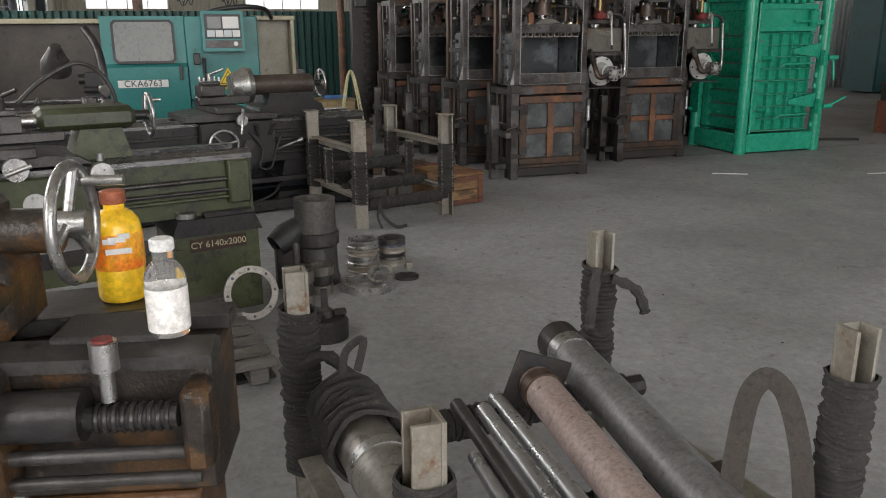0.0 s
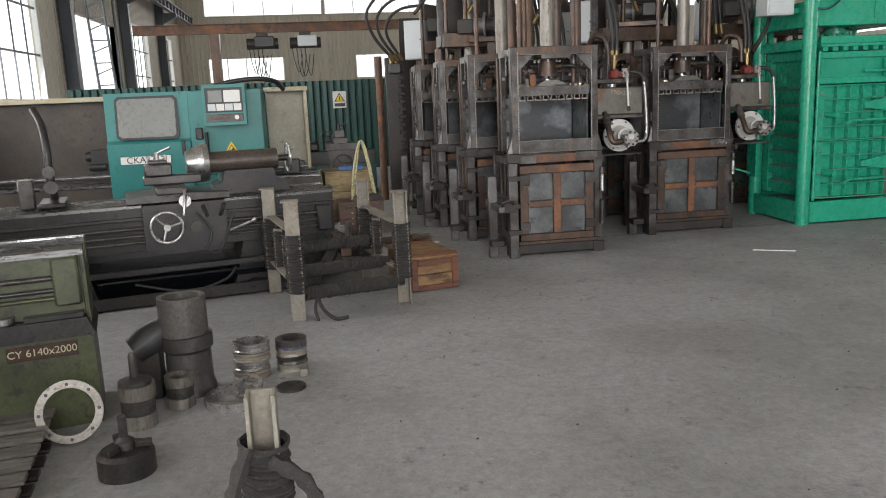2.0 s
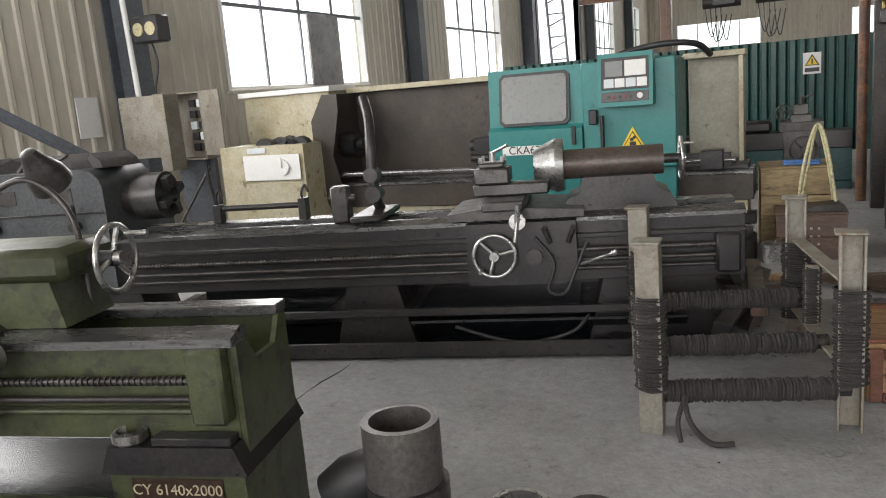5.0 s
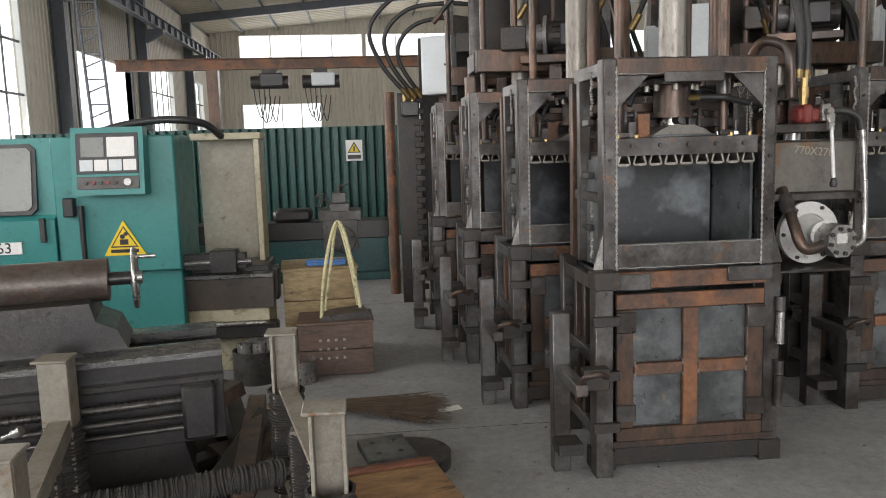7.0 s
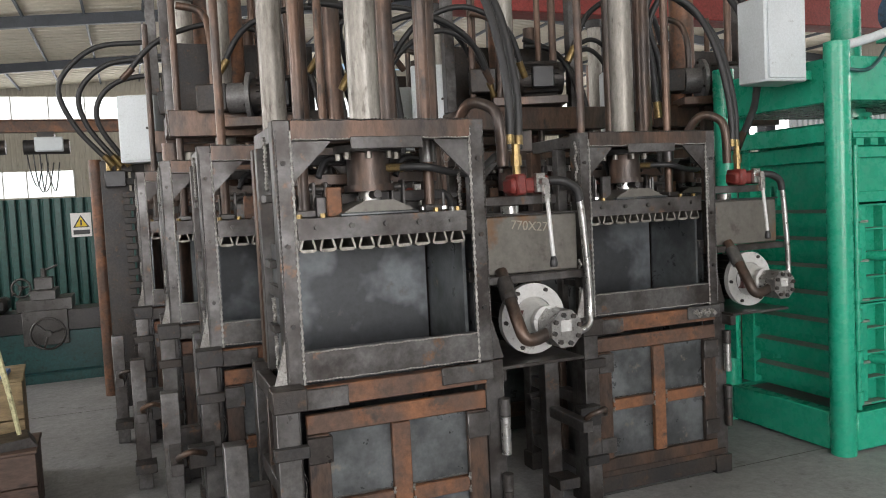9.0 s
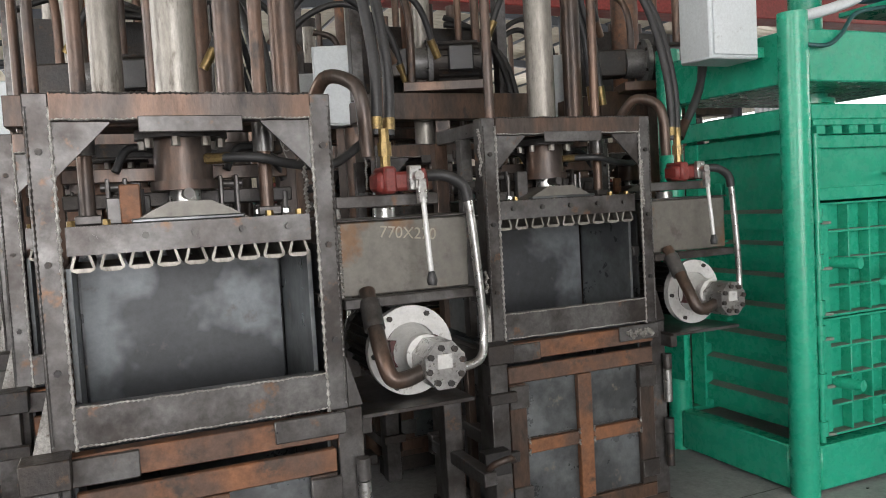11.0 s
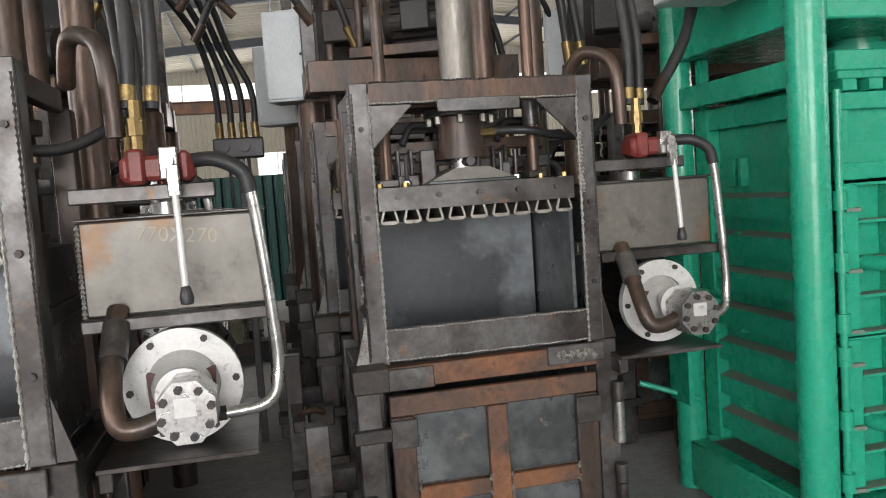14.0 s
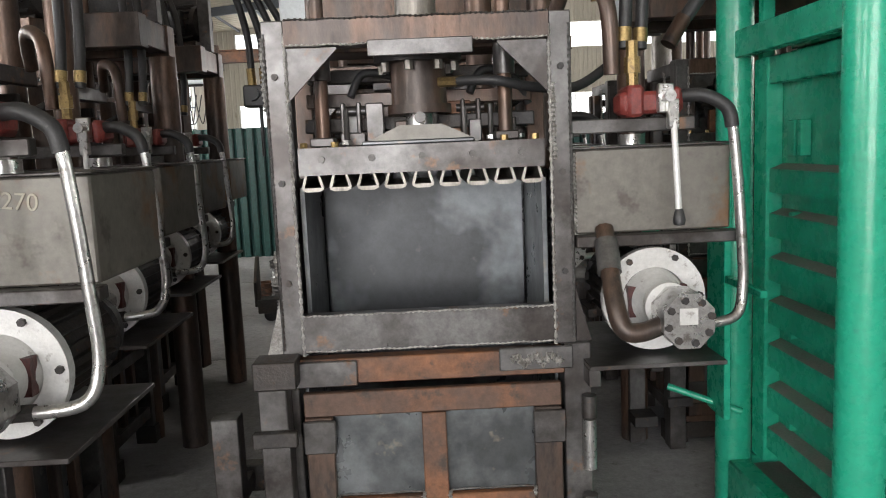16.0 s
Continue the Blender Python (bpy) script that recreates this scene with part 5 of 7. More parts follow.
bd = C_("bed", box(-3.2, -.02, .06, .1, .6, .93))
C_("rear_cheek", box(-3.2, -.02, .44, .48, .6, .93), OLIVE, "", bd)
C_("bed_floor", box(-3.2, -.02, .101, .439, .6, .68), OLIVE, "", bd)
C_("bed_end", Geo().prism([(.06, .55), (.48, .55), (.48, .93), (.42, .93), (.36, .84), (.2, .84), (.14, .93), (.06, .93)], "x", -.02, .0), OLIVE, "", bd)
C_("front_way", Geo().prism([(.03, .93), (.15, .93), (.15, .97), (.11, .985), (.03, .96)], "x", -3.2, .0), WAY, "", bd)
C_("rear_way", box(-3.2, .0, .4, .5, .931, .97), WAY, "", bd)
C_("bed_ridge", box(-3.2, -.03, .045, .06, .7, .72), OLIVE, "", bd)
C_("leadscrew", screw((-2.9, .025, .82), (-.1, .025, .82), .016, .022), GREYIRON)
C_("feed_rod", bar((-2.9, .025, .755), (-.1, .025, .755), .012), OILY)
C_("switch_rod", bar((-2.9, .03, .71), (-.1, .03, .71), .011), OLIVE)
C_("rod_bracket", Geo().box(-.16, -.03, -.01, .06, .67, .93, b=.012), OLIVE)
C_("tray", Geo().prism([(-.08, .34), (.5, .36), (.5, .38), (-.06, .36), (-.06, .44), (-.08, .44)], "x", -1.55, -.48), OLIVE)
C_("wet_tray", box(-1.5, -.5, -.03, .5, .385, .388, b=0), bpy.data.materials["wet_oil"], "wet steel tray")
ap = C_("apron", box(-1.55, -.95, -.08, .04, .66, .94, b=.012), OLIVE)
C_("saddle", Geo().prism([(-1.65, .985), (-.9, .985), (-.95, 1.02), (-1.1, 1.04), (-1.4, 1.04), (-1.6, 1.02)], "y", -.02, .5), GREYIRON)
C_("cross_slide", box(-1.38, -1.16, -.1, .42, 1.042, 1.1, b=.008), GREYIRON)
C_("compound", box(-1.42, -1.0, .06, .2, 1.102, 1.16, b=.008), GREYIRON)
C_("tool_post", Geo().box(-1.38, -1.2, .04, .22, 1.162, 1.25).box(-1.36, -1.22, .06, .2, 1.251, 1.28).cyl((-1.29, .13, 1.28), (-1.29, .13, 1.35), .03).cyl((-1.29, .13, 1.34), (-1.2, .06, 1.38), .011), GREYIRON)
handwheel(gl, (-1.48, -.14, .74), (0, -1, 0), .14, CHROME)
C_("cross_wheel", Geo().cyl((-1.27, -.1, 1.0), (-1.27, -.16, 1.0), .06).cyl((-1.32, -.17, .98), (-1.2, -.18, 1.02), .013), CHROME)
C_("dial", bar((-1.2, -.08, .8), (-1.2, -.095, .8), .06), WHITE)
C_("switch_plate", box(-1.12, -.96, -.095, -.081, .88, .94), GREYIRON)
C_("small_knob", Geo().cyl((-1.05, -.08, .78), (-1.05, -.12, .78), .03).cyl((-.93, -.06, .7), (-.9, -.12, .73), .02), CHROME)
C_("feed_knob", Geo().cyl((-.86, -.02, .93), (-.86, -.08, .93), .06).cyl((-.86, -.06, 1.0), (-.86, -.06, 1.04), .02), CHROME)
tk = C_("tailstock", Geo().box(-1.12, -.62, .1, .42, 1.15, 1.27, b=.03).prism([(-.98, .985), (-.66, .985), (-.7, 1.15), (-.92, 1.15)], "y", .12, .4))
C_("quill", bar((-1.12, .26, 1.2), (-1.2, .26, 1.2), .04), CHROME, "", tk)
handwheel(gl, (-.52, .26, 1.2), (1, 0, 0), .12, CHROME, .011)
C_("tail_screw", bar((-.62, .26, 1.2), (-.52, .26, 1.2), .03), OILY, "", tk)
C_("swarf_guard", box(-2.9, -1.75, .0, .45, .99, 1.0), BEIGE)
C_("oil_cup", Geo().lathe([(.05, 0), (.06, .01), (.06, .04), (.045, .045), (.045, .02), (0, .02)], (-.42, .03, .6), 20), CHROME)
C_("tray_bar", box(-.32, -.03, -.01, .05, .6, .63), OILY)
np_ = C_("name_plate", box(-.42, -.08, -.006, -.0005, .4, .48), surface("bronze_plate", (.05, .03, .022), (.07, .04, .028), (.03, .02, .016), .4, .4), "dark bronze nameplate")
lettering("plate_letters", "CY 6140x2000", .055, CREAM, np_, pose(-.25, -.0085, .44, 90, 0, 0))
la = C_("work_lamp", sweep([(-.68, .3, 1.0), (-.7, .3, 1.35), (-.85, .28, 1.5), (-1.05, .26, 1.42), (-1.2, .2, 1.3)], .012), GREYIRON, "bent grey gooseneck lamp")
C_("lamp_shade", Geo().at(pose(-.95, .5, 1.52, 40, 0, 0)).lathe([(.0, .1), (.03, .09), (.05, .04), (.08, -.03), (.085, -.08), (.08, -.08), (.05, .02), (0, .06)], n=20), GREYIRON, "", la)

# ---- CNC lathe ----
ck = thing("cnc_lathe", pose(0, 10.4, 0), "teal and cream CNC lathe with a sliding door and control panel", "lathe")
K_ = lambda n, g, m=TEAL, l="", p=None: part(n, g, m, p or ck, l)
dr = K_("sliding_door", Geo().prism([(.0, .62), (.06, .5), (.5, .5), (.5, 1.86), (.1, 1.86), (.06, 1.3), (.0, 1.26)][::1], "x", -.74, .22), TEAL, "teal sliding door with a grey window")
K_("door_window", Geo().at(pose(-.26, .062, 1.56, -8, 0, 0)).prism([(-.33, -.2), (-.3, -.23), (.3, -.23), (.33, -.2), (.33, .2), (.3, .23), (-.3, .23), (-.33, .2)], "y", -.022, -.012), GREYWIN, "frosted grey window", dr)
K_("window_seal", Geo().at(pose(-.26, .062, 1.56, -8, 0, 0)).prism([(-.36, -.22), (-.32, -.26), (.32, -.26), (.36, -.22), (.36, .22), (.32, .26), (-.32, .26), (-.36, .22)], "y", -.011, .02), BLACK, "black rubber seal", dr)
pl = K_("model_plate", box(-.6, -.02, -.012, -.001, 1.02, 1.11), SIGNW, "white model plate", dr)
lettering("plate_letters", "CKA6763", .11, BLACK, pl, pose(-.31, -.0145, 1.065, 90, 0, 0))
K_("door_handle", Geo().box(.12, .16, -.03, .0, 1.1, 1.28), BLACK, "", dr)
cb = K_("control_column", Geo().box(.226, 1.1, .02, .7, .85, 1.86, b=.012).box(.226, 1.08, .1, .7, .3, .85, b=.01))
K_("lower_apron", box(-.74, .22, .1, .6, .3, .5), TEALD)
pn = K_("control_panel", Geo().prism([(-.16, 1.44), (.015, 1.44), (.015, 1.92), (-.1, 1.92)], "x", .42, .92), TEAL, "teal tilted control panel")
TP = Matrix.Translation((.67, -.131, 1.68)) @ Matrix.Rotation(radians(-7.1), 4, "X")
K_("panel_face", Geo().at(TP).box(-.215, .215, -.006, .002, -.09, .2), BLACK, "", pn)
K_("screen", Geo().at(TP).box(-.18, -.02, -.01, -.0065, .03, .17), GREYWIN, "", pn)
K_("keypad", Geo().at(TP).box(.0, .19, -.01, -.0065, .03, .17), SIGNW, "", pn)
for k in range(4):
    K_("key_strip", Geo().at(TP).box(-.19 + k * .1, -.1 + k * .1, -.01, -.0065, -.07, .01), SIGNW if k % 2 else BOXGREY, "", pn)
K_("key_panel", Geo().at(TP).box(-.215, .215, -.006, .002, -.2, -.11), GREYIRON, "", pn)
for k in range(5):
    K_("push_button", Geo().at(TP).cyl((-.15 + k * .05, -.007, -.155), (-.15 + k * .05, -.02, -.155), .014, n=14), REDP if k % 2 else BLACK, "", pn)
K_("rotary_knob", Geo().at(TP).cyl((.14, -.007, -.155), (.14, -.03, -.155), .026, n=18), WHITE, "", pn)
ws = K_("warning_sign", Geo().prism([(.55, .98), (.85, .98), (.7, 1.24)], "y", .008, .019), YELLOW, "yellow warning triangle")
K_("sign_border", Geo().prism([(.6, 1.04), (.8, 1.04), (.7, 1.2)], "y", .005, .0079), BLACK, "", ws)
K_("sign_field", Geo().prism([(.615, 1.05), (.785, 1.05), (.7, 1.185)], "y", .003, .0049), YELLOW, "", ws)
K_("sign_mark", Geo().box(.67, .73, .0005, .0029, 1.06, 1.1).cyl((.69, .0029, 1.12), (.69, .0005, 1.12), .018).cyl((.715, .0029, 1.14), (.715, .0005, 1.14), .015), BLACK, "", ws)
K_("sign_text", box(.6, .8, .005, .0079, 1.0, 1.025, b=0), BLACK, "", ws)
K_("coil_cable", screw((.42, -.02, 1.36), (.42, -.02, .95), .022, .014), BLACK)
K_("pendant", box(.3, .38, -.05, .02, 1.28, 1.42, b=.01), BLACK)
K_("top_conduit", sweep([(.5, .3, 1.9), (.7, .3, 1.95), (1.0, .3, 1.98), (1.25, .4, 1.95), (1.35, .6, 1.85)], .03), BLACK)
K_("bed", Geo().box(-2.6, 1.75, .18, .3, .5, .74).box(-2.6, 1.75, .5, .7, .5, .74), SOOT, "dark oily bed")
K_("bed_way", Geo().box(-2.6, 1.75, .16, .3, .741, .775).box(-2.6, 1.75, .5, .66, .741, .775), WAY)
K_("feed_screw", bar((-2.6, .12, .88), (1.6, .12, .88), .03), WAY)
K_("screw_block", Geo().box(1.3, 1.5, .05, .22, .8, .98, b=.01), OILY)
K_("screw_rail", box(1.1, 1.56, .1, .2, .83, .95), OILY)
K_("base", Geo().box(-2.7, 1.7, .22, .75, 0, .49), CREAM, "stained cream base")
K_("base_lip", Geo().box(1.09, 1.78, .02, .2, .3, .4, b=.01), OILY)
K_("base_rod", bar((1.12, .0, .42), (1.7, .0, .42), .018), CHROME)
K_("splash_back", box(-2.7, -.75, .8, .83, .5, 1.78), SOOT, "black oily splash sheet")
K_("splash_rail", box(-2.72, -.74, .62, .86, 1.781, 1.84), CREAM)
K_("shroud_end", Geo().prism([(.05, .8), (.2, .45), (.85, .45), (.85, 1.78), (.3, 1.78), (.05, 1.35)], "x", -2.74, -2.7), SOOT, "black sheet end guard")
K_("shroud_front", Geo().prism([(-2.69, .45), (-2.5, .45), (-2.5, .6), (-2.62, 1.1), (-2.5, 1.6), (-2.5, 1.78), (-2.69, 1.78), (-2.86, 1.5), (-2.86, .8)], "y", .03, .05), SOOT, "black sheet guard edge")
K_("spindle_chuck", Geo().cyl((-2.7, .42, 1.2), (-2.5, .42, 1.2), .14).cyl((-2.5, .42, 1.2), (-2.42, .42, 1.2), .07), OILY)
K_("turret", Geo().box(-.98, -.76, .18, .5, .9, 1.2).cyl((-1.06, .3, 1.12), (-.98, .3, 1.12), .06).cyl((-1.0, .15, 1.0), (-.8, .15, 1.0), .04), OILY)
K_("rear_panel", box(1.11, 1.6, .88, .9, .8, 1.82), TAN, "stained tan rear sheet")
K_("rear_panel_top", box(1.1, 1.66, .6, .92, 1.821, 1.875), CREAM)
K_("rear_panel_edge", Geo().box(1.601, 1.645, .6, .92, .8, 1.82), CREAM)
K_("rear_gutter", box(1.11, 1.7, .3, .8, .775, .82), OILY)
K_("rear_cream", box(1.11, 1.68, .2, .4, .49, .76), CREAM, "yellowed cream panel")
# cream headstock housing
hb = K_("headstock_box", Geo().prism([(-.36, .0), (.75, .0), (.75, 1.28), (-.34, 1.28)], "x", -3.88, -2.76), CREAM, "scuffed cream headstock cabinet")
K_("front_panel", box(-3.55, -2.8, -.375, -.361, .9, 1.18), SIGNW, "white panel with a dial", hb)
K_("panel_dial", Geo().cyl((-3.02, -.376, 1.04), (-3.02, -.4, 1.04), .085, n=24).box(-3.03, -3.01, -.415, -.4, 1.04, 1.15), SIGNW, "", hb)
K_("lower_panel", box(-3.55, -2.8, -.37, -.361, .3, .87), CREAM, "", hb)
K_("maker_plate", box(-3.5, -3.25, -.352, -.341, 1.2, 1.26), BOXGREY, "", hb)
K_("upper_box", box(-3.95, -2.76, .3, .8, 1.281, 1.82), CREAM)
K_("upper_trim", box(-4.0, -2.72, .25, .86, 1.821, 1.88), SIGNW)
rng = random.Random(8)
for i in range(6):
    x, y = -3.35 + i * .09, 10.18 + rng.random() * .2
    solid("black_rag", Geo().at(pose(x, y, 1.281, 0, 0, rng.random() * 180)).prism([(-.12, 0), (.12, 0), (.1, .04), (.03, .07 + .03 * rng.random()), (-.06, .05), (-.11, .02)], "y", -.05, .05), BLACK, "crumpled black rag on the cream cabinet", "rag", "rags on the cabinet")

# ---- wall things on the window side ----
ec = thing("electrical_cabinet", pose(-4.6, 10.3, 0), "open beige electrical cabinet with breakers and both doors ajar", "electrical cabinet")
part("cabinet_shell", Geo().box(-.32, .32, .2, .22, 1.15, 1.95).box(-.32, -.3, 0, .2, 1.15, 1.95).box(.3, .32, 0, .2, 1.15, 1.95).box(-.3, .3, 0, .2, 1.15, 1.17).box(-.3, .3, 0, .2, 1.93, 1.95), BEIGE, ec)
part("door_leaf", Geo().at(pose(-.33, 0, 0, 0, 0, -165)).box(0, .5, -.01, .01, 1.2, 1.95), BEIGE, ec)
part("door_leaf", Geo().at(pose(.33, 0, 0, 0, 0, -20)).box(0, .42, -.01, .01, 1.2, 1.95), BEIGE, ec)
part("centre_post", box(-.16, .0, -.25, .0, 1.05, 1.95), BEIGE, ec)
for i in range(5):
    for j in range(2):
        part("breaker", box(.05 + j * .12, .14 + j * .12, .1, .2, 1.25 + i * .13, 1.34 + i * .13), (BLACK, GREYIRON, BOXGREY)[(i + j) % 3], ec)
part("drop_cable", sweep([(.2, .1, 1.15), (.25, .05, .9), (.3, .08, .5), (.3, .1, 0)], .02), RUBBER, ec)
part("cabinet_leg", box(-.28, .28, .16, .22, 0, 1.15), COLM, ec)
part("brace", bar((-.1, -.2, .35), (.25, .1, 1.05), .02), GREYIRON, ec)
solid("wall_notice", box(-5.96, -5.94, 10.0, 10.35, 1.5, 2.0), SIGNW, "blank white paper notice on the wall", "notice")
fl = thing("flood_light", pose(-5.3, 10.6, 2.75), "black twin flood light on a column", "lamp")
part("lamp_body", box(-.05, .38, -.12, .1, -.16, .16, b=.02), BLACK, fl)
for dx in (.07, .26):
    part("reflector", Geo().cyl((dx, -.121, 0), (dx, -.13, 0), .08, n=20), surface("lamp_glass", (.55, .5, .3), (.6, .55, .4), (.3, .28, .2), .15, .3) if dx < .1 else bpy.data.materials["lamp_glass"], fl, "yellowish round reflector")
part("lamp_arm", box(-.3, -.05, .0, .04, -.03, .03), BLACK, fl)
part("lamp_cable", sweep([(.1, .05, -.16), (.15, .05, -.4), (.1, .0, -.7), (.2, -.1, -.85)], .012), RUBBER, fl)
solid("cable_conduit", bar((-5.5, 10.6, 1.95), (-5.62, 10.6, 6), .035), SIGNW, "white vertical cable conduit along a column", "conduit", kind="structure")
solid("dark_window_panel", box(-5.97, -5.93, 15.35, 16.4, 2.03, 3.3), surface("sooty_panel", (.06, .06, .06), (.2, .19, .18), (.03, .03, .03), .3, 0, 3, 8, .6, .1, .1), "sooty dark board closing one window pane", "panel")
br = Geo().at(pose(-5.2, 8.3, 1.9, 0, 35, 60)).box(-1.2, 1.2, -.06, .06, -.06, .06)
solid("diagonal_brace", br, COLM, "dark diagonal steel brace against the wall", "brace", kind="structure")

# rolling shutter in the gateway
sh = thing("door_1", pose(X0, 0, 0), "half-raised pale rolling shutter over a bright gateway", "door", kind="structure")
for i in range(22):
    part("slat", box(-.1, .0, 29.75, 35.65, 5.0 + i * .09 - .9 + .9, 5.08 + i * .09, b=.01), SIGNW, sh)
for y in (29.7, 35.7):
    part("door_jamb", box(-.2, .05, y - .1, y + .1, 0, 7), COLM, sh)

# ---- far end of the hall ----
g = Geo()
for i in range(90):
    x = -3.5 + i * .16
    g.prism([(x, 18.92), (x + .05, 18.92), (x + .065, 18.88), (x + .145, 18.88), (x + .16, 18.92), (x + .16, 18.925), (x, 18.925)], "z", 0.1, 2.13)
solid("sheet_fence", g, FENCEM, "dark green corrugated sheet partition", "partition", kind="structure")
sg = thing("safety_sign", pose(2.37, 18.86, 1.69), "white safety sign with a yellow triangle on the green partition", "sign")
part("board", box(-.15, .15, -.01, 0, -.19, .19), SIGNW, sg)
part("triangle", Geo().prism([(-.12, -.04), (.12, -.04), (0, .16)], "y", -.015, -.0105), BLACK, sg)
part("triangle_field", Geo().prism([(-.09, -.025), (.09, -.025), (0, .125)], "y", -.018, -.0155), YELLOW, sg)
part("bolt_mark", box(-.012, .012, -.021, -.0185, -.01, .08), BLACK, sg)
part("text_bar", box(-.12, .12, -.015, -.0105, -.15, -.08), BLACK, sg)
bm_ = thing("runway_beam", pose(0, 22, 0), "rust-brown steel beam on posts carrying electric hoists", "hoist beam", kind="structure")
part("beam", Geo().box(-2.6, 9, -.1, .1, 3.48, 3.5, b=0).box(-2.6, 9, -.1, .1, 3.7, 3.72, b=0).box(-2.6, 9, -.01, .01, 3.5, 3.7, b=0), RUST, bm_)
for x in (-.6, 8.5):
    part("beam_post", box(x - .12, x + .12, -.12, .12, 0, 3.48), BROWN, bm_)
for x in (.6, 1.7):
    h = thing("electric_hoist", pose(x, 22, 3.2), "dark electric chain hoist with dangling cables", "hoist", "electric hoists")
    part("drum", bar((-.4, 0, 0), (.4, 0, 0), .14), DARK, h)
    part("hoist_motor", box(-.2, .3, -.2, -.05, -.1, .18, b=.02), BLACK if x < 1 else BOXGREY, h)
    part("trolley", box(-.15, .15, -.14, .14, .1, .28), DARK, h)
    for k in range(4):
        part("cable", sweep([(-.35 + k * .11, -.05, -.1), (-.3 + k * .1, -.05, -.5 - .15 * (k % 3)), (-.2 + k * .1, -.05, -.75 - .1 * (k % 2)), (-.1 + k * .1, -.02, -.3)], .012, n=6), RUBBER, h)
ld = thing("crane_ladder", pose(-4.4, 27, 0), "grey steel access ladder and lattice mast beside the rail", "ladder")
for x in (-.25, .25):
    part("stringer", bar((x, 0, 0), (x - .3, 0, 6.4), .04), COLM, ld)
for i in range(18):
    part("rung", bar((-.25 - .05 * i / 3.6 * .99, 0, .4 + i * .34), (.25 - .05 * i / 3.6 * .99, 0, .4 + i * .34 + (.2 if i % 2 else 0)), .02), COLM, ld)

# second lathe by the partition
fl2 = thing("old_lathe", pose(1.9, 14.9, 0), "old dark lathe with a teal base near the partition", "lathe")
F_ = lambda n, g, m=OILY: part(n, g, m, fl2)
F_("bed", box(-3, .9, -.15, .3, .55, .78))
F_("base", box(-3, .9, -.1, .28, .1, .54), TEALD)
F_("foot_rail", box(-3, .9, -.25, .3, 0, .1), TEALD)
F_("saddle", box(.0, .55, -.2, .35, .79, .92), GREYIRON)
F_("apron", box(.05, .5, -.24, -.16, .42, .8), GREYIRON)
F_("slide", box(.15, .4, -.3, .25, .92, 1.02), GREYIRON)
F_("tool_post", Geo().box(.18, .36, -.1, .1, 1.02, 1.15).cyl((.27, 0, 1.15), (.27, 0, 1.25), .03).cyl((.27, 0, 1.22), (.42, -.1, 1.28), .012), GREYIRON)
handwheel(fl2, (.3, -.3, .55), (0, -1, 0), .17, GREYIRON)
handwheel(fl2, (.05, -.1, 1.05), (-.3, -1, 0), .1, GREYIRON)
F_("rear_block", Geo().box(-.6, -.1, -.1, .25, .785, .95, b=.04))

# ---- things by the balers ----
def strap_box(m, size, material, name, label, planks, band=None):
    t = thing(name, m, label, "box")
    w, d, h = size
    n = planks
    for k in range(n):
        z0, z1 = h * k / n + .004, h * (k + 1) / n - .002
        part("plank", box(-w / 2, w / 2, -d / 2, -d / 2 + .018, z0, z1, b=.003), material, t)
        part("plank", box(-w / 2, w / 2, d / 2 - .018, d / 2, z0, z1, b=.003), material, t)
        part("plank", box(-w / 2, -w / 2 + .018, -d / 2 + .019, d / 2 - .019, z0, z1, b=.003), material, t)
        part("plank", box(w / 2 - .018, w / 2, -d / 2 + .019, d / 2 - .019, z0, z1, b=.003), material, t)
    part("lid", box(-w / 2 - .01, w / 2 + .01, -d / 2 - .01, d / 2 + .01, h, h + .02), material, t)
    if band:
        for x in (-w / 2 + .03, w / 2 - .03):
            part("batten", box(x - .03, x + .03, -d / 2 - .018, -d / 2 - .001, .01, h - .004), band, t)
        for z in (.03, h - .035):
            part("batten", box(-w / 2 + .062, w / 2 - .062, -d / 2 - .018, -d / 2 - .001, z - .025, z + .025), band, t)
        for y in (-d / 2 + .03, d / 2 - .03):
            part("lid_batten", box(-w / 2, w / 2, y - .03, y + .03, h + .021, h + .036), band, t)
    return t


strap_box(pose(2.58, 7.45, 0, 0, 0, 12), (.44, .66, .29), WOOD, "wooden_crate", "low pine crate with red-brown battens beside the stand", 2, REDWOOD)
rb = strap_box(pose(2.22, 10.5, 0, 0, 0, 2), (.56, .42, .4), surface("grimy_chest_wood", (0.105, 0.066, 0.05), (0.075, 0.05, 0.04), (0.04, 0.03, 0.026), 0.6, 0, 3, 12, 0.8, 0.25, 0.15, stretch=(.3, 1, 1)), "brown_chest", "grimy brown wooden chest with faded white lettering", 2)
for k in range(12):
    part("faded_mark", box(-.13 + .06 * (k % 4), -.11 + .06 * (k % 4), -.213, -.2105, .13 + k // 4 * .07, .15 + k // 4 * .07, b=0), TAN, rb, "faded pale lettering")
strap_box(pose(2.08, 11.05, 0, 0, 0, 5), (.6, .55, .75), PINE, "pine_box", "tall pine box standing behind the brown chest", 3)
solid("blue_tray", Geo().box(-.16, .16, -.1, .1, 0, .03).box(-.16, .16, -.1, -.085, .03, .05), surface("blue_plastic", (.03, .14, .4), (.025, .11, .32), (.1, .15, .2), .4), "small blue plastic tray on the pine box", "tray", m=pose(2.15, 10.95, .772))
g = Geo().prism([(-.2, 0), (.2, 0), (.16, .06), (-.18, .04)], "y", -.12, .12)
solid("steel_wedge", g, GREYIRON, "grey steel wedge lying on the chest", "steel piece", m=pose(2.3, 10.45, .422, 0, 0, 10))
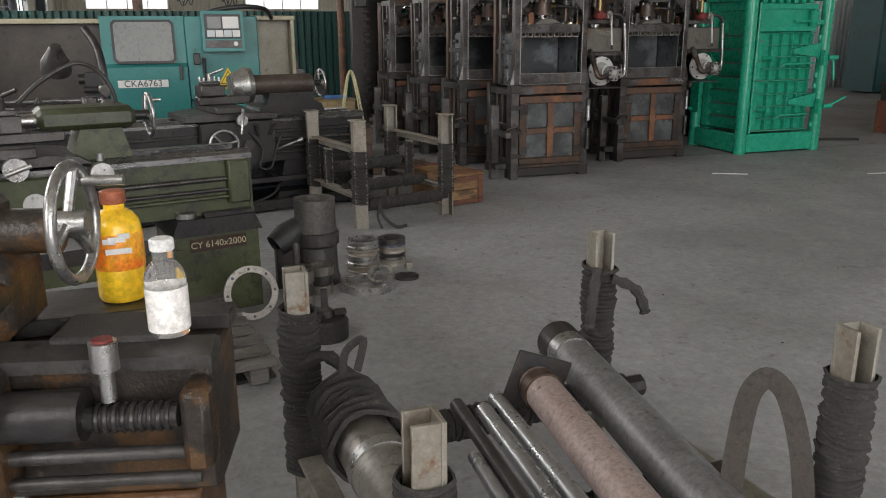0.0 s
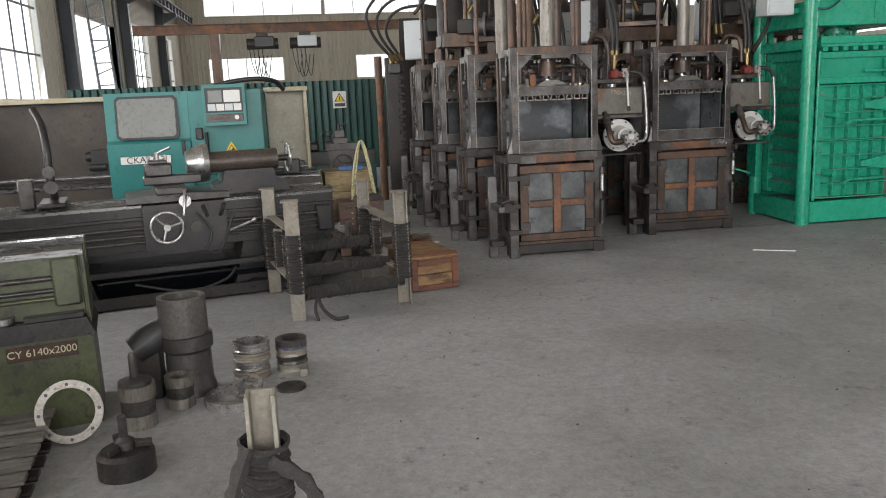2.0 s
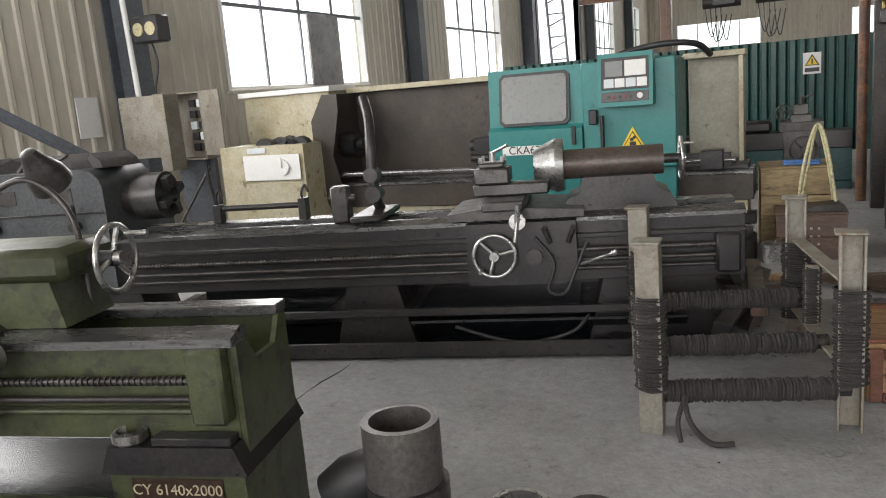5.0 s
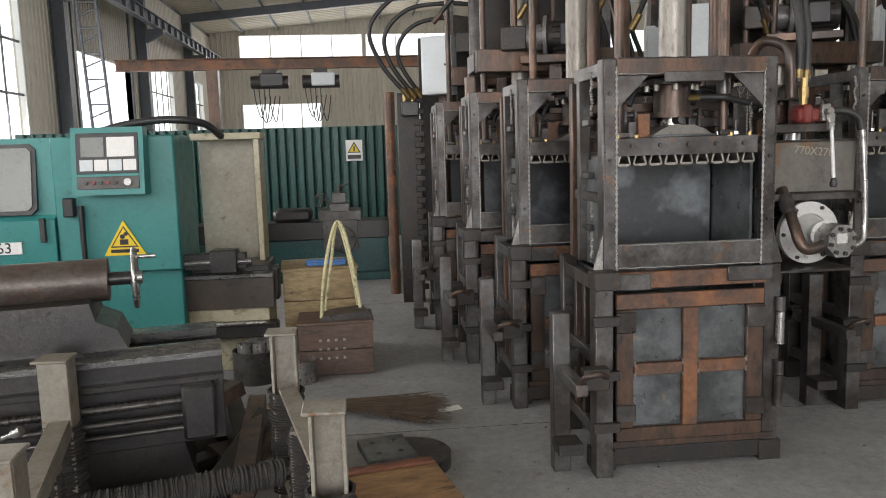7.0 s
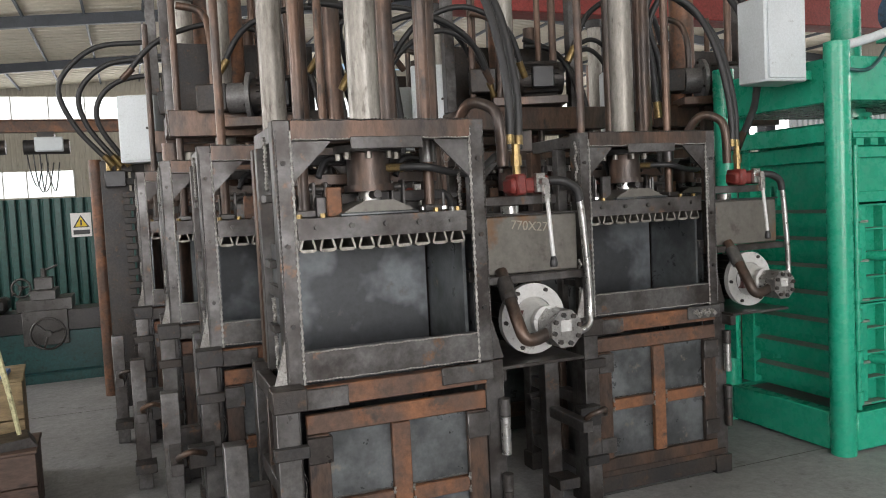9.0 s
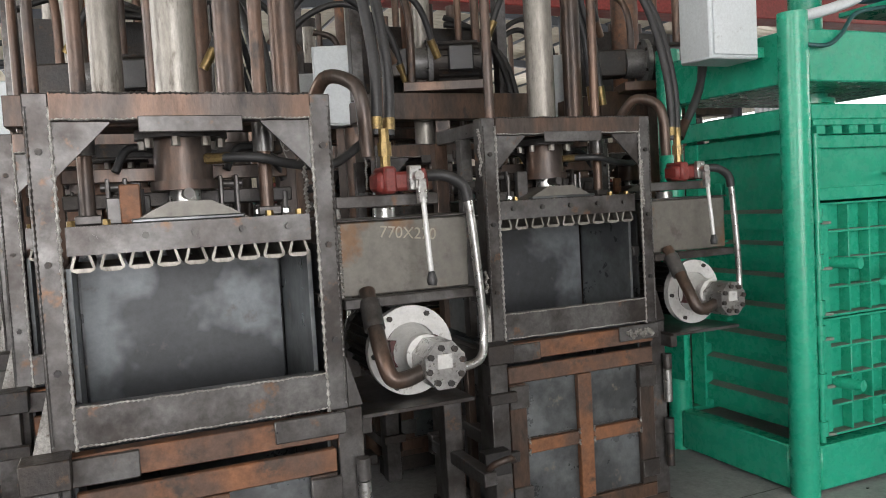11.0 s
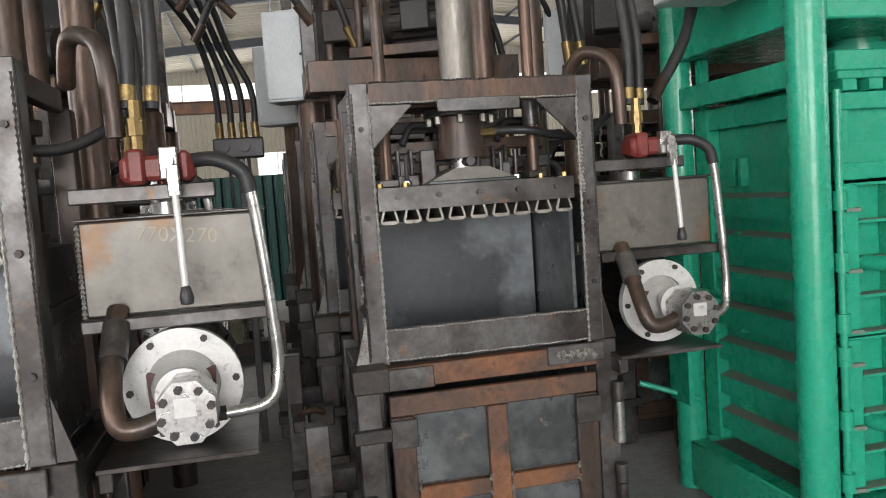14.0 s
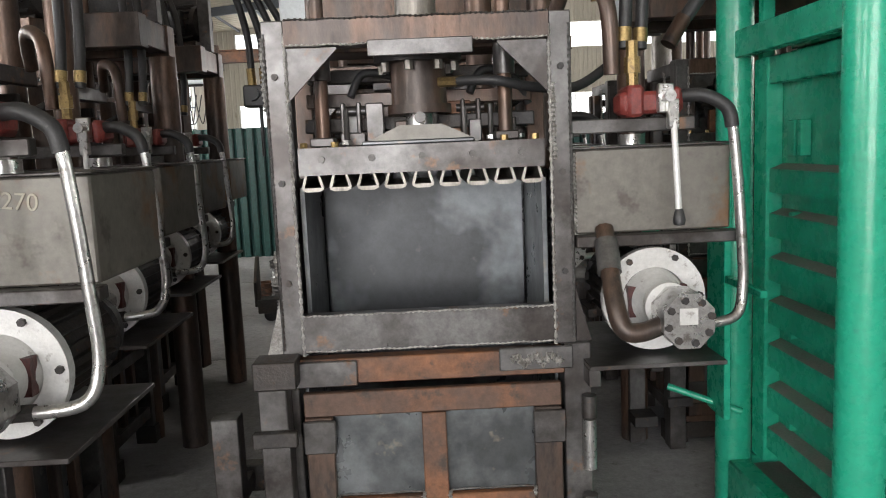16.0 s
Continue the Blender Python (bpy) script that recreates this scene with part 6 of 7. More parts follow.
solid("lifting_strap", Geo().tube([(2.12, 10.36, .44), (2.16, 10.4, .8), (2.24, 10.44, 1.12), (2.3, 10.44, 1.14), (2.36, 10.42, .9), (2.42, 10.4, .5)], .014, n=6).tube([(2.14, 10.5, .44), (2.2, 10.48, .8), (2.27, 10.46, 1.15), (2.35, 10.46, .85), (2.4, 10.5, .5)], .012, n=6), surface("yellowed_strap", (.5, .47, .28), (.4, .36, .2), (.2, .17, .1), .8), "pale yellow lifting strap standing over the chest", "strap")


def collar(m, r, h, wall, label, material, name="steel_collar", grooves=0, group="steel collars"):
    prof = [(r - wall, 0), (r, 0)]
    for k in range(grooves):
        z = h * (k + .5) / grooves
        prof += [(r, z - .02), (r * .94, z - .012), (r * .94, z + .004), (r, z + .012)]
    prof += [(r, h), (r - wall, h), (r - wall, 0)]
    return solid(name, Geo().lathe(prof, smooth=False, n=36), material, label, "machined part", group, m=m)


collar(pose(1.62, 10.3, 0), .17, .24, .015, "dark round drum of turned steel rings", GREYIRON, "steel_drum")
collar(pose(1.95, 10.2, 0), .13, .17, .025, "short turned steel collar on the floor", CHROME)
for x, y in ((1.55, 10.25), (1.66, 10.24), (1.6, 10.36), (1.7, 10.34)):
    collar(pose(x, y, .16), .055, .14, .01, "small bright turned steel ring in the drum", CHROME, "steel_ring", 0, "small bright rings")
    solid("ring_support", bar((x, y, 0), (x, y, .16), .05), GREYIRON, "dark turned steel slug under a ring", "machined part", "ring slugs")
bro = Geo()
rng = random.Random(3)
for i in range(260):
    a, b = rng.uniform(-.5, .5), rng.uniform(-1, 1)
    p0 = Vector((2.25 + a * .1, 9.4 + a * .06, .05 + rng.random() * .04))
    p1 = Vector((2.75 + rng.random() * .22, 9.2 + b * .17, .02 + rng.random() * .12))
    bro.cyl(p0, p1, .003, .0015, n=4, caps=False)
bh = thing("twig_broom", pose(0, 0, 0), "dry twig broom lying on the concrete floor", "broom")
tagged(part("brush_head", bro, DRY, bh), kind="stuff")
hd = Geo()
for i in range(18):
    a = 2 * math.pi * i / 18
    hd.tube([(1.5, 9.38 + .03 * math.cos(a), .05 + .03 * math.sin(a)), (1.9, 9.42 + .025 * math.cos(a), .05 + .025 * math.sin(a)), (2.3, 9.4 + .04 * math.cos(a), .06 + .035 * math.sin(a))], .006, n=5)
part("broom_handle", hd, surface("bamboo_twig", (.24, .15, .08), (.18, .1, .06), (.1, .06, .04), .7, 0, 6, 30), bh)
solid("paper_scrap", Geo().at(pose(2.98, 9.35, .004, 8, 0, 20)).box(-.08, .08, -.03, .03, 0, .006), SIGNW, "pale paper scrap on the floor", "scrap")
sp = thing("steel_disc", pose(2.66, 8.5, 0), "grey steel disc with a drilled block on it", "steel piece")
part("disc", Geo().cyl((0, 0, 0), (0, 0, .07), .23, n=32), GREYIRON, sp)
blk = part("drilled_block", Geo().at(pose(-.12, -.02, .071, 0, 0, 12)).box(-.13, .13, -.16, .16, 0, .05, b=.006), PLATE, sp)
for dx, dy in ((-.06, -.08), (.06, -.08), (-.06, .08), (.06, .08)):
    part("hole", Geo().at(pose(-.12, -.02, .121, 0, 0, 12)).cyl((dx, dy, 0), (dx, dy, .002), .015, n=12), BLACK, blk)
rng = random.Random(5)
for i in range(16):
    L = .3 + rng.random() * .35
    solid("scrap_bar", Geo().at(pose(1.55 + rng.uniform(-.3, .35), 8.35 + rng.uniform(-.3, .35), .05 + i * .02, rng.uniform(-12, 25), rng.uniform(-15, 15), rng.uniform(40, 110))).box(-L, L, -.05, .05, -.04, .04), OILY if i % 3 else BROWN, "oily black offcut bar in a heap", "scrap bar", "heap of offcuts")

# ---- wrapped pipe stands ----


def channel(x, y, z0, z1, s=.05, turn=0):
    g = Geo().at(pose(x, y, 0, 0, 0, turn))
    g.box(-s, s, -s * .9, -s * .9 + .012, z0, z1, b=.002).box(-s, -s + .012, -s * .9 + .012, s * .9, z0, z1, b=.002).box(s - .012, s, -s * .9 + .012, s * .9, z0, z1, b=.002)
    return g


def wrap(p0, p1, r, turns, seed=0):
    """Rag wound round a bar in overlapping turns."""
    p0, p1 = Vector(p0), Vector(p1)
    d = (p1 - p0)
    w = d.normalized()
    u = w.orthogonal().normalized()
    t = w.cross(u)
    rng = random.Random(seed)
    n, g, rings = 14, Geo(), []
    for k in range(turns):
        a, b = p0 + d * (k / turns), p0 + d * ((k + 1) / turns)
        tilt = rng.uniform(-.012, .012)
        r0 = r * rng.uniform(.94, 1.1)
        for s, f in ((.02, .86), (.25, 1.0), (.7, 1.04), (.96, .93)):
            c = a.lerp(b, s)
            rings.append([c + (u * math.cos(2 * math.pi * i / n) + t * math.sin(2 * math.pi * i / n)) * (r0 * f * (1 + .04 * math.sin(i * 2.3 + k))) + w * tilt * math.sin(2 * math.pi * i / n) for i in range(n)])
    g.add([q for ring in rings for q in ring], [(j * n + i, j * n + (i + 1) % n, (j + 1) * n + (i + 1) % n, (j + 1) * n + i) for j in range(len(rings) - 1) for i in range(n)], True)
    return g


def pipe_stand(m, corners, h, label, open_top=False):
    t = thing("pipe_stand", m, label, "stand", "wrapped pipe stands")
    (ax, ay), (bx, by), (cx, cy), (dx, dy) = corners      # front near pair, back pair
    for k, (x, y) in enumerate(corners):
        part("leg", channel(x, y, 0, h, .04 if open_top else .055, 180 if k % 2 else 90 if open_top else 0), BEIGE, t, "beige channel iron leg")
        part("rag_wrap", wrap((x, y, .22), (x, y, h - (.13 if open_top else .25)), .062 if open_top else .073, 34, k), CLOTH, t, "dark rag wound round the leg")
        if not open_top:
            part("leg_cap", box(x - .075, x + .06, y - .06, y + .07, h, h + .012), BEIGE, t)
    for (x0, y0), (x1, y1) in ((corners[0], corners[2]), (corners[1], corners[3])):
        a = math.atan2(y1 - y0, x1 - x0)
        L = math.hypot(x1 - x0, y1 - y0)
        for z in (.28,) if open_top else (.28, h - .24):
            part("side_bar", Geo().at(Matrix.Translation((x0, y0, z)) @ Matrix.Rotation(a, 4, "Z")).box(.06, L - .06, -.04, .04, 0, .014).box(.06, L - .06, -.04, -.028, -.06, -.001), BEIGE, t, "beige flat side bar")
        if open_top:
            continue
        xm, ym = x0 * .35 + x1 * .65, y0 * .35 + y1 * .65
        part("middle_post", channel(xm, ym, .29, h - .3, .035), BEIGE, t)
        part("rag_wrap", wrap((xm, ym, .3), (xm, ym, h - .31), .046, 26, 7), CLOTH, t)
    for (s, z) in ((0.0, .2), (.35, .3), (.75, .42)):
        p = Vector((corners[0][0] * (1 - s) + corners[2][0] * s, corners[0][1] * (1 - s) + corners[2][1] * s, z))
        q = Vector((corners[1][0] * (1 - s) + corners[3][0] * s, corners[1][1] * (1 - s) + corners[3][1] * s, z))
        part("cross_bar", bar(p, q, .04, n=8), DARK, t)
        part("rag_wrap", wrap(p.lerp(q, .07), p.lerp(q, .93), .052, 60, int(s * 10)), CLOTH, t, "dark rag wound round the bar")
    return t


s2 = pipe_stand(pose(0, 0, 0), [(1.47, 6.53), (2.33, 6.75), (1.25, 7.54), (2.1, 7.8)], .93, "beige channel iron stand with bars wound in dark rag")
part("loose_rag", sweep([(1.62, 6.5, .2), (1.66, 6.42, .1), (1.75, 6.4, .02), (1.85, 6.42, .02)], .014, n=6), CLOTH, s2)
part("loose_rag", sweep([(1.63, 6.5, .2), (1.6, 6.44, .1), (1.62, 6.38, .02)], .012, n=6), CLOTH, s2)
s1 = pipe_stand(pose(0, 0, 0), [(.41, 1.33), (1.6, 1.42), (.32, 2.41), (1.48, 2.5)], .93, "channel iron stand loaded with pipes, legs wound in rag", True)
for pts in ([(1.5, 2.44, .76), (1.58, 2.4, .72), (1.62, 2.39, .63)], [(1.44, 2.45, .8), (1.4, 2.4, .7), (1.39, 2.4, .6)], [(.32, 2.36, .62), (.4, 2.3, .66), (.48, 2.2, .55), (.5, 2.15, .4)]):
    part("loose_rag", sweep(pts, .02, n=6, wob=.2), CLOTH, s1)


def lying_pipe(name, p0, p1, r, material, label, inner=0.0, bands=()):
    t = thing(name, pose(0, 0, 0), label, "pipe")
    p0, p1 = Vector(p0), Vector(p1)
    d = (p1 - p0).normalized()
    part("tube", bar(p0, p1, r, n=28, inner=inner or r * .85), material, t)
    for a, b, k, mt in bands:
        part("band", bar(p0 + d * a, p0 + d * b, r * k, n=28, inner=r * .9), mt, t)
    return t


lying_pipe("steel_pipe", (1.27, 2.42, .55), (1.03, .5, .55), .074, PIPEGREY, "large grey steel cylinder tube with a bright collar", bands=((.0, .1, 1.06, DARK), (.1, .17, 1.04, CHROME)))
pk = lying_pipe("spotted_pipe", (1.03, 2.1, .56), (.86, .4, .56), .06, PIPEPINK, "pinkish primed pipe with dark oil spots and square flange", bands=((.03, .08, 1.1, BROWN),))
part("square_flange", Geo().at(look((1.03, 2.1, .56), (.86, .4, .56), 20)).box(-.095, .095, -.095, .095, -.006, .006), DARK, pk, "rusty square flange")
for k, (x, r) in enumerate(((.66, .022), (.725, .026), (.79, .026), (.6, .02))):
    solid("steel_rod", bar((x + .09, 2.08 - .06 * (k % 2) - (.25 if k > 2 else 0), .54), (x + .02, .4, .54), r, n=20), ROD if k else GREYIRON, "bright ground steel rod lying on the stand", "rod", "bright steel rods")
lp = lying_pipe("wrapped_cylinder", (.4, 2.12, .58), (.5, .5, .56), .085, TUBE, "bare steel cylinder with its end wound in dark cord", bands=((.36, .4, 1.05, CHROME),))
part("cord_wrap", wrap((.4, 2.13, .58), (.42, 1.84, .577), .108, 12, 3), CLOTH, lp, "dark cord wound round the end")
part("cord_end", sweep([(.4, 2.1, .68), (.42, 2.14, .74), (.47, 2.12, .78), (.44, 2.08, .7)], .012, n=6), CLOTH, lp)
sb = thing("webbing_sling", pose(0, 0, 0), "grey-brown webbing sling looped over the pipes", "sling")
path = [(1.14, 1.3, .56), (1.22, 1.38, .66), (1.3, 1.45, .755), (1.355, 1.475, .79), (1.395, 1.475, .79), (1.43, 1.45, .74), (1.445, 1.4, .6), (1.44, 1.35, .4)]
ends = [Vector(p) for p in path]
line = []
for k in range(len(ends) - 1):
    a, b, c, d = ends[max(k - 1, 0)], ends[k], ends[k + 1], ends[min(k + 2, len(ends) - 1)]
    for q in range(5):
        u = q / 5
        line.append(.5 * ((2 * b) + (c - a) * u + (2 * a - 5 * b + 4 * c - d) * u * u + (3 * b - a - 3 * c + d) * u ** 3))
line.append(ends[-1])
ring = []
for k, p in enumerate(line):
    d = (line[min(k + 1, len(line) - 1)] - line[max(k - 1, 0)]).normalized()
    across = d.cross(Vector((.62, .72, -.3))).normalized() * .027
    out = across.cross(d).normalized() * .004
    ring += [p + across + out, p - across + out, p - across - out, p + across - out]
g = Geo()
n = len(line)
g.add(ring, [(4 * k + e, 4 * k + (e + 1) % 4, 4 * k + 4 + (e + 1) % 4, 4 * k + 4 + e) for k in range(n - 1) for e in range(4)] + [(3, 2, 1, 0), (4 * n - 4, 4 * n - 3, 4 * n - 2, 4 * n - 1)])
part("strap", g, surface("webbing", (.05, .043, .036), (.036, .031, .027), (.03, .027, .024), .9, 0, 8, 40, worn=.2), sb)

# ---- brown lathe in the foreground ----
bl = thing("brown_lathe", pose(0, 0, 0), "greasy brown small lathe with chipped paint and a tailstock wheel", "lathe")
CHIP = surface("chipped_brown", (.04, .033, .028), (.11, .062, .03), (.2, .16, .12), .36, .3, 6, 14, .9, .12, .25, edge=(.5, .56))
N_ = lambda n, g, m=CHIP, l="": part(n, g, m, bl, l)
T = pose(.04, 1.66, 0, 0, 0, -14)
G_ = lambda: Geo().at(T)
N_("bed_way", G_().prism([(-.05, .97), (.06, .97), (.06, 1.0), (.02, 1.02), (-.05, 1.0)], "x", -1.5, 0), GREYIRON, "dark greasy way")
N_("rear_way", G_().box(-1.5, 0, .18, .27, .97, 1.01), GREYIRON)
N_("bed", G_().box(-1.5, -.01, -.02, .25, .66, .968, b=.01))
N_("end_block", G_().box(-.06, .0, -.12, -.021, .76, .95, b=.015), CHIP, "chipped brown end bracket")
N_("leadscrew", Geo().at(T).cyl((-.5, -.08, .88), (-.07, -.08, .88), .026), OILY)
for k in range(9):
    N_("thread", G_().torus((-.09 - k * .018, -.08, .88), (1, 0, 0), .027, .006, 18, 6), OILY)
N_("screw_housing", G_().cyl((-.6, -.08, .89), (-.26, -.08, .89), .055), OILY)
N_("feed_rod", G_().cyl((-.9, -.09, .8), (-.03, -.09, .8), .016), GREYIRON)
N_("switch_rod", G_().cyl((-.9, -.1, .745), (-.03, -.1, .745), .014), GREYIRON)
N_("lever_knob", G_().cyl((-.2, -.1, .93), (-.2, -.1, 1.0), .016).cyl((-.2, -.1, 1.0), (-.2, -.1, 1.06), .028), CHROME, "chrome lever with a red cap")
N_("knob_cap", G_().cyl((-.2, -.1, 1.061), (-.2, -.1, 1.066), .02), REDP)
N_("apron", G_().box(-.95, -.42, -.15, -.021, .7, 1.0, b=.02))
N_("notice_plate", G_().box(-.5, -.41, -.156, -.151, .88, .98), SIGNW)
N_("pedestal", G_().box(-.45, -.06, -.02, .25, .0, .655, b=.01), surface("brown_varnish", (.1, .05, .022), (.06, .033, .02), (.05, .035, .025), .35, 0, 3, 12, .7, .15, .08))
N_("tailstock", G_().box(-.75, -.42, .0, .22, 1.012, 1.2, b=.03).cyl((-.8, .12, 1.24), (-.34, .12, 1.24), .05).box(-.72, -.46, .03, .2, 1.2, 1.33, b=.03))
handwheel(bl, T @ Vector((-.3, .1, 1.26)), (1, -.25, .0), .125, CHROME, .013)
N_("saddle", G_().box(-1.0, -.5, -.1, .26, 1.012, 1.09, b=.015), CHIP)
N_("slide", G_().box(-.75, -.42, -.14, .1, 1.09, 1.16, b=.02), CHIP)
N_("oil_rag", G_().box(-.35, -.12, .0, .16, 1.012, 1.03, b=.008), CLOTH)


def bottle(m, h, r, body, label_mat, cap, label, shoulder, neck, band):
    t = thing("bottle", m, label, "bottle")
    part("bottle_body", Geo().lathe([(0, 0), (r * .92, 0), (r, h * .04), (r, h * .3), (r * .95, h * .36), (r, h * .42), (r, h * shoulder), (r * .93, h * (shoulder + .06)), (r * .72, h * (shoulder + .13)), (r * neck, h * (shoulder + .17)), (r * neck, h * .93), (0, h * .93)], n=32), body, t)
    part("bottle_label", Geo().lathe([(r * 1.02, h * band[0]), (r * 1.03, h * (band[0] + .01)), (r * 1.03, h * band[1]), (r * 1.02, h * (band[1] + .01))], n=32), label_mat, t)
    part("bottle_cap", Geo().lathe([(r * (neck + .06), h * .88), (r * (neck + .09), h * .89), (r * (neck + .09), h * .985), (r * neck, h), (0, h)], n=24), cap, t)
    return t


def clear(name, color, rough=.06):
    m = bpy.data.materials.new(name)
    m.use_nodes = True
    b = m.node_tree.nodes["Principled BSDF"]
    b.inputs["Base Color"].default_value = (*color, 1)
    b.inputs["Roughness"].default_value, b.inputs["Transmission Weight"].default_value, b.inputs["IOR"].default_value = rough, .9, 1.2
    return m


ORANGE = surface("orange_drink", (.85, .55, .03), (.82, .45, .02), (.8, .3, .02), .2, 0, 5, 9, .6, .1, .02)
LABEL2 = surface("orange_label", (.82, .2, .02), (.85, .42, .03), (.7, .1, .02), .35, 0, 12, 20, .9, .15, .02)
LABEL3 = surface("pale_label", (.8, .78, .74), (.75, .73, .7), (.75, .3, .1), .35, 0, 6, 16, .4, .05, .02)
juice = bottle(pose(-.16, 2.04, 1.015), .275, .059, ORANGE, LABEL2, surface("orange_cap", (.3, .09, .045), (.27, .08, .04), (.2, .07, .04), .5), "orange juice bottle with a printed label on the lathe", .66, .42, (.3, .62))
for a, z, w in ((-14, .158, .016), (2, .163, .02), (18, .17, .014), (4, .134, .03)):
    part("label_print", Geo().at(pose(0, 0, z, 0, 0, a)).box(-w, w, -.0635, -.0612, -.007, .007, b=.001), SIGNW, juice, "white print on the label")
solid("bottle_shelf", box(-.4, -.08, 1.93, 2.16, .97, 1.012), GREYIRON, "dark steel shelf plate behind the lathe", "shelf")
solid("shelf_post", box(-.3, -.2, 2.0, 2.1, 0, .969), GREYIRON, "dark steel post under the shelf plate", "post")
bottle(pose(-.05, 1.72, 1.022), .215, .044, clear("clear_plastic", (.95, .95, .93)), LABEL3, surface("white_cap", (.75, .75, .73), (.7, .7, .68), (.5, .5, .48), .4), "clear plastic water bottle with a pale label", .6, .5, (.06, .5))

# ---- turned parts round the green lathe ----
solid("steel_cylinder", Geo().lathe([(0, 0), (.15, 0), (.145, .04), (.135, .08), (.13, .26), (.148, .28), (.148, .36), (.12, .362), (0, .362)], n=36), GREYIRON, "large dark cast steel cylinder standing on the floor", "machined part", m=pose(.85, 5.15, 0))
collar(pose(.84, 5.15, .363), .138, .225, .028, "dark brown steel sleeve standing on a cylinder", surface("dark_brown_sleeve", (.09, .085, .08), (.12, .11, .1), (.2, .18, .16), .45, .4, 4, 14, .6, .1), "steel_sleeve", 0)
for k in range(4):
    collar(pose(1.19 + .004 * k, 5.32, .058 * k), .116 - .004 * (k % 2), .055, .022, "grooved turned steel ring in a stack", CHROME if k % 2 else BEIGE, "turned_ring", 1, "stacked turned rings")
for k in range(3):
    collar(pose(1.44, 5.4 + .003 * k, .048 * k), .1, .045, .022, "turned steel ring in a short stack", GREYIRON if k == 1 else BEIGE, "turned_ring", 1, "stacked turned rings")
collar(pose(1.44, 5.4, .144), .1, .016, .03, "thin ring with a blue seal", surface("blue_seal", (.045, .055, .12), (.04, .045, .09), (.12, .12, .12), .4), "seal_ring", 0)
collar(pose(1.44, 5.4, .16), .1, .04, .04, "dark ring on top of a short stack", GREYIRON, "dark_ring", 0)
solid("steel_cube", box(1.49, 1.54, 5.2, 5.25, 0, .05), BEIGE, "small pale steel cube on the floor", "steel piece")
collar(pose(1.13, 4.88, 0), .17, .055, .035, "wide flat turned steel ring on the floor", CHROME, "flat_ring", 0)
collar(pose(1.21, 4.85, .085, 22, -14, 0), .085, .028, .02, "small bright ring resting on a wider ring", CHROME, "small_ring", 0)
solid("steel_plate_disc", bar((1.44, 5.02, 0), (1.44, 5.02, .018), .085), GREYIRON, "thin grey steel disc on the floor", "steel piece")
for x, y, h, r in ((.64, 4.69, .24, .095), (.82, 4.92, .19, .082)):
    for k in range(3):
        collar(pose(x + .003 * k, y, h / 3 * k), r - .006 * (k % 2), h / 3 - .004, .025, "turned steel ring in a stack by the pedestal", TUBE if k != 1 else GREYIRON, "turned_ring", 0, "stacked turned rings")
solid("turned_spindle", Geo().lathe([(0, 0), (.085, 0), (.085, .02), (.022, .035), (.022, .15), (.017, .17), (0, .17)], n=24), GREYIRON, "steel spindle stub standing on a ring stack", "machined part", m=pose(.64, 4.69, .237))
ch = thing("lathe_chuck", pose(.7, 4.12, 0), "dark cast lathe chuck with a spindle on the floor", "chuck")
part("chuck_body", Geo().lathe([(0, 0), (.13, 0), (.13, .1), (.11, .12), (.06, .125), (0, .125)], n=28), DARK, ch)
part("spindle", Geo().lathe([(.05, .125), (.045, .16), (.02, .18), (.02, .28), (0, .28)], n=18), GREYIRON, ch)
for k in range(3):
    a = 2 * math.pi * k / 3
    part("jaw", Geo().at(pose(0, 0, .125, 0, 0, math.degrees(a))).box(.05, .12, -.02, .02, 0, .03), DARK, ch)
fr = thing("flange_ring", pose(.34, 4.55, .165, 76, 0, 10), "bright bolted flange ring leaning on the lathe pedestal", "flange")
part("ring", Geo().cyl((0, 0, -.012), (0, 0, .012), .162, n=44, inner=.122), TUBE, fr)
for k in range(8):
    a = 2 * math.pi * k / 8
    part("bolt_hole", bar((.142 * math.cos(a), .142 * math.sin(a), .0121), (.142 * math.cos(a), .142 * math.sin(a), .0135), .009, n=10), BLACK, fr)
solid("black_hood", Geo().at(pose(.64, 5.12, .34, 0, 62, 20)).lathe([(.08, -.1), (.1, 0), (.08, .12), (0, .14)], n=20), RUBBER, "black rubber hose elbow on the ring pile", "hose end")
solid("hose_block", box(.56, .7, 5.06, 5.2, 0, .28), DARK, "dark cast block under the hose end", "block")
pa = thing("wooden_pallet", pose(-.7, 4.05, 0, 0, 0, 8), "dark oil-soaked wooden pallet on the floor", "pallet")
for k in range(8):
    part("deck_board", box(-1.2, 1.0, -.62 + k * .155, -.52 + k * .155, .1, .122, b=.004), OLDWOOD, pa)
for x in (-1.1, -.1, .9):
    part("stringer", box(x - .045, x + .045, -.62, .58, .021, .099), OLDWOOD, pa)
# Bottom boards under the deck gaps, coloured near black for the shade there.
for k in range(7):
    part("base_board", box(-1.2, 1.0, -.535 + k * .155, -.435 + k * .155, 0, .02), OILY, pa)

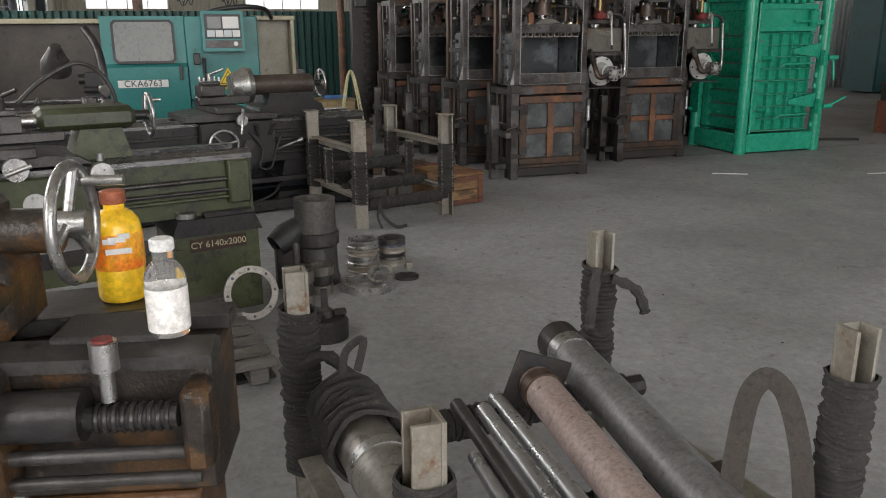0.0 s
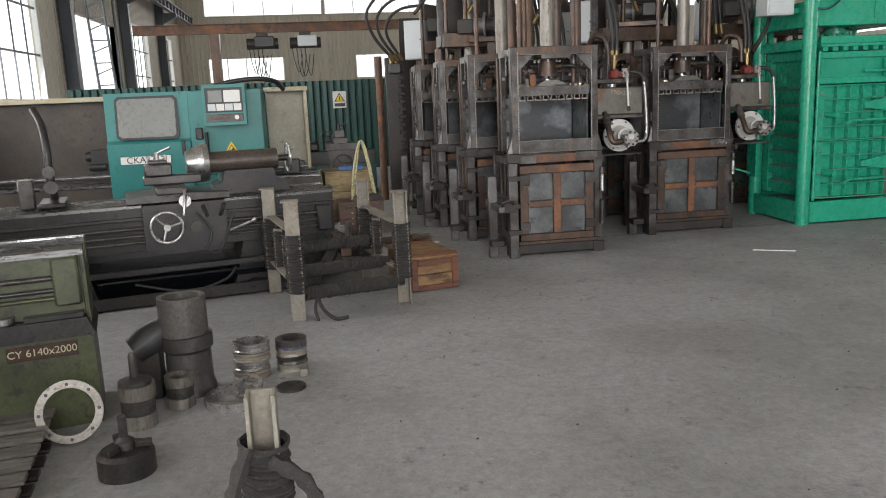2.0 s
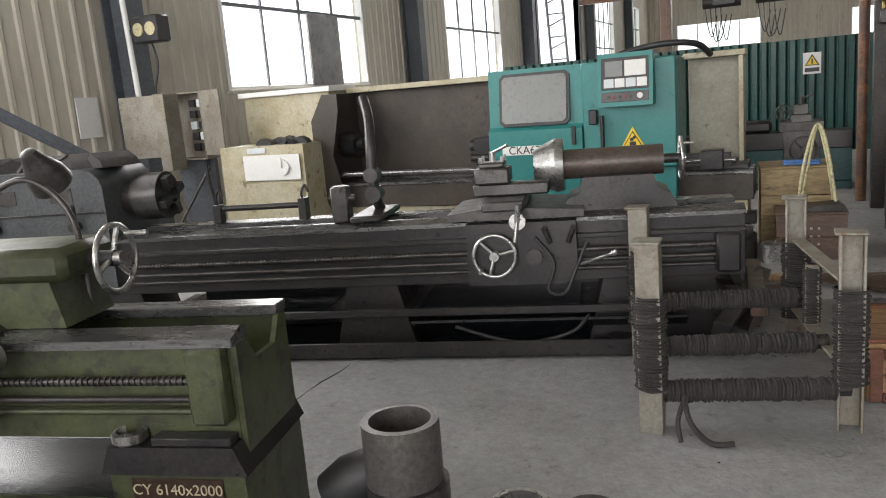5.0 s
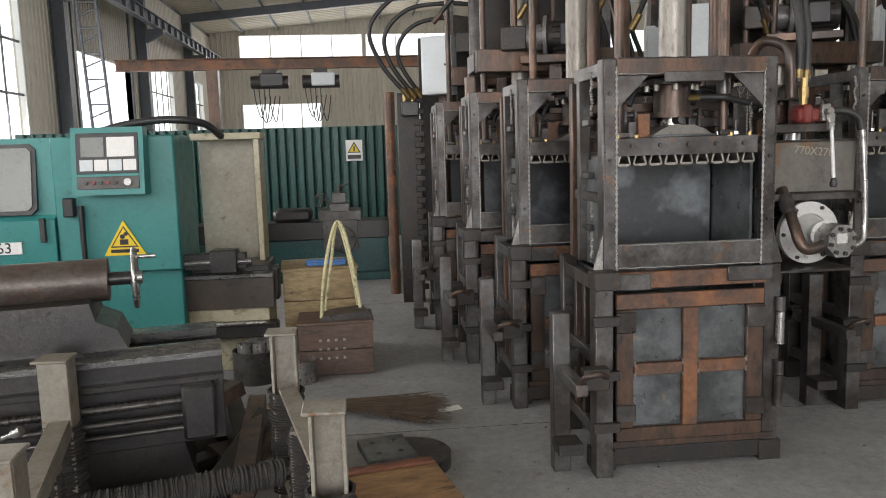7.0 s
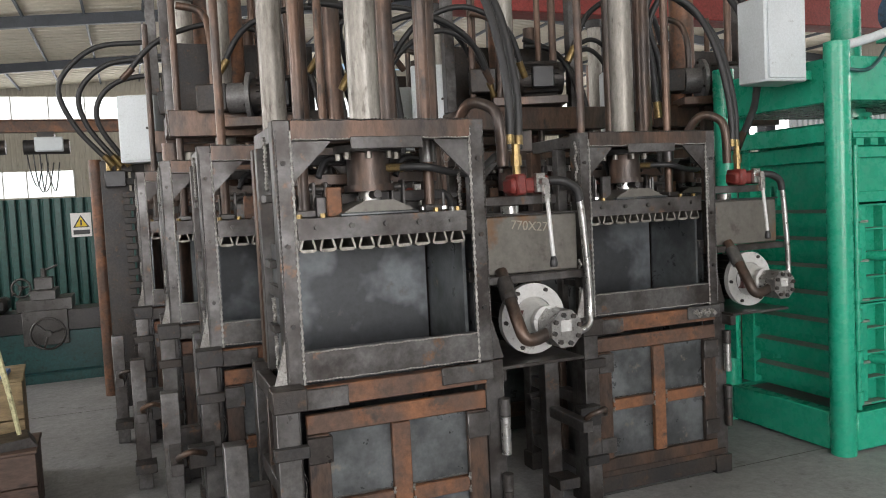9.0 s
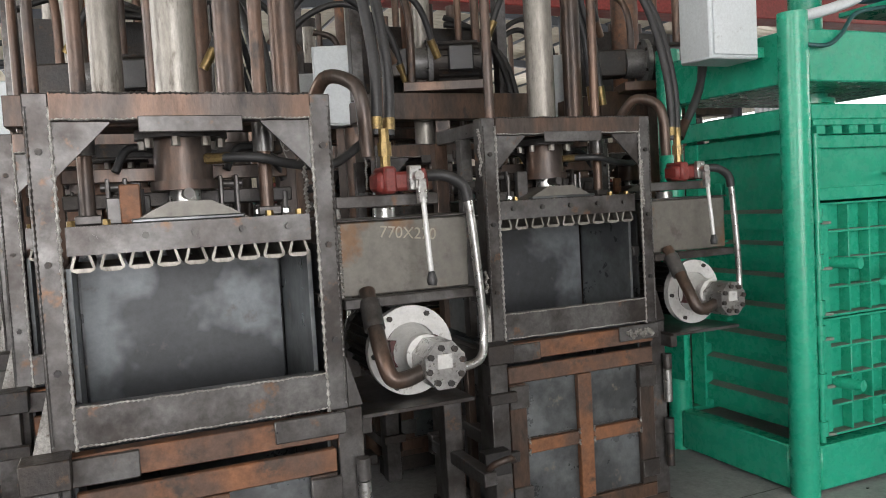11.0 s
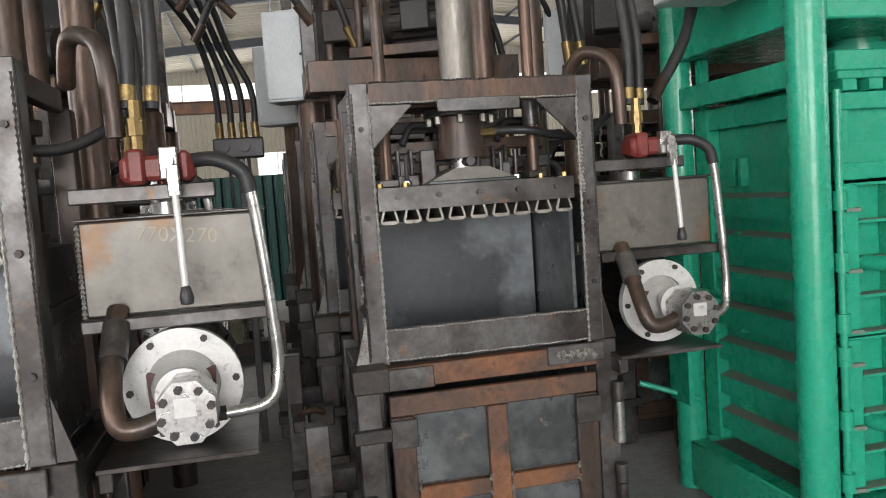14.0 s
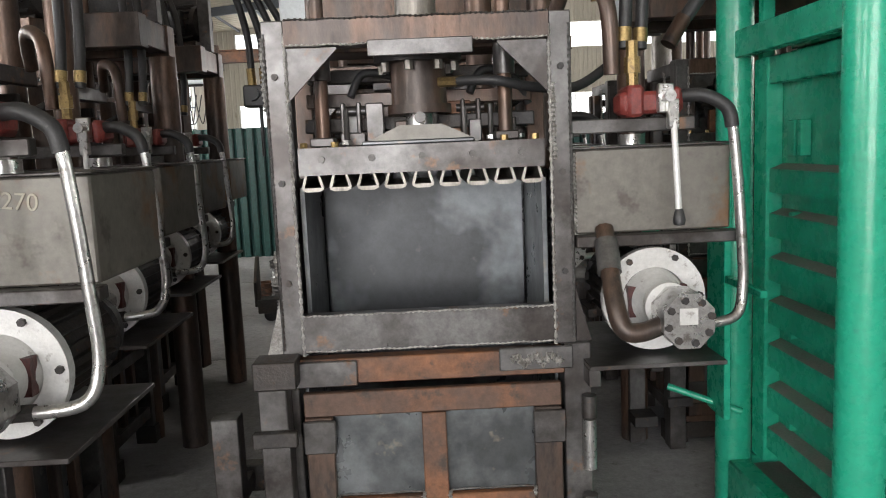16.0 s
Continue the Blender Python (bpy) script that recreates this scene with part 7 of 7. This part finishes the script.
tl = thing("steel_trolley", pose(4.62, 14.75, 0, 0, 0, 8), "low dark steel tray trolley with an upright end plate", "trolley")
part("tray_floor", box(-.42, .55, -.3, .3, .14, .17), DARK, tl)
part("tray_lip", box(-.42, .55, -.33, -.301, .1, .24), DARK, tl)
part("end_plate", Geo().prism([(-.3, .17), (.3, .17), (.3, .62), (.1, .62), (-.3, .42)], "x", -.45, -.421), DARK, tl)
for x in (-.3, .4):
    for y in (-.22, .22):
        part("wheel", bar((x, y - .03, .07), (x, y + .03, .07), .07), BLACK, tl)
cn = thing("oil_can", pose(4.64, 14.7, .171, 0, 0, 12), "dirty olive plastic oil can on the trolley", "can")
part("can_body", Geo().prism([(-.15, 0), (.15, 0), (.155, .3), (.11, .36), (-.11, .36), (-.155, .3)], "y", -.09, .09), surface("grimy_can", (.17, .17, .1), (.1, .1, .06), (.05, .05, .035), .5, 0, 5, 16, .8, .25, .05), cn)
part("can_cap", bar((.05, 0, .36), (.05, 0, .39), .028), BLACK, cn)
rng = random.Random(31)
for x, y, n in ((4.28, 15.5, 5), (4.5, 15.62, 7), (4.72, 15.55, 6), (4.6, 15.36, 4), (4.92, 15.6, 5), (4.4, 15.9, 7), (4.82, 15.9, 7)):
    for k in range(n):
        collar(pose(x + rng.uniform(-.008, .008), y, .1 * k), .105 - .01 * (k % 2), .095, .02, "bright grooved turned ring in a tall stack on the floor", CHROME if (k + n) % 3 else GREYIRON, "turned_ring", 2, "ring stacks behind the balers")
for z in (0, .06, .12):
    collar(pose(4.02, 15.9, z), .13, .055, .03, "rusty flat ring in a low stack", RUST, "rusty_ring", 0, "rusty ring stack")

# ---- far side to the east ----
cab = thing("green_locker", pose(20.0, 16.6, 0), "dark green steel tool cabinet with sheets on top", "cabinet")
part("cabinet_body", box(-2.6, 1.1, -.5, .5, .05, 2.6, b=.01), TEALD, cab)
for x in (-2.55, -1.82, -1.08, -.35, .38):
    part("cabinet_door", box(x, x + .7, -.525, -.501, .15, 2.55), TEALD, cab)
part("roof_sheet", box(-2.8, 1.3, -.7, .6, 2.601, 2.64), DARK, cab)
g = Geo()
for i in range(100):
    x = 20.5 + i * .16
    g.prism([(x, 16.62), (x + .05, 16.62), (x + .065, 16.58), (x + .145, 16.58), (x + .16, 16.62), (x + .16, 16.625), (x, 16.625)], "z", 0, 2.5)
solid("sheet_fence", g, FENCEM, "dark green corrugated sheet partition", "partition", kind="structure")
g = Geo()
for i in range(20):
    x = 16.8 + i * .16
    g.prism([(x, 18.52), (x + .05, 18.52), (x + .065, 18.48), (x + .145, 18.48), (x + .16, 18.52), (x + .16, 18.525), (x, 18.525)], "z", 0, 3.4)
solid("sheet_fence", g, BOXGREY, "pale corrugated sheet partition", "partition", kind="structure")
skip = thing("steel_trough", pose(13.2, 10.9, 0, 0, 0, -67), "long dark rusty steel trough on blocks", "trough")
for a in ((-.68, .68, -.5, -.47, .1, .68), (-.68, .68, .47, .5, .1, .68), (-.68, -.65, -.469, .469, .1, .68), (.65, .68, -.469, .469, .1, .68), (-.649, .649, -.469, .469, .1, .13)):
    part("trough_wall", box(*a), DARK, skip)
for a in ((-.54, -.47), (.47, .54)):
    part("rim", box(-.7, .7, a[0], a[1], .681, .71), BROWN, skip)
for x in (-.5, .5):
    part("block", box(x - .08, x + .08, -.4, .4, 0, .1), OLDWOOD, skip)
rc = thing("wooden_box", pose(11.3, 9.87, 0, 0, 0, -71), "open red-brown plywood box on the floor", "box")
for a in ((-.24, .24, -.26, -.245, .02, .52), (-.24, .24, .245, .26, .02, .48), (-.24, -.225, -.244, .244, .02, .5), (.225, .24, -.244, .244, .02, .5)):
    part("panel", box(*a), REDWOOD, rc)
for x in (-.21, .21):
    part("batten", box(x - .03, x + .03, -.28, -.2605, .0, .52), REDWOOD, rc)
for z in (.04, .49):
    part("batten", box(-.178, .178, -.28, -.2605, z - .03, z + .03), REDWOOD, rc)
part("floor_board", box(-.22, .22, -.24, .24, .02, .04), WOOD, rc)
rng = random.Random(12)
for i in range(14):
    x = 18.2 + i * .22 + rng.random() * .1
    solid("scrap_board", Geo().at(pose(x, 15.5 + rng.random() * .2, .0, -14 - rng.random() * 8, rng.uniform(-10, 10), 0)).box(-.07, .07, -.02, .02, .03, 1.3 + rng.random() * .6), (DARK, BROWN, OLDWOOD)[i % 3], "dark steel offcut leaning against the cabinet", "offcut", "leaning offcuts")
for i in range(10):
    x = 15.8 + rng.random() * 6
    y = 11.8 + rng.random() * 2.6
    solid("machine_scrap", Geo().at(pose(x, y, 0, 0, 0, rng.random() * 60)).box(-.35, .35, -.2, .2, 0, .45, b=.03).box(-.2, .1, -.15, .15, .45, .7, b=.03).cyl((-.1, -.24, .55), (-.1, .2, .55), .14), DARK if i % 2 else BROWN, "dark cast machine part heaped on the floor", "machine part", "heaped machine parts")
for x, y in ((9.6, 11.5), (9.9, 12.8)):
    solid("pipe_heap", Geo().cyl((x - .6, y, .09), (x + .9, y + .2, .09), .09).cyl((x - .6, y + .2, .09), (x + .9, y + .4, .09), .09).cyl((x - .6, y + .1, .25), (x + .9, y + .3, .25), .09), BROWN, "brown steel pipes lying on the floor", "pipes", "pipe heaps")
solid("flat_bar", Geo().at(pose(9.6, 9.5, .015, 0, 0, -20)).box(-.4, .4, -.04, .04, -.015, .02), DARK, "dark flat steel bar on the floor", "steel bar")
# overhead crane
cr = thing("overhead_crane", pose(0, 20, 0), "red overhead travelling crane spanning the hall", "crane", kind="structure")
part("bridge_girder", Geo().box(9, X1 - 1.2, -.35, .35, 5.6, 6.5, b=.02), surface("crane_red", (.28, .045, .04), (.22, .035, .03), (.12, .03, .03), .45, 0, 1, 6, .6, .08), cr)
part("end_truck", box(X1 - 1.3, X1 - .5, -1.5, 1.5, 6.3, 6.54), bpy.data.materials["crane_red"], cr)
for x, y in ((20.5, 14.5), (20.5, 23.0), (20.5, 31.5)):
    solid("steel_column", Geo().box(x - .2, x - .18, y - .15, y + .15, 0, EAVE + .6, b=0).box(x + .18, x + .2, y - .15, y + .15, 0, EAVE + .6, b=0).box(x - .18, x + .18, y - .01, y + .01, 0, EAVE + .6, b=0), COLM, "dark blue grey steel H column", "column", "steel columns", "structure")
solid("banner_cord", Geo().cyl((30.5, 22.01, 3.35), (30.5, 22.01, 9.2), .01).cyl((31.8, 22.01, 3.35), (31.8, 22.01, 9.1), .01), BLACK, "thin dark cords holding a banner", "cord")
solid("hanging_banner", box(30.4, 31.9, 22.0, 22.02, 2.75, 3.35), surface("red_banner", (.5, .04, .035), (.42, .035, .03), (.6, .3, .2), .6, 0, 3, 12, .5, .05), "red cloth banner hanging from the beam", "banner")
# scraps on the floor
rng = random.Random(21)
g = Geo()
for i in range(240):
    x, y = rng.uniform(1.5, 9), rng.uniform(2.0, 9)
    s = rng.uniform(.002, .007)
    g.at(pose(x, y, s * .4, 0, 0, rng.random() * 90)).box(-s, s, -s * .6, s * .6, -s * .4, s * .4, b=0)
solid("floor_chips", g, GREYIRON, "tiny metal chips and dust scattered on the floor", "debris", kind="stuff")
for x, y, a in ((6.2, 7.6, -30), (7.9, 7.0, -10)):
    solid("chalk_stick", Geo().at(pose(x, y, .006, 0, 0, a)).box(-.2, .2, -.006, .006, -.005, .005), SIGNW, "thin pale welding rod on the floor", "welding rod", "dropped welding rods")

crack = Geo()
rng = random.Random(2)
pts = [(-.55 + rng.uniform(-.025, .025), 3.4 + k * .16, -.003) for k in range(24)]
crack.tube(pts, .006, n=6, smooth_path=False, wob=.4)
solid("floor_crack", crack, BLACK, "thin dark crack in the concrete floor", "crack", kind="structure")
for k in range(3):
    y = 3.0 + k * 4.0
    solid("floor_joint", box(1.5, 30, y + 6.0, y + 6.006, .0, .0015, b=0), GREYIRON, "fine saw-cut joint line in the concrete", "joint", kind="structure")
